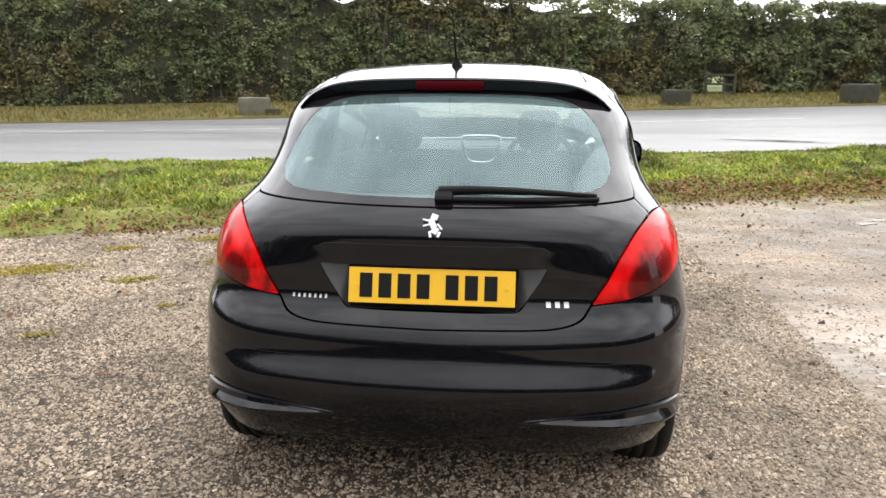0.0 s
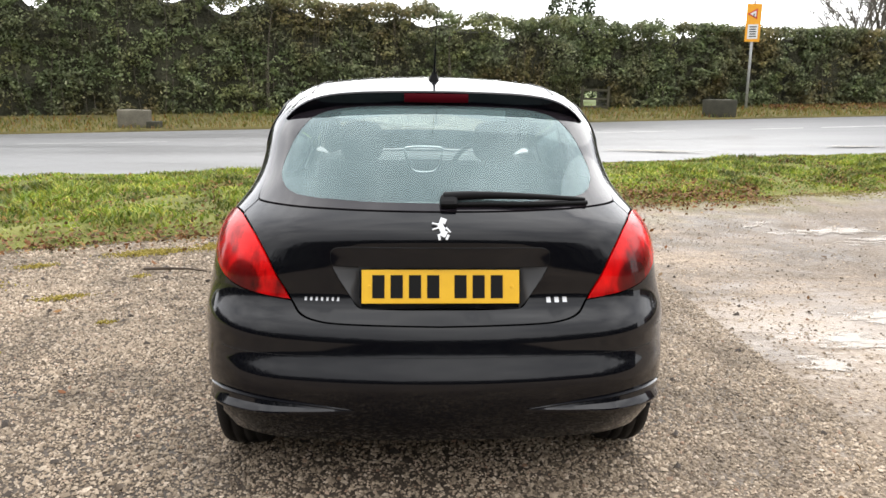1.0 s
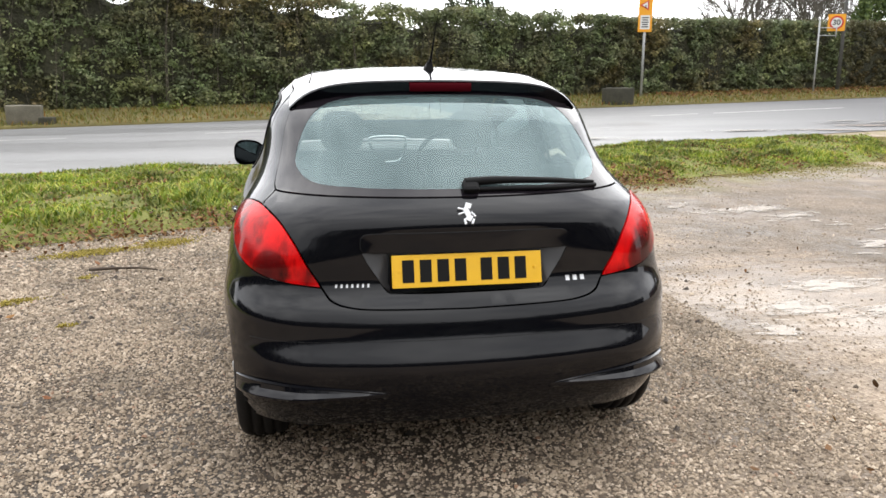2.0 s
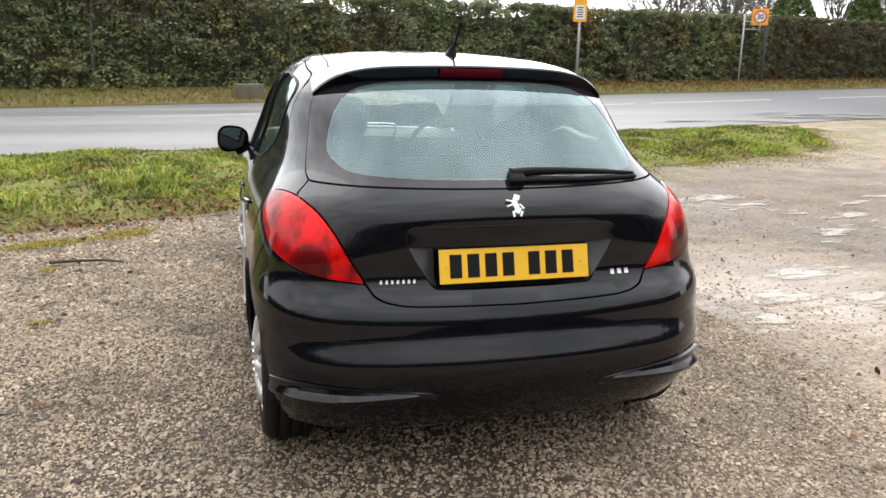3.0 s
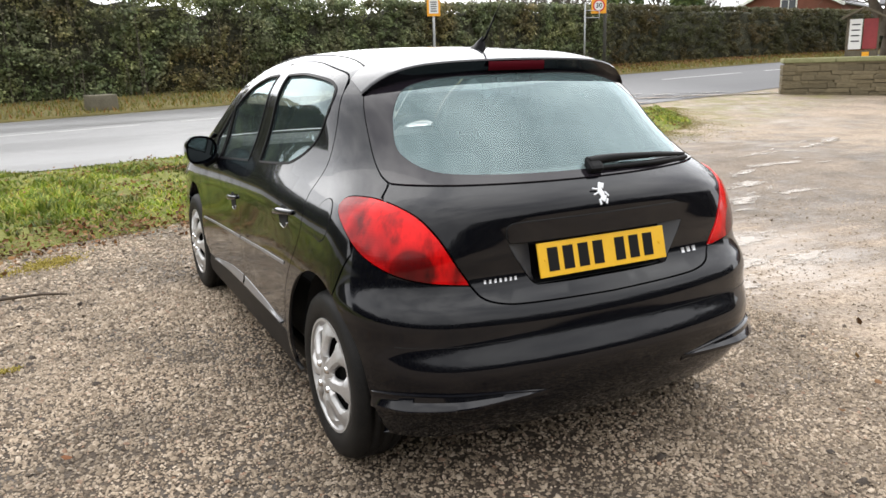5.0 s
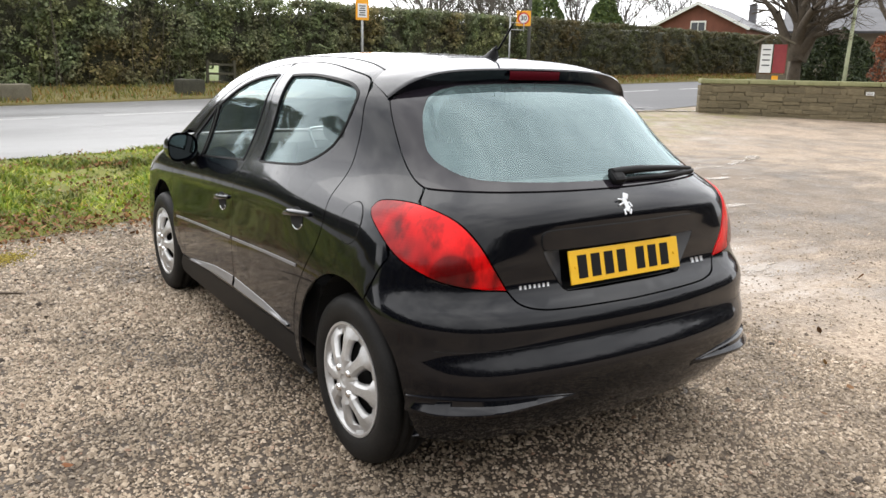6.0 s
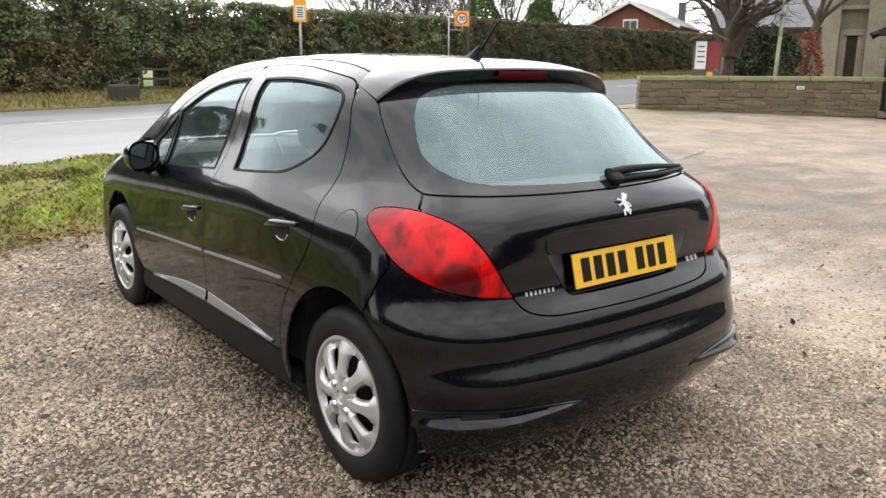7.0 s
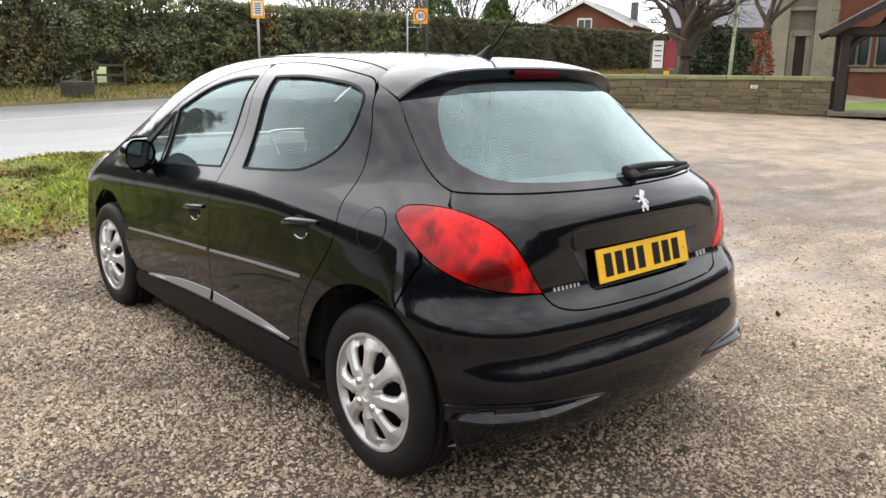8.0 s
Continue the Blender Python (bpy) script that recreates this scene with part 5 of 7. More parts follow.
size = np.clip(R.lognormal(math.log(0.0115), 0.30, len(xy)), 0.006, 0.034) * np.where(xy[:, 0] > 1.6, 1.05, 1 + 0.45 * ease((xy[:, 1] - 0.8) / 1.8))
stuff("gravel", *chips(xy, size), stone_mat, "loose angular tan gravel chips", "gravel")
xy = np.stack([R.uniform(-4, 2.2, 130), R.uniform(-1.8, 4.5, 130)], 1)
xy = xy[xy[:, 1] < 4.6 + 0.40 * xy[:, 0]]
dark_stone = mottled("dark_clods", (0.027, 0.020, 0.015), (0.068, 0.053, 0.042), 30.0, 0.9, 0.5, 0.004)
stuff("clods", *chips(xy, R.uniform(0.018, 0.05, len(xy)), 0.5), dark_stone, "dark clods and bark bits on the gravel", "clods")


def pool(x, y, a, b, turn, seed, mat=water, name="puddle", label="", up=0.016):
    """A shallow puddle, or a smear of mud, with a ragged shore."""
    r = random.Random(seed)
    ph = [r.uniform(0, 6.28) for _ in range(4)]
    n, verts = 40, []
    for k in range(n):
        w = 2 * math.pi * k / n
        f = 1 + 0.22 * math.sin(2 * w + ph[0]) + 0.18 * math.sin(3 * w + ph[1]) + 0.14 * math.sin(5 * w + ph[2]) + 0.10 * math.sin(9 * w + ph[3])
        verts.append((f * math.cos(w), f * math.sin(w), 0))
    ob = mesh_object(name, verts + [(0, 0, 0)], [(k, (k + 1) % n, n) for k in range(n)], mat)
    on_road = max(0.0, math.sin(math.pi * (y - road_near(x)) / (road_far(x) - road_near(x)))) if y > road_near(x) else -0.2
    ob.location, ob.rotation_euler, ob.scale = (x, y, float(ground_z(x, y)) + up + 0.05 * on_road), (0, 0, turn), (a, b, 1)
    return tagged(ob, label or "shallow rain puddle on the sandy gravel", name.replace("_", " "), name.replace("_", " ") + "s")


rng = random.Random(21)
spots = [(4.1, 4.35, 0.80, 0.26), (4.35, 3.98, 0.80, 0.22), (4.32, 2.76, 0.55, 0.15), (5.03, 3.36, 0.50, 0.15), (5.13, 2.80, 0.48, 0.10), (6.47, 4.17, 0.75, 0.13), (6.85, 4.87, 0.55, 0.12), (8.36, 5.13, 0.65, 0.12), (9.05, 5.39, 0.65, 0.16), (5.6, 3.9, 0.45, 0.10), (3.05, 1.62, 0.60, 0.28), (2.50, 1.16, 0.50, 0.24), (2.98, 1.00, 0.45, 0.20), (2.12, 0.80, 0.35, 0.15)]
for x, y, a, b in spots[:10]:
    for _ in range(2):
        spots.append((x + rng.uniform(-1.3, 1.3) * a, y + rng.uniform(-2.6, 2.6) * b, a * rng.uniform(0.15, 0.35), b * rng.uniform(0.2, 0.4)))
for i, (x, y, a, b) in enumerate(spots):
    pool(x, y, a, b, 0.25 + 0.3 * math.sin(i), 40 + i)
# the broken edge where cars leave the road
for i, (x, y, a, b) in enumerate(((12.0, 12.55, 1.5, 0.45), (13.6, 12.4, 1.6, 0.50), (15.0, 12.2, 1.4, 0.50), (10.6, 11.9, 1.2, 0.30))):
    pool(x, y, a, b, -0.2, 100 + i, spilt_sand, "grit_patch", "pale grit washed over the road edge", 0.024)
for i, (x, y, a, b) in enumerate(((11.5, 13.0, 0.9, 0.14), (12.6, 12.75, 1.0, 0.12), (13.9, 12.9, 1.1, 0.14), (12.9, 12.1, 0.8, 0.10), (14.7, 12.35, 0.9, 0.12))):
    pool(x, y, a, b, -0.15, 120 + i, wet_mud, "mud_patch", "dark wet mud in the broken road edge", 0.030)
for i, (x, y, a, b) in enumerate(((11.9, 13.35, 0.9, 0.13), (12.6, 12.97, 0.9, 0.15), (13.2, 12.45, 0.9, 0.13), (14.3, 12.75, 1.0, 0.15), (15.2, 11.95, 0.8, 0.15), (4.5, 11.2, 1.7, 0.22), (8.7, 11.95, 1.5, 0.18))):
    pool(x, y, a, b, 0.05 + 0.2 * math.sin(i), 140 + i, water, "puddle", "rain puddle along the road edge", 0.036)


# ---- grass and leaves ----
def blades(xy, base, tall, wide, lean=0.5):
    n = len(xy)
    a, l = R.uniform(0, 2 * math.pi, n), R.uniform(0, 2 * math.pi, n)
    side = np.stack([np.cos(a), np.sin(a), 0 * a], 1) * (wide / 2)[:, None]
    foot = np.stack([xy[:, 0], xy[:, 1], base], 1)
    away = np.stack([np.cos(l), np.sin(l), 0 * l], 1) * (tall * R.uniform(0.1, lean, n))[:, None]
    mid = foot + away * 0.35 + np.stack([0 * a, 0 * a, tall * 0.6], 1)
    tip = foot + away + np.stack([0 * a, 0 * a, tall * R.uniform(0.75, 1.0, n)], 1)
    verts = np.stack([foot - side, foot + side, mid + side * 0.8, mid - side * 0.8, tip + side * 0.12, tip - side * 0.12], 1).reshape(-1, 3)
    i = 6 * np.arange(n)
    faces = np.concatenate([np.stack([i, i + 1, i + 2, i + 3], 1), np.stack([i + 3, i + 2, i + 4, i + 5], 1)])
    return verts, faces


def leafy(name, stops, rough=0.6, through=0.25, clumps=0.0):
    m = material(name, stops[0][1], rough)
    isle = m.node_tree.nodes.new("ShaderNodeNewGeometry").outputs["Random Per Island"]
    tone = ramp(m, isle, stops)
    if clumps:
        tone = blend(m, 1.0, tone, ramp(m, noise_at(m, coords(m), clumps, 4.0), [(0.36, (0.48, 0.44, 0.42)), (0.48, (1.0, 0.98, 0.88)), (0.60, (1.55, 1.50, 1.12))]), "MULTIPLY")
    join(m, tone, shader(m).inputs["Base Color"])
    if through:
        glow = m.node_tree.nodes.new("ShaderNodeBsdfTranslucent")
        mix = m.node_tree.nodes.new("ShaderNodeMixShader")
        mix.inputs[0].default_value = through
        join(m, tone, glow.inputs[0])
        join(m, shader(m).outputs[0], mix.inputs[1])
        join(m, glow.outputs[0], mix.inputs[2])
        join(m, mix.outputs[0], m.node_tree.nodes["Material Output"].inputs[0])
    return m


grass_mat = leafy("green_grass_blades", [(0.0, (0.070, 0.118, 0.012)), (0.35, (0.132, 0.192, 0.022)), (0.7, (0.225, 0.272, 0.042)), (0.92, (0.345, 0.330, 0.080)), (1.0, (0.213, 0.129, 0.046))], 0.6, 0.25, 2.0)
dry_mat = leafy("yellowed_verge_blades", [(0.0, (0.076, 0.099, 0.011)), (0.5, (0.160, 0.152, 0.023)), (0.8, (0.243, 0.175, 0.038)), (1.0, (0.213, 0.076, 0.019))])
n = 112000
xy = np.stack([R.uniform(-7.5, 11.2, n), R.uniform(0, 1, n)], 1)
lo = np.array([verge_low(x) for x in xy[:, 0]])
hi = np.array([max(verge_high(x), verge_low(x) + 0.1) for x in xy[:, 0]])
xy[:, 1] = lo - 0.1 + (hi - lo + 0.1) * xy[:, 1]
patch = np.array([noise.noise(Vector((x * 0.9, y * 0.9, 7))) for x, y in xy])
ok = R.uniform(size=n) < np.clip(0.80 + 1.1 * patch, 0.30, 1) * np.clip((hi - lo) / 3, 0, 1)
xy, lo, patch = xy[ok], lo[ok], patch[ok]
depth = np.clip((xy[:, 1] - lo) / 0.5, 0.5, 1)
stuff("grass", *blades(xy, ground_z(xy[:, 0], xy[:, 1]) + np.array([verge_lift(x, y) for x, y in xy]) - 0.008, depth * (0.038 + 0.085 * np.clip(patch + 0.25, 0, 1)) * R.uniform(0.5, 1.3, len(xy)), R.uniform(0.011, 0.030, len(xy)), 1.3), grass_mat, "tufted green and yellow verge grass", "grass")
n = 18000
xs = R.uniform(-22, 40, n)
out = R.uniform(0, 1, n) ** 1.2 * 3.4
ys = 18.05 + 0.20 * xs + out
stuff("verge_grass", *blades(np.stack([xs, ys], 1), ground_z(xs, ys) + 0.05 + 0.045 * out, R.uniform(0.05, 0.17, n), R.uniform(0.012, 0.035, n), 0.9), dry_mat, "yellow-brown grass along the far verge", "grass")


def leaves(xy, z, size, tilt):
    n = len(xy)
    flat = np.array([[-1, 0, 0.12], [-0.25, -0.55, 0], [0.55, -0.42, 0.1], [1, 0, 0.2], [0.5, 0.45, 0], [-0.3, 0.5, 0.1]])
    turn = spun(n, tilt)
    verts = np.einsum("nij,kj->nki", turn, flat) * (size / 2)[:, None, None] + np.stack([xy[:, 0], xy[:, 1], z], 1)[:, None]
    i = 6 * np.arange(n)[:, None]
    return verts.reshape(-1, 3), np.concatenate([i + [0, 1, 2, 3], i + [0, 3, 4, 5]])


litter = leafy("fallen_leaves", [(0.0, (0.07, 0.036, 0.014)), (0.35, (0.16, 0.075, 0.024)), (0.6, (0.19, 0.072, 0.028)), (0.8, (0.28, 0.16, 0.05)), (1.0, (0.13, 0.085, 0.05))], 0.85, 0.1)
n = 3400
xs = np.concatenate([R.uniform(-7, 10, n), R.uniform(1.4, 4.4, 2600), R.uniform(-3.6, -0.4, 1100)])
xs[:2400] += 0.35 * np.sin(xs[:2400] * 7.0)
t = np.concatenate([R.uniform(0, 1, n) ** 1.5 * 4.2, R.normal(0.30, 0.32, 2600), R.normal(0.12, 0.2, 1100)])
drift = np.random.default_rng(77)
heap = np.stack([drift.uniform(-6.5, 9.5, 60), drift.uniform(0.3, 3.6, 60)], 1)[drift.integers(0, 60, 2600)] + drift.normal(0, 1, (2600, 2)) * np.array([0.16, 0.12])
xs, t = np.concatenate([xs, heap[:, 0]]), np.concatenate([t, np.maximum(heap[:, 1], 0.05)])
span = np.array([max(verge_high(x) - verge_low(x), 0.15) for x in xs])
ok = t < span - 0.05
xs, t = xs[ok], t[ok]
ys = np.array([verge_low(x) for x in xs]) + t
stuff("leaf_litter", *leaves(np.stack([xs, ys], 1), ground_z(xs, ys) + np.array([verge_lift(x, y) for x, y in zip(xs, ys)]) + R.uniform(0.015, 0.045, len(xs)), R.uniform(0.022, 0.06, len(xs)), 0.3), litter, "brown and red fallen leaves on the verge", "leaves")
xs, ys = R.uniform(-5, 4, 90), R.uniform(-1.5, 4.5, 90)
ok = ys < 4.7 + 0.4 * xs
xs, ys = xs[ok], ys[ok]
stuff("scattered_leaves", *leaves(np.stack([xs, ys], 1), ground_z(xs, ys) + 0.022, R.uniform(0.03, 0.07, len(xs)), 0.2), litter, "a few wet leaves scattered on the gravel", "leaves")
moss_mat = leafy("yellow_green_moss", [(0.0, (0.20, 0.165, 0.03)), (0.6, (0.35, 0.285, 0.05)), (1.0, (0.42, 0.33, 0.09))], 0.8, 0.2)
for x, y, a, b, count in ((-3.2, 2.2, 0.26, 0.14, 1500), (-2.35, 2.05, 0.13, 0.06, 420), (-1.88, 1.52, 0.05, 0.03, 90), (-2.32, 0.93, 0.07, 0.03, 140), (-1.66, 3.62, 0.20, 0.14, 1100), (-2.2, 3.36, 0.26, 0.10, 1500), (-2.9, 2.9, 0.12, 0.08, 300), (-2.05, 2.6, 0.06, 0.04, 90)):
    xy = np.stack([x + a * R.normal(0, 0.55, count), y + b * R.normal(0, 0.55, count)], 1)
    xy[:, 1] += 0.35 * (xy[:, 0] - x)
    ob = stuff("moss_patch", *blades(xy, ground_z(xy[:, 0], xy[:, 1]) + 0.010, R.uniform(0.006, 0.016, count), R.uniform(0.006, 0.016, count), 1.6), moss_mat, "small patch of yellow moss in the gravel", "moss")
thin_mat = leafy("thin_yellowed_grass", [(0.0, (0.16, 0.150, 0.040)), (0.5, (0.25, 0.215, 0.065)), (0.85, (0.32, 0.265, 0.105)), (1.0, (0.22, 0.140, 0.070))], 0.8, 0.3)
n = 26000
xs = np.concatenate([R.uniform(3.5, 11.0, n - 5000), R.uniform(-6.5, 3.5, 5000)])
away = R.exponential(0.30, n) * np.where(xs > 6, 1.2, np.where(xs > 3.5, 0.6, 0.4)) - 0.1
ys = np.array([min(verge_low(x), verge_high(min(x, 9.6)) - 0.3) for x in xs]) - away
thick = np.array([noise.noise(Vector((x * 1.3, y * 1.3, 2))) for x, y in zip(xs, ys)])
ok = (R.uniform(size=n) < 0.6 + 1.2 * thick - 0.25 * away) & (ys > 2.5)
xs, ys = xs[ok], ys[ok]
stuff("thin_grass", *blades(np.stack([xs, ys], 1), ground_z(xs, ys) + 0.001, R.uniform(0.004, 0.012, len(xs)), R.uniform(0.008, 0.022, len(xs)), 2.4), thin_mat, "thin yellowed grass creeping over the gravel", "grass")
drift = np.random.default_rng(78)
xs = drift.uniform(12.0, 46.0, 5200)
out = 3.3 - np.abs(drift.normal(0, 0.9, 5200))
ys = 18.05 + 0.20 * xs + np.clip(out, 0.2, 3.4)
stuff("hedge_litter", *leaves(np.stack([xs, ys], 1), ground_z(xs, ys) + 0.10 + 0.045 * np.clip(out, 0.2, 3.4), drift.uniform(0.07, 0.15, 5200), 0.3), litter, "red-brown leaves drifted under the far hedge", "leaves")
twig_bark = mottled("twig_bark", (0.038, 0.027, 0.019), (0.091, 0.068, 0.049), 20.0, 0.9, 0.4, 0.003)
ob = tube("fallen_twig", [(-2.05, 2.75, 0.035), (-1.9, 2.73, 0.045), (-1.72, 2.74, 0.04), (-1.58, 2.70, 0.03)], [0.012, 0.011, 0.009, 0.005], twig_bark)
tagged(ob, "short brown twig lying on the gravel", "twig")


# ---- hedges ----
def hedge_front(x):
    return 21.5 + 0.17 * x


# the shade deep in the hedge is put into this dark colour
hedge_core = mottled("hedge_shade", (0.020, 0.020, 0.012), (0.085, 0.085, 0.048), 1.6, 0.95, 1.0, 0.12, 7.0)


def hedge_leaf(name, stops, patches, sprays=1.0):
    """Leaves that differ one by one, by the spray and by the stretch of hedge."""
    m = leafy(name, stops, 0.55, 0.2)
    tone = shader(m).inputs["Base Color"].links[0].from_socket
    at = coords(m)
    spray = ramp(m, noise_at(m, at, 2.6, 3.0), [(0.34, (1 - 0.38 * sprays, 1 - 0.40 * sprays, 1 - 0.44 * sprays)), (0.50, (1.0, 1.0, 0.96)), (0.66, (1 + 0.45 * sprays, 1 + 0.50 * sprays, 1 + 0.30 * sprays))])
    stretch = ramp(m, noise_at(m, at, 0.42, 3.0), patches)
    tone = blend(m, 1.0, blend(m, 1.0, tone, spray, "MULTIPLY"), stretch, "MULTIPLY")
    join(m, tone, shader(m).inputs["Base Color"])
    for n in m.node_tree.nodes:
        if n.type == "BSDF_TRANSLUCENT":
            join(m, tone, n.inputs[0])
    shader(m).inputs["Specular IOR Level"].default_value = 0.35
    return m


wild_leaf = hedge_leaf("dark_hedgerow_leaves", [(0.0, (0.082, 0.090, 0.048)), (0.5, (0.128, 0.138, 0.072)), (0.88, (0.185, 0.192, 0.105)), (1.0, (0.32, 0.31, 0.21))], [(0.36, (1.10, 0.88, 0.70)), (0.46, (0.92, 0.92, 0.86)), (0.56, (0.85, 1.0, 0.86)), (0.66, (1.22, 1.24, 1.0))])
clipped_leaf = hedge_leaf("olive_clipped_hedge_leaves", [(0.0, (0.062, 0.060, 0.026)), (0.5, (0.078, 0.074, 0.032)), (0.88, (0.096, 0.088, 0.039)), (1.0, (0.120, 0.100, 0.052))], [(0.36, (1.18, 0.96, 0.80)), (0.50, (1.0, 1.0, 0.95)), (0.64, (0.86, 1.0, 0.90))], 0.4)
stem_bark = mottled("grey_hedge_stems", (0.075, 0.062, 0.046), (0.170, 0.148, 0.115), 6.0, 0.9, 0.4, 0.004)


def faced_leaves(p, way, size, droop=0.45):
    """Leaves at p that look along way, more or less."""
    n = len(p)
    w = way + R.normal(0, droop, (n, 3))
    w /= np.linalg.norm(w, axis=1, keepdims=True) + 1e-9
    u = np.cross(w, R.normal(0, 1, (n, 3)))
    u /= np.linalg.norm(u, axis=1, keepdims=True) + 1e-9
    v = np.cross(w, u)
    flat = np.array([[-1, 0, 0.10], [-0.25, -0.55, 0], [0.55, -0.42, 0.08], [1, 0, 0.15], [0.5, 0.45, 0], [-0.3, 0.5, 0.08]])
    verts = p[:, None] + (flat[None, :, :1] * u[:, None] + flat[None, :, 1:2] * v[:, None] + flat[None, :, 2:] * w[:, None]) * (size / 2)[:, None, None]
    i = 6 * np.arange(n)[:, None]
    return verts.reshape(-1, 3), np.concatenate([i + [0, 1, 2, 3], i + [0, 3, 4, 5]])


def hedge(x0, x1, top, leaf, sprays, ragged, label, hole=None, leafsize=(0.05, 0.12), each=42, puff=(0.13, 0.30), stems=0.0):
    g = empty("hedge", label, "hedge", (x0, hedge_front(x0), float(ground_z(x0, hedge_front(x0)))))
    place = g.location.copy()
    length = x1 - x0
    verts, faces, m = [], [], 8
    runs = [(x0, hole[0], 0.02), (hole[0] - 0.05, hole[1] + 0.05, hole[2] / 3.0), (hole[1], x1, 0.02)] if hole else [(x0, x1, 0.02)]
    for xa, xb, low in runs:
        nx, start = max(4, int((xb - xa) / 0.2)), len(verts)
        for i in range(nx + 1):
            x = xa + (xb - xa) * i / nx
            f = hedge_front(x)
            z0 = float(ground_z(x, f))
            thin = max(0.0, noise.noise(Vector((x * 0.8, 3, 6)))) * 0.9 * ragged
            t = top(x) - 0.20 - ragged * 0.25 - thin
            for d, h in [(0.50, low), (0.44, 0.35), (0.46, 0.7), (0.62, 0.96), (0.95, 1.0), (1.3, 0.97), (1.6, 0.7), (1.65, low)]:
                j = 0.22 * noise.noise(Vector((x * 1.3, d * 2, h * 4)))
                h = max(h, low)
                verts.append((x - place.x, f + d + j - place.y, z0 + (t - z0) * h + 0.3 * ragged * noise.noise(Vector((x * 0.9, h * 3, 1))) * (h - low) - place.z))
        for i in range(nx):
            for k in range(m):
                faces.append((start + i * m + k, start + (i + 1) * m + k, start + (i + 1) * m + (k + 1) % m, start + i * m + (k + 1) % m))
        faces += [tuple(start + k for k in range(m)), tuple(start + nx * m + k for k in range(m - 1, -1, -1))]
    mesh_object("shaded_core", verts, faces, hedge_core, g, "solid core with the inner shade put into its dark colour")
    # sprays of leaves: each a loose lobe that looks outward
    n = int(length * 3.6 * sprays)
    x = R.uniform(x0 + 0.05, x1 - 0.05, n)
    f, tz = hedge_front(x), np.array([top(v) for v in x])
    z0 = ground_z(x, f)
    crest = R.uniform(size=n) < 0.26
    h = np.where(crest, 1.0, R.uniform(0.03, 1.0, n) ** 0.9)
    lobe = np.array([noise.noise(Vector((a * 0.9, b * 3.2, 5))) for a, b in zip(x, h)])
    rad = R.uniform(*puff, n) * (1 + 0.5 * np.clip(lobe, -0.5, 1))
    d = np.where(crest, R.uniform(0.15, 1.6, n), np.minimum(0.36 - 0.55 * lobe * (0.35 + ragged), 0.42) + R.normal(0, 0.05, n))
    z = z0 + (tz - z0) * h - rad * 0.8 + np.where(crest, 0.30 * ragged * lobe - R.uniform(0, 0.25, n) * ragged, 0)
    ok = np.ones(n, bool)
    if hole:
        ok &= ~((x > hole[0] - 0.05) & (x < hole[1] + 0.05) & (z - rad < z0 + hole[2]))
    if ragged > 0.3:
        gap = np.array([noise.noise(Vector((a * 1.7, b * 5, 9))) for a, b in zip(x, h)])
        ok &= ~((gap > 0.36) & (h > 0.5) & (R.uniform(size=n) < ragged))
    centre, rad, n = np.stack([x, f + d, z], 1)[ok], rad[ok], int(ok.sum())
    way = R.normal(0, 1, (n, each, 3)) + np.array([0, -0.75, 0.55])
    way /= np.linalg.norm(way, axis=2, keepdims=True)
    p = centre[:, None] + way * np.array([1.25, 0.85, 0.9]) * (rad[:, None] * R.uniform(0.55, 1.08, (n, each)))[:, :, None]
    p, way = p.reshape(-1, 3), way.reshape(-1, 3)
    v, q = faced_leaves(p, way, R.uniform(*leafsize, len(p)))
    stuff("foliage", v - np.array(place), q, leaf, "small dense leaves in loose sprays", "", g)
    if stems:
        verts, faces = [], []
        for _ in range(int(length * stems)):
            sx = R.uniform(x0 + 0.1, x1 - 0.1)
            sf, tall = hedge_front(sx), top(sx) + R.uniform(-0.5, 0.35) + 0.3 * (ragged > 0.5)
            if hole and hole[0] - 0.2 < sx < hole[1] + 0.2:
                continue
            foot = float(ground_z(sx, sf))
            lean_x, d0, thick = R.normal(0, 0.35), R.uniform(0.10, 0.42), R.uniform(0.005, 0.014)
            start = len(verts)
            for k in range(6):
                u = k / 5
                c = (sx + lean_x * u + 0.06 * math.sin(5 * u + sx), sf + d0 + 0.10 * math.sin(4 * u + 2 * sx), foot + (tall - foot) * u)
                for e in range(3):
                    w = 2.1 * e
                    verts.append((c[0] + thick * (1 - 0.7 * u) * math.cos(w), c[1] + thick * (1 - 0.7 * u) * math.sin(w), c[2]))
            faces += [(start + 3 * k + e, start + 3 * k + (e + 1) % 3, start + 3 * k + 3 + (e + 1) % 3, start + 3 * k + 3 + e) for k in range(5) for e in range(3)]
        stuff("stem_work", np.array(verts) - np.array(place), faces, stem_bark, "bare grey hedge stems", "", g)
    return g


wave = lambda x, s, a: a * noise.noise(Vector((x * 0.35, s, 0.5)))
hedge(-26.0, 8.9, lambda x: 3.68 + 0.30 * min(1.0, max(0.0, (4.0 - x) / 7.0)) + 0.45 * min(1.0, max(0.0, (-3.0 - x) / 3.0)) + wave(x, 2.0, 0.30), wild_leaf, 34.0, 1.0, "tall mixed hedgerow with dark ivy leaves and gaps", (5.62, 6.50, 0.95), (0.05, 0.13), 34, (0.12, 0.32), 4.0)
hedge(8.95, 12.98, lambda x: 3.58 + wave(x, 3.0, 0.06), wild_leaf, 30.0, 0.45, "clipped dark green hedge beside the road sign", None, (0.06, 0.14), 32, (0.12, 0.27), 1.2)
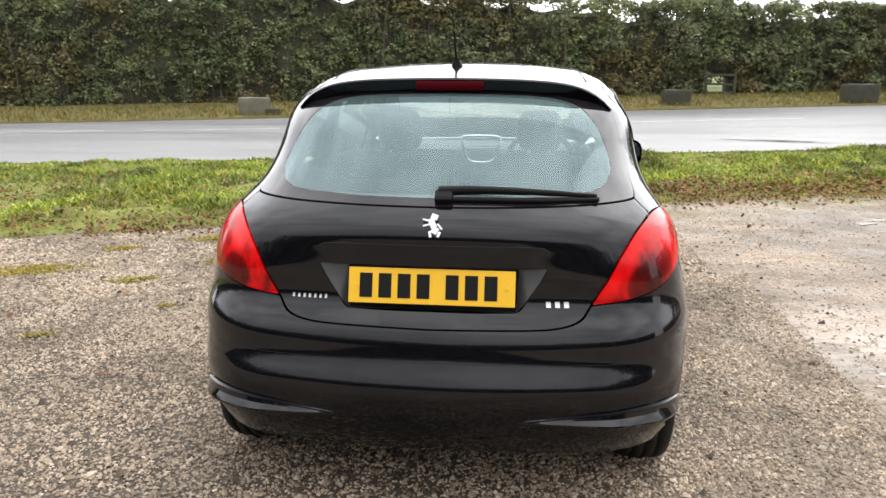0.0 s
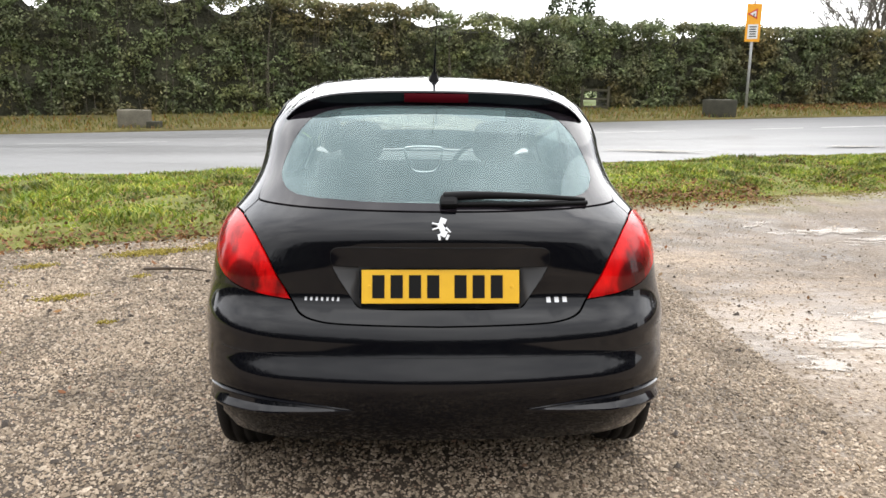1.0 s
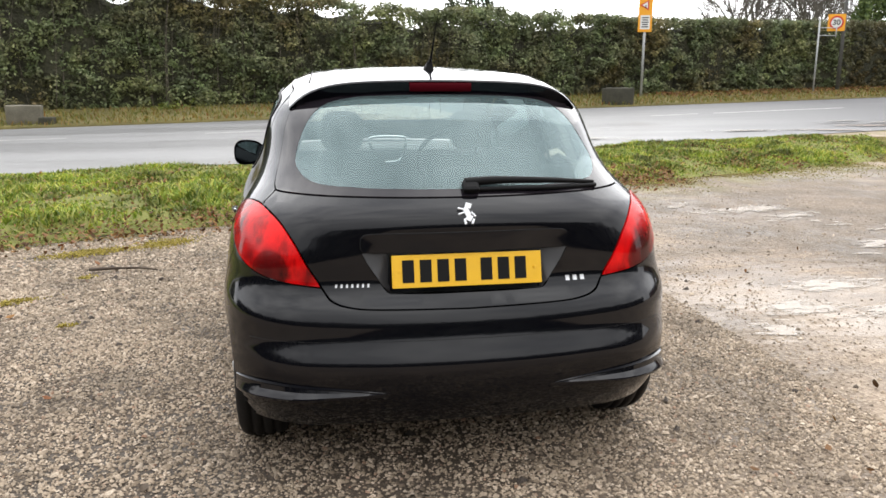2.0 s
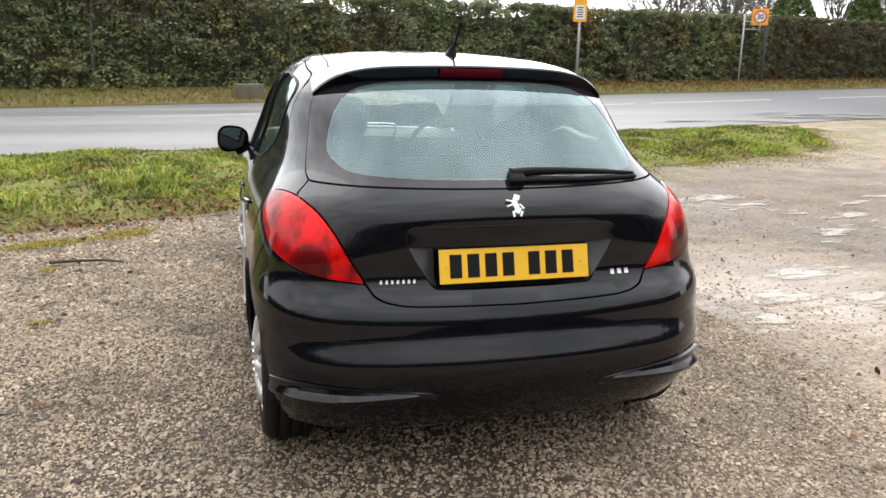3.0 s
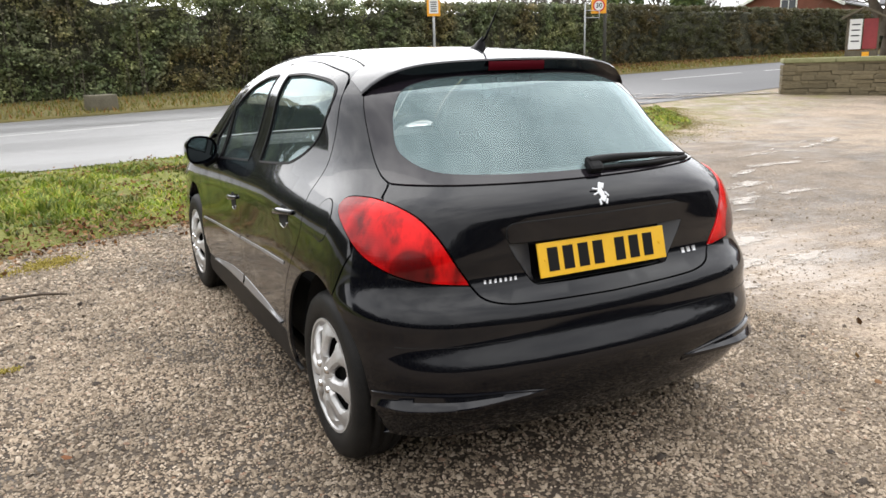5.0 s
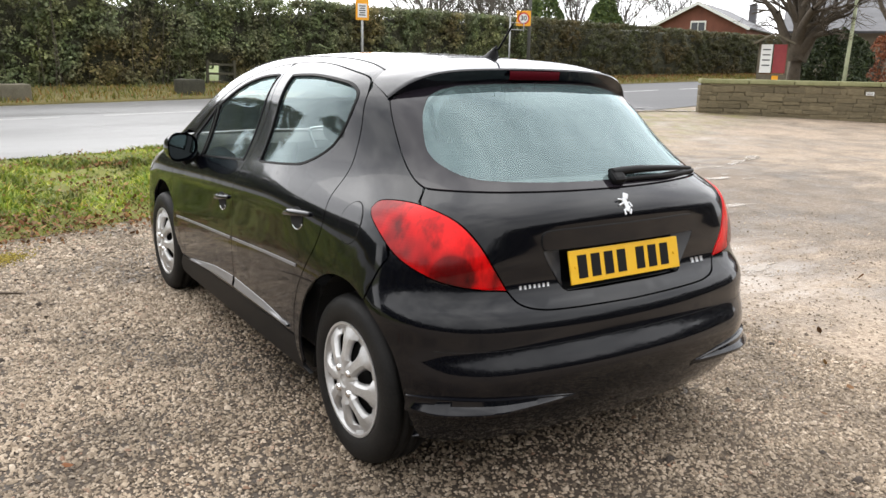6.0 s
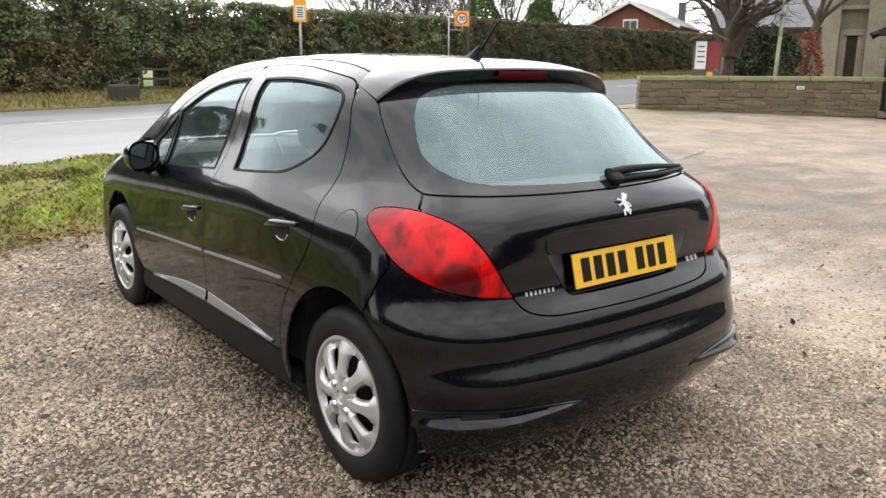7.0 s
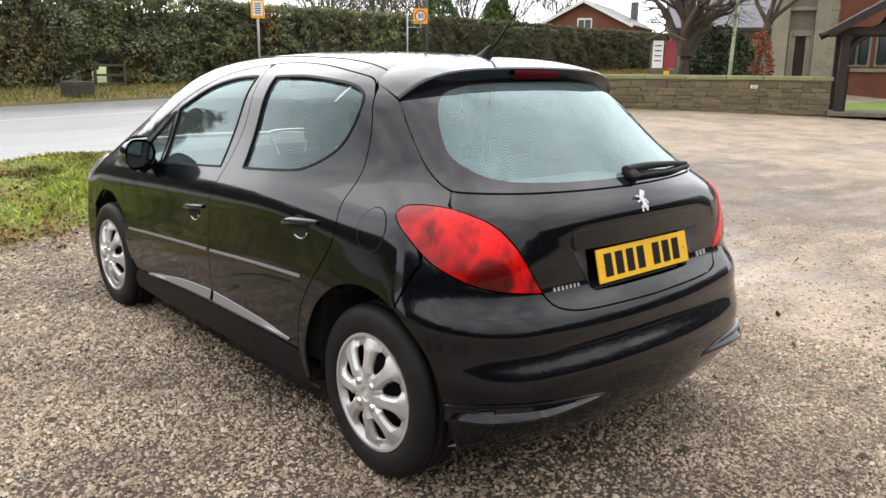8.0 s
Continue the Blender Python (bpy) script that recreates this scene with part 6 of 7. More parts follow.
hedge(13.14, 20.6, lambda x: 3.60 + wave(x, 4.0, 0.06), wild_leaf, 28.0, 0.35, "clipped dark green hedge with pale new leaves", None, (0.06, 0.14), 32, (0.12, 0.27), 0.8)
hedge(20.65, 56.0, lambda x: 3.66 + 0.008 * (x - 20) + wave(x, 5.0, 0.04), clipped_leaf, 14.5, 0.05, "long flat-topped olive hedge", None, (0.06, 0.13), 36, (0.12, 0.22))


# ---- things along the verge ----
weathered = mottled("weathered_timber", (0.068, 0.057, 0.038), (0.152, 0.129, 0.091), 6.0, 0.9, 0.5, 0.004, 10.0)
black_timber = mottled("dark_oak", (0.012, 0.008, 0.006), (0.034, 0.024, 0.019), 5.0, 0.85, 0.5, 0.006, 9.0)
concrete = mottled("pale_stone_block", (0.084, 0.076, 0.057), (0.182, 0.167, 0.125), 4.0, 0.92, 0.6, 0.008, 10.0)
tan_stone = mottled("tan_stone_block", (0.075, 0.066, 0.045), (0.165, 0.148, 0.105), 4.0, 0.92, 0.6, 0.008, 10.0)
mossy = mottled("mossy_stone_block", (0.024, 0.024, 0.016), (0.065, 0.061, 0.042), 4.0, 0.95, 0.7, 0.01, 10.0)
steel = mottled("galvanised_steel", (0.33, 0.34, 0.34), (0.47, 0.48, 0.48), 12.0, 0.55, 0.1, 0.001, metal=0.2)
dark_steel = mottled("dull_grey_post", (0.068, 0.068, 0.065), (0.122, 0.122, 0.114), 12.0, 0.6, 0.1, 0.001)
sign_yellow = mottled("orange_yellow_sign_board", (0.78, 0.33, 0.012), (0.86, 0.40, 0.02), 3.0, 0.45, 0.02, 0.001)
sign_white = material("sign_white", (0.72, 0.72, 0.70), 0.45)
sign_red = material("sign_red", (0.55, 0.03, 0.02), 0.45)
sign_black = material("sign_black", (0.02, 0.02, 0.02), 0.5)


def land(x, y):
    return float(ground_z(x, y))


for x, y, size, mat, turn, label in ((-6.95, 17.35, (0.77, 0.45, 0.52), concrete, 8, "pale square-cut stone block on the verge"), (-0.12, 18.85, (0.68, 0.50, 0.46), tan_stone, 14, "tan mossy stone block on the verge"), (4.25, 19.75, (0.66, 0.52, 0.50), mossy, 12, "dark mossy stone block on the verge"), (9.30, 20.35, (0.84, 0.55, 0.58), mossy, 9, "dark weathered stone block by the sign")):
    bm = bmesh.new()
    box(bm, pose(0, 0, size[2] / 2 - 0.04, 0, 0, 0), size, 0.035)
    bmesh.ops.subdivide_edges(bm, edges=bm.edges[:], cuts=2, use_grid_fill=True)
    for v in bm.verts:
        v.co += 0.018 * noise.noise_vector(v.co * 5 + Vector((x, y, 0)))
    ob = part("stone_block", bm, mat, None, "", True)
    ob.location, ob.rotation_euler = (x, y, land(x, y) + 0.03), (0, 0, radians(turn))
    tagged(ob, label, "stone block", "stone blocks on the verge")
bm = bmesh.new()
box(bm, pose(0, 0, 0.09), (0.32, 0.35, 0.22), 0.03)
ob = part("stone_lump", bm, mossy)
ob.location = (-6.42, 17.22, land(-6.42, 17.22) + 0.03)
tagged(ob, "small dark stone beside the pale block", "stone")

gate_wood = mottled("dark_mossy_gate_timber", (0.034, 0.032, 0.020), (0.084, 0.076, 0.049), 6.0, 0.9, 0.5, 0.004, 10.0)
gate = empty("field_gate", "weathered timber field gate in the hedge", "gate", (6.05, 22.55, land(6.05, 22.55)))
for z in (0.26, 0.52, 0.80):
    block("rail", (0, 0, z), (0.86, 0.035, 0.07), gate_wood, gate, 0.006)
for x in (-0.43, 0.43):
    block("gate_post", (x, 0.02, 0.46), (0.08, 0.09, 0.95), gate_wood, gate, 0.012)


warn = empty("warning_sign", "orange-backed warning sign on a grey pole", "road sign", (11.24, 22.95, land(11.24, 22.95)))
warn.rotation_euler = (0, 0, radians(-20))
tube("pole", [(0, 0, -0.1), (0, 0, 3.62)], 0.045, steel, warn, 12)
block("sign_board", (0, -0.055, 2.92), (0.46, 0.012, 1.20), sign_yellow, warn, 0.004, 0, "orange-yellow backing board")
bm = bmesh.new()
for r, y, z in ((0.20, -0.064, 3.20),):
    bmesh.ops.create_cone(bm, cap_ends=True, segments=3, radius1=r, radius2=r, depth=0.006, matrix=pose(0, y, z, 90, 0, 0) @ pose(0, 0, 0, 0, 0, 90))
part("triangle_rim", bm, sign_red, warn, "red triangle")
bm = bmesh.new()
bmesh.ops.create_cone(bm, cap_ends=True, segments=3, radius1=0.125, radius2=0.125, depth=0.006, matrix=pose(0, -0.069, 3.20, 90, 0, 0) @ pose(0, 0, 0, 0, 0, 90))
part("triangle_face", bm, sign_white, warn, "white triangle")
block("symbol", (0, -0.073, 3.155), (0.035, 0.004, 0.10), sign_black, warn, 0)
block("text_plate", (0, -0.064, 2.64), (0.32, 0.006, 0.46), sign_white, warn, 0.002, 0, "white plate below the triangle")
for k in range(5):
    block("text_bar", (0, -0.069, 2.79 - 0.075 * k), (0.22 - 0.03 * (k % 2), 0.003, 0.036), sign_black, warn, 0)

limit = empty("speed_sign", "round speed limit sign on a tall grey pole", "road sign", (19.80, 24.2, land(19.80, 24.2)))
limit.rotation_euler = (0, 0, radians(-37))
base = land(19.80, 24.2)
tube("pole", [(0, 0, -0.1), (0, 0, 3.4), (0.02, 0, 7.2)], [0.075, 0.068, 0.055], dark_steel, limit, 12)
block("sign_board", (-0.26, -0.085, 3.48 - base), (0.60, 0.012, 0.62), sign_yellow, limit, 0.004, 0, "orange-yellow square board")
for r, mat, y, word in ((0.245, sign_red, -0.064, "red_ring"), (0.185, sign_white, -0.068, "white_disc")):
    bm = bmesh.new()
    bmesh.ops.create_cone(bm, cap_ends=True, segments=32, radius1=r, radius2=r, depth=0.005, matrix=pose(-0.26, y - 0.03, 3.48 - base, 90))
    part(word, bm, mat, limit)
text = bpy.data.curves.new("limit_number", "FONT")
text.body, text.size, text.align_x, text.align_y, text.extrude, text.offset = "30", 0.27, "CENTER", "CENTER", 0.002, 0.006
num = new("limit_number", text)
num.data.materials.append(sign_black)
num.parent = limit
num.location, num.rotation_euler = (-0.26, -0.104, 3.48 - base), (radians(90), 0, 0)
frame_post = empty("sign_frame", "thin pale steel sign frame with two rungs", "sign frame", (18.85, 24.3, land(18.85, 24.3)))
tube("upright", [(0, 0, -0.1), (0, 0, 2.78)], 0.032, steel, frame_post, 10)
for z in (2.22, 2.50):
    tube("rung", [(0, 0, z), (0.68, -0.06, z)], 0.016, steel, frame_post, 8)
tube("short_upright", [(0.68, -0.06, 2.14), (0.68, -0.06, 2.54)], 0.02, steel, frame_post, 8)
shrub = leafy("yellow_green_shrub", [(0.0, (0.046, 0.076, 0.011)), (1.0, (0.213, 0.243, 0.046))], 0.6, 0.25)
n = 260
p = R.normal(0, 1, (n, 3)) * np.array([0.28, 0.16, 0.14])
v, q = leaves(p[:, :2] + np.array([-4.05, 20.3]), np.abs(p[:, 2]) + land(-4.05, 20.3) + 0.08, R.uniform(0.06, 0.14, n), 1.0)
stuff("low_shrub", v, q, shrub, "low yellow-green shrub in the far verge", "shrub")


# ---- the stone wall and the churchyard ----
sandstone = mottled("brown_sandstone", (0.092, 0.074, 0.042), (0.190, 0.156, 0.094), 3.0, 0.9, 0.6, 0.01, 12.0)
varied(sandstone, 0.20, "Random")
coping_mat = mottled("lichen_green_coping", (0.155, 0.160, 0.068), (0.310, 0.305, 0.165), 2.5, 0.9, 0.5, 0.008, 12.0)
varied(coping_mat, 0.12, "Random")
mortar = mottled("dark_mortar", (0.090, 0.076, 0.050), (0.150, 0.126, 0.084), 6.0, 0.95, 0.5, 0.006)
church_stone = mottled("grey_buff_church_stone", (0.167, 0.144, 0.106), (0.304, 0.274, 0.213), 1.2, 0.9, 0.4, 0.01, 12.0)
varied(church_stone, 0.16, "Random")
red_brick = mottled("red_brick", (0.106, 0.034, 0.021), (0.205, 0.074, 0.046), 1.5, 0.85, 0.3, 0.006, 14.0)
slate = mottled("grey_roof_slate", (0.068, 0.068, 0.076), (0.137, 0.137, 0.144), 2.0, 0.6, 0.3, 0.006, 12.0)
tile_dark = mottled("dark_mossy_roof_tiles", (0.019, 0.017, 0.014), (0.046, 0.041, 0.032), 3.0, 0.95, 0.5, 0.01, 9.0)
white_paint = mottled("white_paint", (0.62, 0.61, 0.58), (0.78, 0.77, 0.74), 4.0, 0.5, 0.05, 0.002)
window_dark = material("dark_window_glass", (0.03, 0.035, 0.04), 0.08)
lawn = mottled("churchyard_lawn", (0.076, 0.129, 0.015), (0.152, 0.213, 0.030), 0.8, 0.95, 0.4, 0.02, 14.0)

A, B = Vector((15.65, 11.80, 0)), Vector((20.50, 7.62, 0))
along = (B - A).normalized()
length, wall_turn = (B - A).length, math.degrees(math.atan2(along.y, along.x))
BASE = land(18.0, 9.7) - 0.01
wall = tagged(block("wall_churchyard", (0, 0, 0.42), (length - 0.06, 0.32, 0.96), mortar, None, 0.01), "low brown stone wall with lichened coping", "wall", kind="structure")
wall.matrix_world = Matrix.Translation((A + B) / 2 + Vector((0, 0, BASE))) @ pose(0, 0, 0, 0, 0, wall_turn)
rng = random.Random(8)
shapes = []
for k in range(14):
    bm = bmesh.new()
    box(bm, pose(0, 0, 0), (1, 1, 1))
    bmesh.ops.bevel(bm, geom=bm.edges[:], offset=0.06, segments=1, affect="EDGES")
    for v in bm.verts:
        v.co += Vector((rng.uniform(-0.04, 0.04), rng.uniform(-0.10, 0.10), rng.uniform(-0.05, 0.05)))
    me = bpy.data.meshes.new("stone")
    bm.to_mesh(me)
    bm.free()
    me.materials.append(sandstone)
    shapes.append(me)


def stones(parent, x0, x1, z0, z1, y, deep, turn=0.0, course=(0.07, 0.17), run=(0.14, 0.60)):
    """Rubble courses over a face, each stone an object of its own."""
    z = z0
    while z < z1 - 0.03:
        h = min(rng.uniform(*course), z1 - z)
        x = x0
        while x < x1 - 0.02:
            w = min(rng.uniform(*run), x1 - x)
            if x1 - x - w < 0.1:
                w = x1 - x
            ob = new("stone", rng.choice(shapes))
            ob.parent = parent
            c = Vector((x + w / 2, y + rng.uniform(-0.012, 0.008), z + h / 2 + rng.uniform(-0.012, 0.012)))
            if turn:
                c = pose(0, 0, 0, 0, 0, turn) @ c
            ob.matrix_local = Matrix.Translation(c) @ pose(0, 0, 0, 0, rng.uniform(-2.5, 2.5), turn) @ Matrix.Diagonal((w - 0.006, deep, h - 0.004 + rng.uniform(-0.012, 0.012), 1))
            x += w
        z += h


stones(wall, -length / 2, length / 2, -0.05, 0.87, -0.165, 0.06)
stones(wall, -0.19, 0.19, -0.05, 0.87, -length / 2, 0.07, -90)
x = -length / 2 - 0.05
while x < length / 2:
    w = min(rng.uniform(0.9, 1.5), length / 2 + 0.05 - x)
    block("coping_stone", (x + w / 2, 0, 0.935 + rng.uniform(-0.006, 0.006)), (w - 0.015, 0.46, 0.125), coping_mat, wall, 0.03)
    x += w
plaque = tagged(block("small_plaque", (0, 0, 0), (0.20, 0.015, 0.09), sign_white, None, 0.004), "small white plaque on the stone wall", "plaque")
plaque.matrix_world = wall.matrix_world @ pose(1.05, -0.212, 0.70)
for z in (0.018, -0.018):
    b = block("plaque_bar", (0, -0.009, z), (0.15, 0.003, 0.014), sign_black, plaque, 0)

# lych gate at the end of the wall
lych = empty("lych_gate", "dark oak lych gate with a tiled roof", "gate", (21.05, 7.58, 0.24))
lych.rotation_euler = (0, 0, radians(-60))
block("threshold", (1.5, 0, 0.0), (3.6, 1.8, 0.12), concrete, lych, 0.02)
for x, y in ((0.0, -0.55), (0.0, 0.55), (3.0, -0.55), (3.0, 0.55)):
    block("oak_post", (x, y, 1.10), (0.22, 0.22, 2.10), black_timber, lych, 0.02)
for x in (0.10, 2.90):
    block("side_wall_post", (x, -0.30, 0.60), (0.20, 0.20, 1.15), black_timber, lych, 0.02)
    block("side_rail", (x, 0.0, 1.22), (0.16, 1.2, 0.10), black_timber, lych, 0.01)
for y in (-0.55, 0.55):
    block("tie_beam", (1.5, y, 2.22), (3.7, 0.20, 0.22), black_timber, lych, 0.015)
    block("king_post", (1.5, y, 2.80), (0.16, 0.14, 1.0), black_timber, lych, 0.01)
    for s in (1, -1):
        tube("curved_brace", flow([(1.5 - s * 1.42, y, 1.50), (1.5 - s * 1.30, y, 1.85), (1.5 - s * 0.95, y, 2.12)]), 0.065, black_timber, lych, 6)
        tube("roof_strut", flow([(1.5 - s * 0.85, y, 2.30), (1.5 - s * 0.50, y, 2.45), (1.5 - s * 0.30, y, 2.85)]), 0.055, black_timber, lych, 6)
for s in (1, -1):
    block("roof_slope", (1.5 - s * 0.99, 0, 2.77), (2.30, 1.9, 0.09), tile_dark, lych, 0.02, 0, "dark tiled roof slope", (0, -s * 31))
    for y in (-0.98, 0.98):
        block("barge_board", (1.5 - s * 0.99, y, 2.72), (2.34, 0.05, 0.20), black_timber, lych, 0.01, 0, "", (0, -s * 31))
    for k in range(5):
        block("tile_course", (1.5 - s * (0.20 + 0.40 * k), 0, 2.815 + 0.475 - 0.24 * k), (0.40, 1.93, 0.035), tile_dark, lych, 0.01, 0, "", (0, -s * 33))
lawn_sheet = mesh_object("lawn", [(21.9, 3.5, 0.25), (44, -6, 0.25), (56, 14, 0.30), (26, 16.5, 0.35), (21.3, 9.2, 0.27)], [(0, 1, 2, 3, 4)], lawn)
tagged(lawn_sheet, "bright green churchyard lawn", "lawn", kind="structure")
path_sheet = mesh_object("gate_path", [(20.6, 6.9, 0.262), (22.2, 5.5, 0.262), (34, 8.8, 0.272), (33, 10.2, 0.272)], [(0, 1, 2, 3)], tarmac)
tagged(path_sheet, "grey path through the lych gate", "path", kind="structure")


def building(name, label, category, at, turn):
    b = empty(name, label, category, at)
    b.rotation_euler = (0, 0, radians(turn))
    return b


# church: stone tower wall with buttresses and a doorway
church = building("church", "buff stone church wall with stepped buttresses", "church", (27.22, 12.84, 0.3), -65)
block("wall", (1.16, 1.10, 4.0), (2.22, 1.6, 8.2), church_stone, church, 0.02)
block("buttress", (0.38, 0.16, 3.6), (0.54, 0.62, 7.2), church_stone, church, 0.03)
block("buttress", (1.90, 0.20, 4.0), (0.74, 0.50, 8.0), church_stone, church, 0.03)
block("door", (1.09, 0.29, 1.18), (0.36, 0.06, 2.36), black_timber, church, 0.02, 0, "dark plank door in a deep stone recess")
for x, wide, out in ((0.79, 0.24, 0.22), (0.72, 0.10, 0.10), (1.39, 0.24, 0.22), (1.48, 0.10, 0.10)):
    block("door_jamb", (x, out + 0.08, 1.25), (wide, 0.20, 2.5), church_stone, church, 0.025)
block("door_lintel", (1.09, 0.24, 2.48), (0.84, 0.22, 0.22), church_stone, church, 0.02)
block("string_course", (1.16, 0.22, 3.35), (2.30, 0.30, 0.14), church_stone, church, 0.03)
block("plinth", (1.16, 0.14, 0.16), (2.34, 0.74, 0.32), church_stone, church, 0.03)
for k in range(22):
    deep = 0.26 if k % 2 else 0.16
    block("quoin", (2.27 - deep / 2 + 0.012, 0.16, 0.40 + 0.335 * k), (deep, 0.46, 0.315), church_stone, church, 0.02)

# brick hall seen through the lych gate
hall = building("church_hall", "red brick hall with a row of stone-framed windows", "hall", (32.5, 6.4, 0.3), -76)
block("wall", (0, 0.4, 2.0), (14.0, 0.6, 4.2), red_brick, hall, 0.01)
block("sill_band", (0, 0.07, 1.15), (14.0, 0.12, 0.14), church_stone, hall, 0.01, 0, "pale stone sill band")
for k in range(12):
    x = -6.05 + 1.1 * k
    w = block("window", (x, 0.09, 1.95), (0.95, 0.06, 1.35), church_stone, hall, 0.01, 0, "stone-framed leaded window")
    for d in (-0.22, 0.22):
        block("pane", (x + d, 0.045, 1.93), (0.34, 0.03, 1.12), window_dark, w, 0.06)
roof = block("roof", (0, 2.2, 5.4), (14.6, 5.0, 0.15), slate, hall, 0.02, 0, "grey slate roof", (34, 0))

# brick bungalow over the hedge
house = building("bungalow", "red brick bungalow with a white-edged gable and grey roof", "house", (46.0, 36.9, 1.40), -66)
bm = bmesh.new()
half, eave, apex = 3.45, 3.20, 4.90
pts = [(-half, 0, 0), (half, 0, 0), (half, 0, eave), (0, 0, apex), (-half, 0, eave)]
fr, bk = [bm.verts.new(p) for p in pts], [bm.verts.new((p[0], 9.0, p[2])) for p in pts]
bm.faces.new(fr), bm.faces.new(bk[::-1])
for i in range(5):
    bm.faces.new((fr[i], fr[(i + 1) % 5], bk[(i + 1) % 5], bk[i]))
part("wall", bm, red_brick, house)
pitch = math.degrees(math.atan2(apex - eave, half))
for s in (-1, 1):
    run = math.hypot(half + 0.3, (apex - eave) * (half + 0.3) / half)
    block("roof_slope", (s * (half + 0.3) / 2, 4.4, (eave + apex) / 2 + 0.02), (run, 9.6, 0.10), slate, house, 0.01, 0, "grey tiled roof slope", (0, s * pitch))
    block("barge_board", (s * (half + 0.3) / 2, -0.42, (eave + apex) / 2 - 0.03), (run, 0.05, 0.20), white_paint, house, 0.005, 0, "white painted barge board", (0, s * pitch))
win = block("window", (0.05, -0.02, 3.30), (1.12, 0.08, 0.85), white_paint, house, 0.01, 0, "white window high in the gable")
for d in (-0.25, 0.25):
    block("pane", (0.05 + d, -0.065, 3.30), (0.44, 0.02, 0.60), window_dark, win, 0)
chimney = block("chimney", (1.9, 9.0, 4.60), (0.55, 0.55, 1.8), slate, house, 0.02)
lean = building("grey_roofed_house", "pale grey slate-roofed house behind the trees", "house", (38.6, 19.2, 0.6), -58)
block("wall", (0, 3, 1.6), (9.0, 6.0, 3.2), church_stone, lean, 0.02)
block("roof", (0, 1.0, 4.1), (9.6, 4.4, 0.14), slate, lean, 0.02, 0, "grey slate roof", (32, 0))

# notice board
board = building("notice_board", "timber notice board with a small pitched roof", "notice board", (18.22, 11.47, 0.30), -56)
board.scale = (0.84, 1.0, 0.95)
for x in (-0.42, 0.42):
    block("post", (x, 0.03, 1.05), (0.10, 0.10, 2.1), weathered, board, 0.01)
block("white_panel", (-0.21, -0.03, 1.60), (0.36, 0.03, 0.82), sign_white, board, 0.004, 0, "white paper notices")
block("red_panel", (0.21, -0.03, 1.60), (0.40, 0.03, 0.82), mottled("red_notices", (0.18, 0.02, 0.025), (0.30, 0.04, 0.04), 4.0, 0.6, 0.05, 0.002), board, 0.004, 0, "dark red notices")
for k in range(4):
    block("notice_bar", (-0.21, -0.049, 1.86 - 0.15 * k), (0.24, 0.004, 0.035), sign_black, board, 0)
for s in (-1, 1):
    block("little_roof", (s * 0.30, 0.0, 2.18), (0.72, 0.36, 0.05), weathered, board, 0.006, 0, "", (0, s * 24))
block("lower_board", (0, -0.02, 1.02), (0.86, 0.04, 0.26), weathered, board, 0.006)
block("yellow_notice", (0.12, -0.045, 1.03), (0.20, 0.012, 0.16), sign_yellow, board, 0.003, 0, "small orange notice")

pole_green = mottled("pale_green_pole_paint", (0.26, 0.29, 0.17), (0.44, 0.47, 0.32), 5.0, 0.7, 0.1, 0.001)
pole = tube("leaning_pole", [(19.13, 9.88, 0.2), (19.19, 9.85, 2.2), (19.26, 9.82, 4.8)], [0.06, 0.05, 0.045], pole_green, None, 10)
tagged(pole, "thin pale lichened pole behind the wall", "pole")


# ---- trees ----
bark = mottled("grey_brown_bark", (0.036, 0.028, 0.019), (0.115, 0.092, 0.066), 5.0, 0.95, 0.8, 0.02, 10.0)
far_bark = mottled("pale_winter_twigs", (0.085, 0.075, 0.064), (0.15, 0.132, 0.112), 3.0, 0.95, 0.2, 0.01)


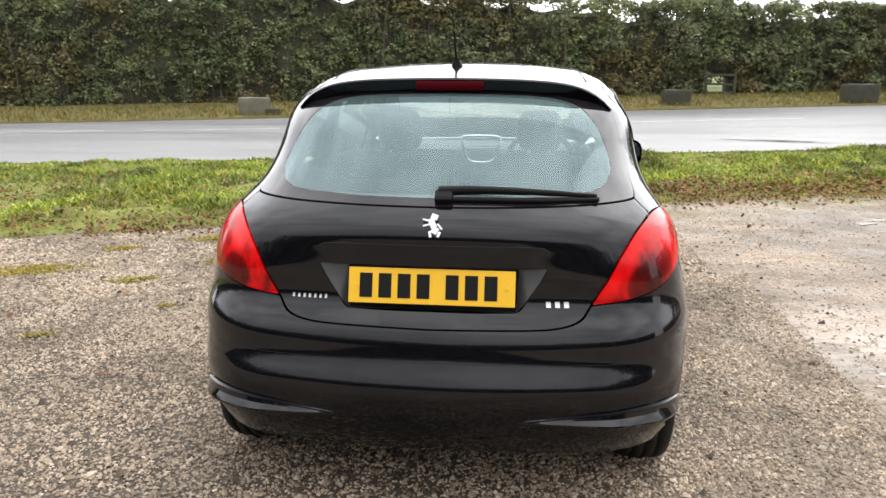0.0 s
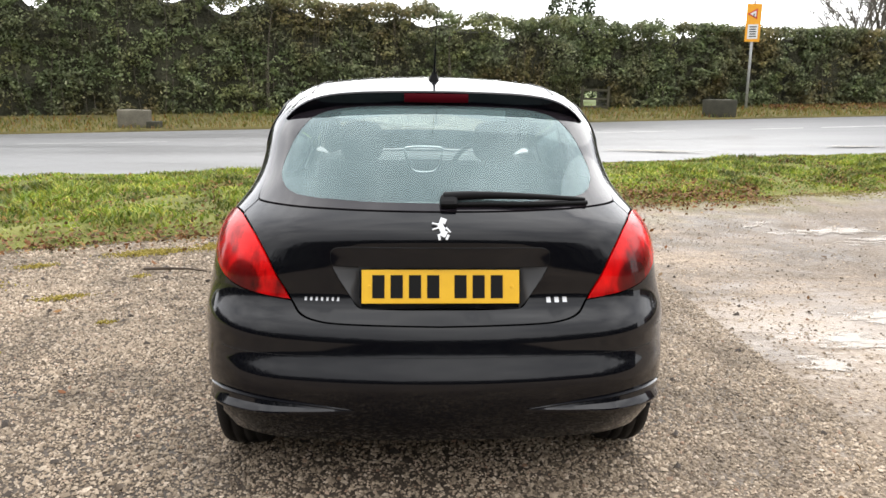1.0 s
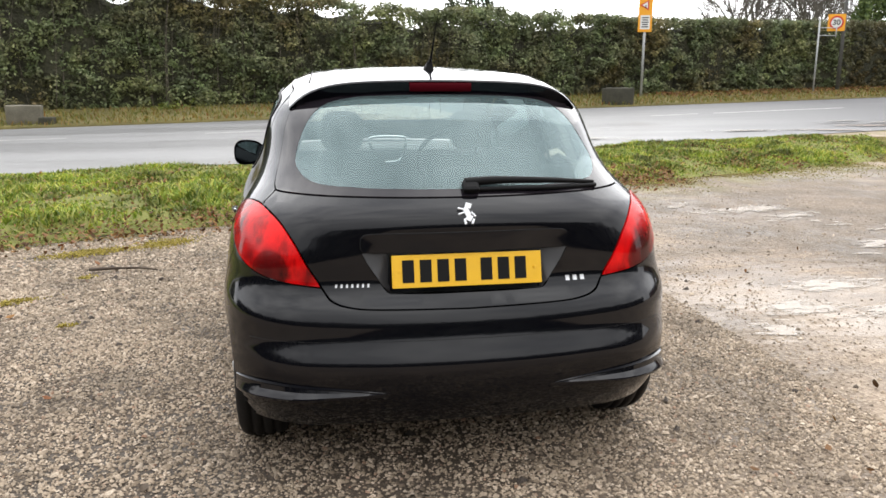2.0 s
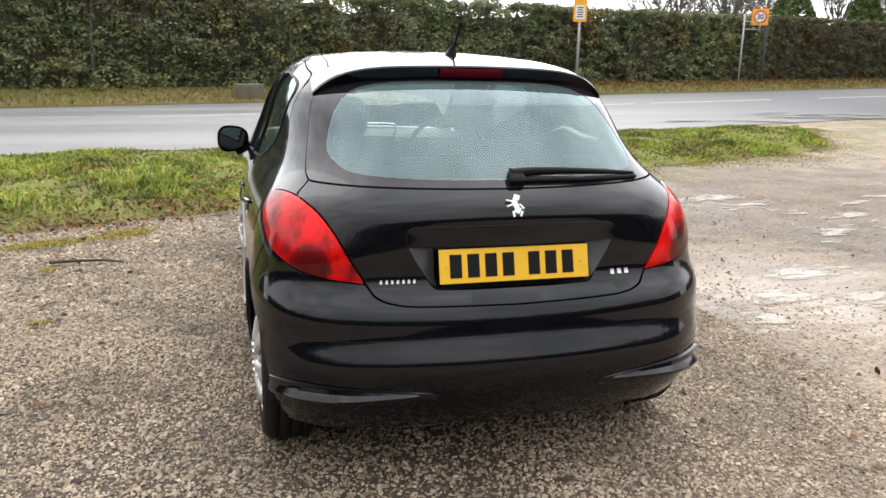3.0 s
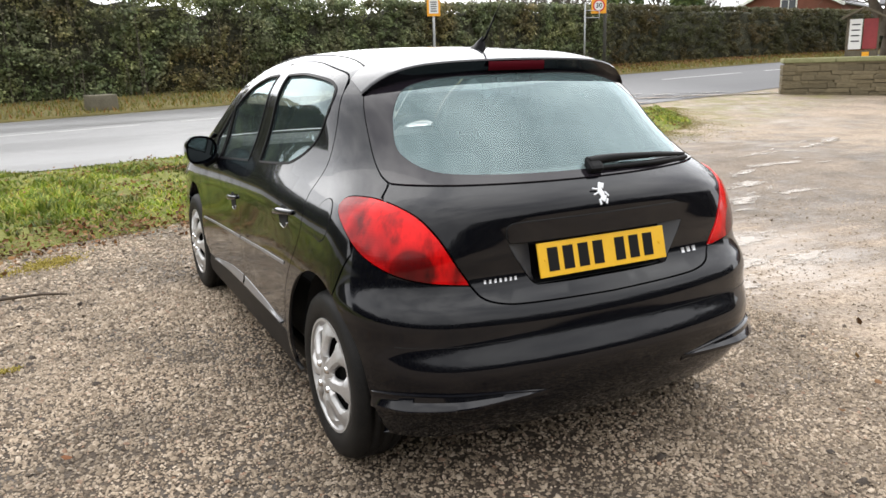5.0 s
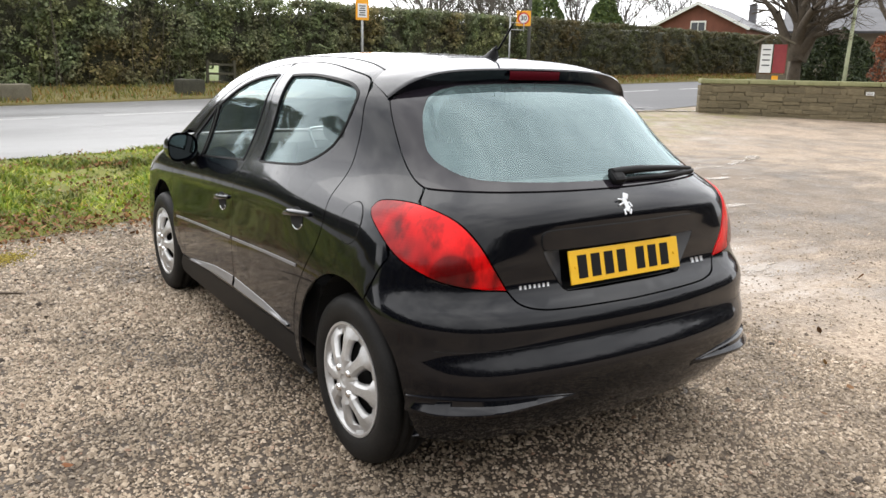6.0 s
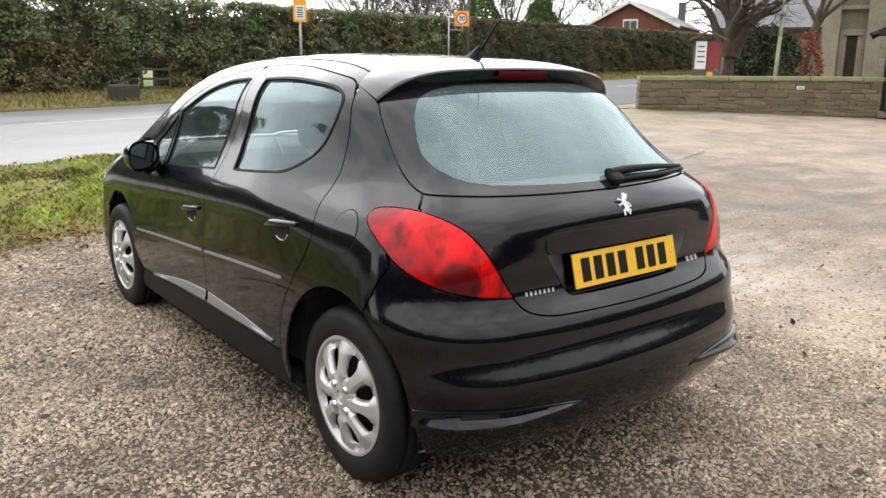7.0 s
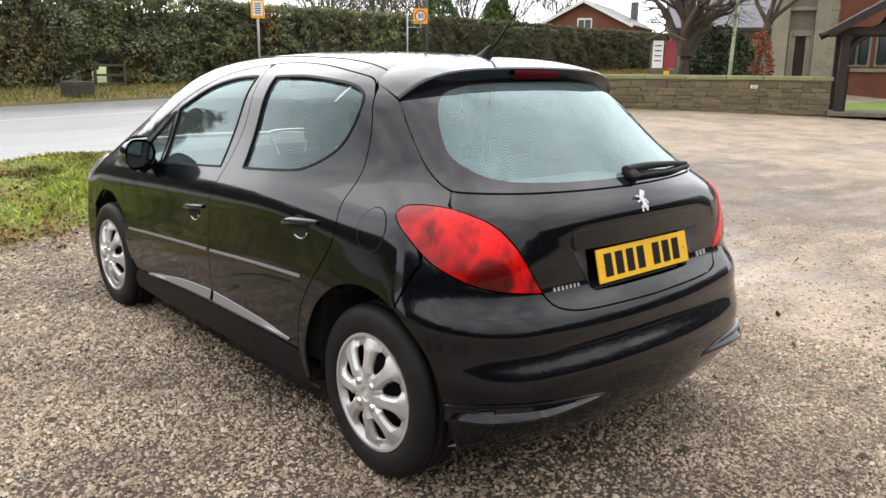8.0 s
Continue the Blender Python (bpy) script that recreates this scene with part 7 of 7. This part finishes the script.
def bare_tree(at, height, girth, seed, mat, label, levels=5, spread=0.75, first=0.22, limbs=5, twig=0.006, lean=(0, 0), fat=1.0):
    """A leafless tree: a trunk with limbs that fork again and again."""
    r = random.Random(seed)
    tree = empty("tree", label, "tree", at)
    rings = {0: ([], []), 1: ([], [])}

    def limb(p, way, length, rad, level):
        verts, faces = rings[0 if level == 0 else 1]
        sides = (12, 7, 5, 3, 3, 3, 3)[level]
        n = (7, 6, 5, 4, 3, 3, 3)[level]
        start, side = len(verts), way.orthogonal().normalized()
        pts = []
        for i in range(n + 1):
            f = i / n
            pts.append(p.copy())
            up = way.cross(side)
            rr = max(rad * (1 - 0.55 * f) * (1 + (0.35 * (1 - f) ** 6 if level == 0 else 0)), twig)
            for k in range(sides):
                w = 2 * math.pi * k / sides
                verts.append(p + rr * (math.cos(w) * side + math.sin(w) * up))
            bend = 0.05 if level == 0 else 0.20
            way = (way + Vector((r.uniform(-bend, bend), r.uniform(-bend, bend), r.uniform(-bend, bend) + (0.03 if level else 0)))).normalized()
            side = (side - way * side.dot(way)).normalized()
            p = p + way * length / n
        for i in range(n):
            for k in range(sides):
                l = (k + 1) % sides
                faces.append((start + i * sides + k, start + i * sides + l, start + (i + 1) * sides + l, start + (i + 1) * sides + k))
        if level >= levels:
            return
        count = limbs if level == 0 else r.choice((3, 4, 4, 5))
        for c in range(count):
            f = r.uniform(first if level == 0 else 0.3, 1.0) if c else 1.0
            q = pts[min(n, int(f * n + 0.5))]
            a = r.uniform(0, 2 * math.pi) if level else 2 * math.pi * (c + r.uniform(0, 0.4)) / count
            out = (way.orthogonal().normalized() * math.cos(a) + way.cross(way.orthogonal().normalized()) * math.sin(a))
            open_ = spread * r.uniform(0.55, 1.15)
            limb(q, (way * math.cos(open_) + out * math.sin(open_)).normalized(), length * r.uniform(0.55, 0.78), rad * (1 - 0.55 * f) * r.uniform(0.55, 0.8) * (1.0 if level else fat), level + 1)

    limb(Vector((0, 0, -0.2)), Vector((lean[0], lean[1], 1)).normalized(), height * 0.42, girth, 0)
    mesh_object("trunk", *rings[0], mat, tree, "", True)
    mesh_object("branch_work", *rings[1], mat, tree, "leafless forking branches", True)
    return tree


bare_tree((19.5, 11.66, 0.3), 4.9, 0.27, 4, bark, "large bare tree with a thick forked trunk behind the wall", 5, 0.62, 0.78, 7, 0.006, (0.03, 0.0), 2.5)
bare_tree((24.9, 12.2, 0.35), 8.0, 0.22, 9, bark, "smaller bare tree beside the church", 5, 0.6, 0.4, 5)
for i, (x, y, h) in enumerate(((30.0, 47.0, 11.0), (36.0, 50.0, 10.0), (43.0, 46.5, 10.0), (49.0, 42.0, 9.0), (27.0, 44.0, 9.0), (33.0, 45.5, 10.0), (39.5, 48.0, 10.5), (46.0, 45.0, 9.5))):
    bare_tree((x, y, 1.0), h, 0.20, 30 + i, far_bark, "bare winter tree beyond the hedge", 4, 0.55, 0.25, 12, 0.016)
conifer_leaf = leafy("dark_conifer_needles", [(0.0, (0.034, 0.060, 0.016)), (0.6, (0.080, 0.118, 0.028)), (1.0, (0.150, 0.185, 0.048))], 0.7, 0.1)
yew_leaf = leafy("dark_yew_needles", [(0.0, (0.016, 0.026, 0.009)), (0.7, (0.040, 0.058, 0.018)), (1.0, (0.075, 0.098, 0.034))], 0.7, 0.1)
rust_leaf = leafy("rust_beech_leaves", [(0.0, (0.122, 0.034, 0.015)), (0.6, (0.243, 0.076, 0.030)), (1.0, (0.319, 0.129, 0.053))], 0.7, 0.2)


def bush(name, at, wide, tall, count, mat, label, category, pointed=0.0, size=(0.06, 0.14)):
    b = empty(name, label, category, at)
    tube("trunk", [(0, 0, -0.1), (0.02, 0, tall * 0.5), (0, 0.02, tall * 0.85)], [0.09, 0.06, 0.02], bark, b, 7)
    h = R.uniform(0.04, 1, count)
    a = R.uniform(0, 2 * math.pi, count)
    reach = (1 - h ** 1.6) ** 0.75 if pointed else np.sqrt(np.clip(1 - (h * 1.6 - 0.6) ** 2, 0.02, 1))
    lump = np.array([noise.noise(Vector((math.cos(t) * 1.7, math.sin(t) * 1.7, v * 5 + at[0]))) for t, v in zip(a, h)])
    r = wide / 2 * reach * (1 + 0.45 * lump) * R.uniform(0.55, 1.0, count) ** 0.5
    xy = np.stack([r * np.cos(a), r * np.sin(a)], 1)
    v, q = leaves(xy, h * tall * (1 + 0.08 * lump), R.uniform(*size, count), 1.0)
    stuff("crown", v, q, mat, "dense small leaves", "", b)
    return b


bush("conifer", (27.1, 31.8, 1.0), 2.7, 5.7, 9000, conifer_leaf, "dark green pointed conifer behind the hedge", "tree", 1.0, (0.10, 0.22))
bush("conifer", (29.7, 29.75, 1.0), 3.0, 4.35, 9000, conifer_leaf, "dark green conifer behind the hedge", "tree", 1.0, (0.10, 0.22))
bush("conifer", (6.7, 30.3, 0.8), 2.9, 4.8, 4200, yew_leaf, "dark tree top rising over the hedge", "tree", 0.0, (0.10, 0.2))
bush("yew_bush", (21.4, 11.45, 0.35), 2.1, 2.35, 12000, yew_leaf, "dense dark green yew behind the wall", "bush", 0.0)
bush("beech_bush", (24.1, 11.6, 0.35), 1.1, 2.3, 1800, rust_leaf, "rust-coloured beech bush by the church", "bush", 0.0)

# ---- tall dark trees that close the car park on the sides never faced ----
verts, faces = [], []
rows_, cols = 14, 420
for i in range(cols + 1):
    a = radians(150 + 200 * i / cols)
    crown = 4.6 + 3.0 * max(0.0, noise.noise(Vector((i * 0.05, 0, 6)))) + 1.2 * noise.noise(Vector((i * 0.16, 0, 16)))
    for k in range(rows_):
        f = k / (rows_ - 1)
        r = 21 + 1.6 * noise.noise(Vector((i * 0.12, f * 5, 2))) + 0.5 * noise.noise(Vector((i * 0.3, f * 9, 4))) - 0.9 * math.sin(math.pi * f)
        verts.append((r * math.cos(a) - 1, r * math.sin(a) - 1, crown * f - 0.1))
faces = [(i * rows_ + k, (i + 1) * rows_ + k, (i + 1) * rows_ + k + 1, i * rows_ + k + 1) for i in range(cols) for k in range(rows_ - 1)]
thicket = mottled("dark_winter_trees", (0.022, 0.024, 0.018), (0.056, 0.056, 0.041), 2.2, 0.95, 0.6, 0.1, 5.0)
high_up = node(thicket, "ShaderNodeSeparateXYZ")
join(thicket, coords(thicket), high_up.inputs[0])
thin = node(thicket, "ShaderNodeMapRange")
thin.inputs["From Min"].default_value, thin.inputs["From Max"].default_value = 2.2, 6.6
join(thicket, high_up.outputs["Z"], thin.inputs["Value"])
stretch = node(thicket, "ShaderNodeMapping", Scale=(1.0, 1.0, 0.35))
join(thicket, coords(thicket), stretch.inputs["Vector"])
more = node(thicket, "ShaderNodeMath")
more.operation = "SUBTRACT"
join(thicket, noise_at(thicket, stretch.outputs[0], 3.0, 5.0, 0.7), more.inputs[0])
scaled = node(thicket, "ShaderNodeMapRange")
scaled.inputs["To Min"].default_value, scaled.inputs["To Max"].default_value = 0.30, 0.72
join(thicket, thin.outputs[0], scaled.inputs["Value"])
join(thicket, scaled.outputs[0], more.inputs[1])
gaps = node(thicket, "ShaderNodeMixShader")
soft_edge = node(thicket, "ShaderNodeMapRange")
soft_edge.inputs["From Min"].default_value, soft_edge.inputs["From Max"].default_value = -0.10, 0.06
join(thicket, more.outputs[0], soft_edge.inputs["Value"])
join(thicket, soft_edge.outputs[0], gaps.inputs[0])
join(thicket, node(thicket, "ShaderNodeBsdfTransparent").outputs[0], gaps.inputs[1])
join(thicket, shader(thicket).outputs[0], gaps.inputs[2])
join(thicket, gaps.outputs[0], thicket.node_tree.nodes["Material Output"].inputs[0])
tagged(mesh_object("backdrop", verts, faces, thicket, None, "", True), "dark tree line round the car park", "trees", kind="structure")
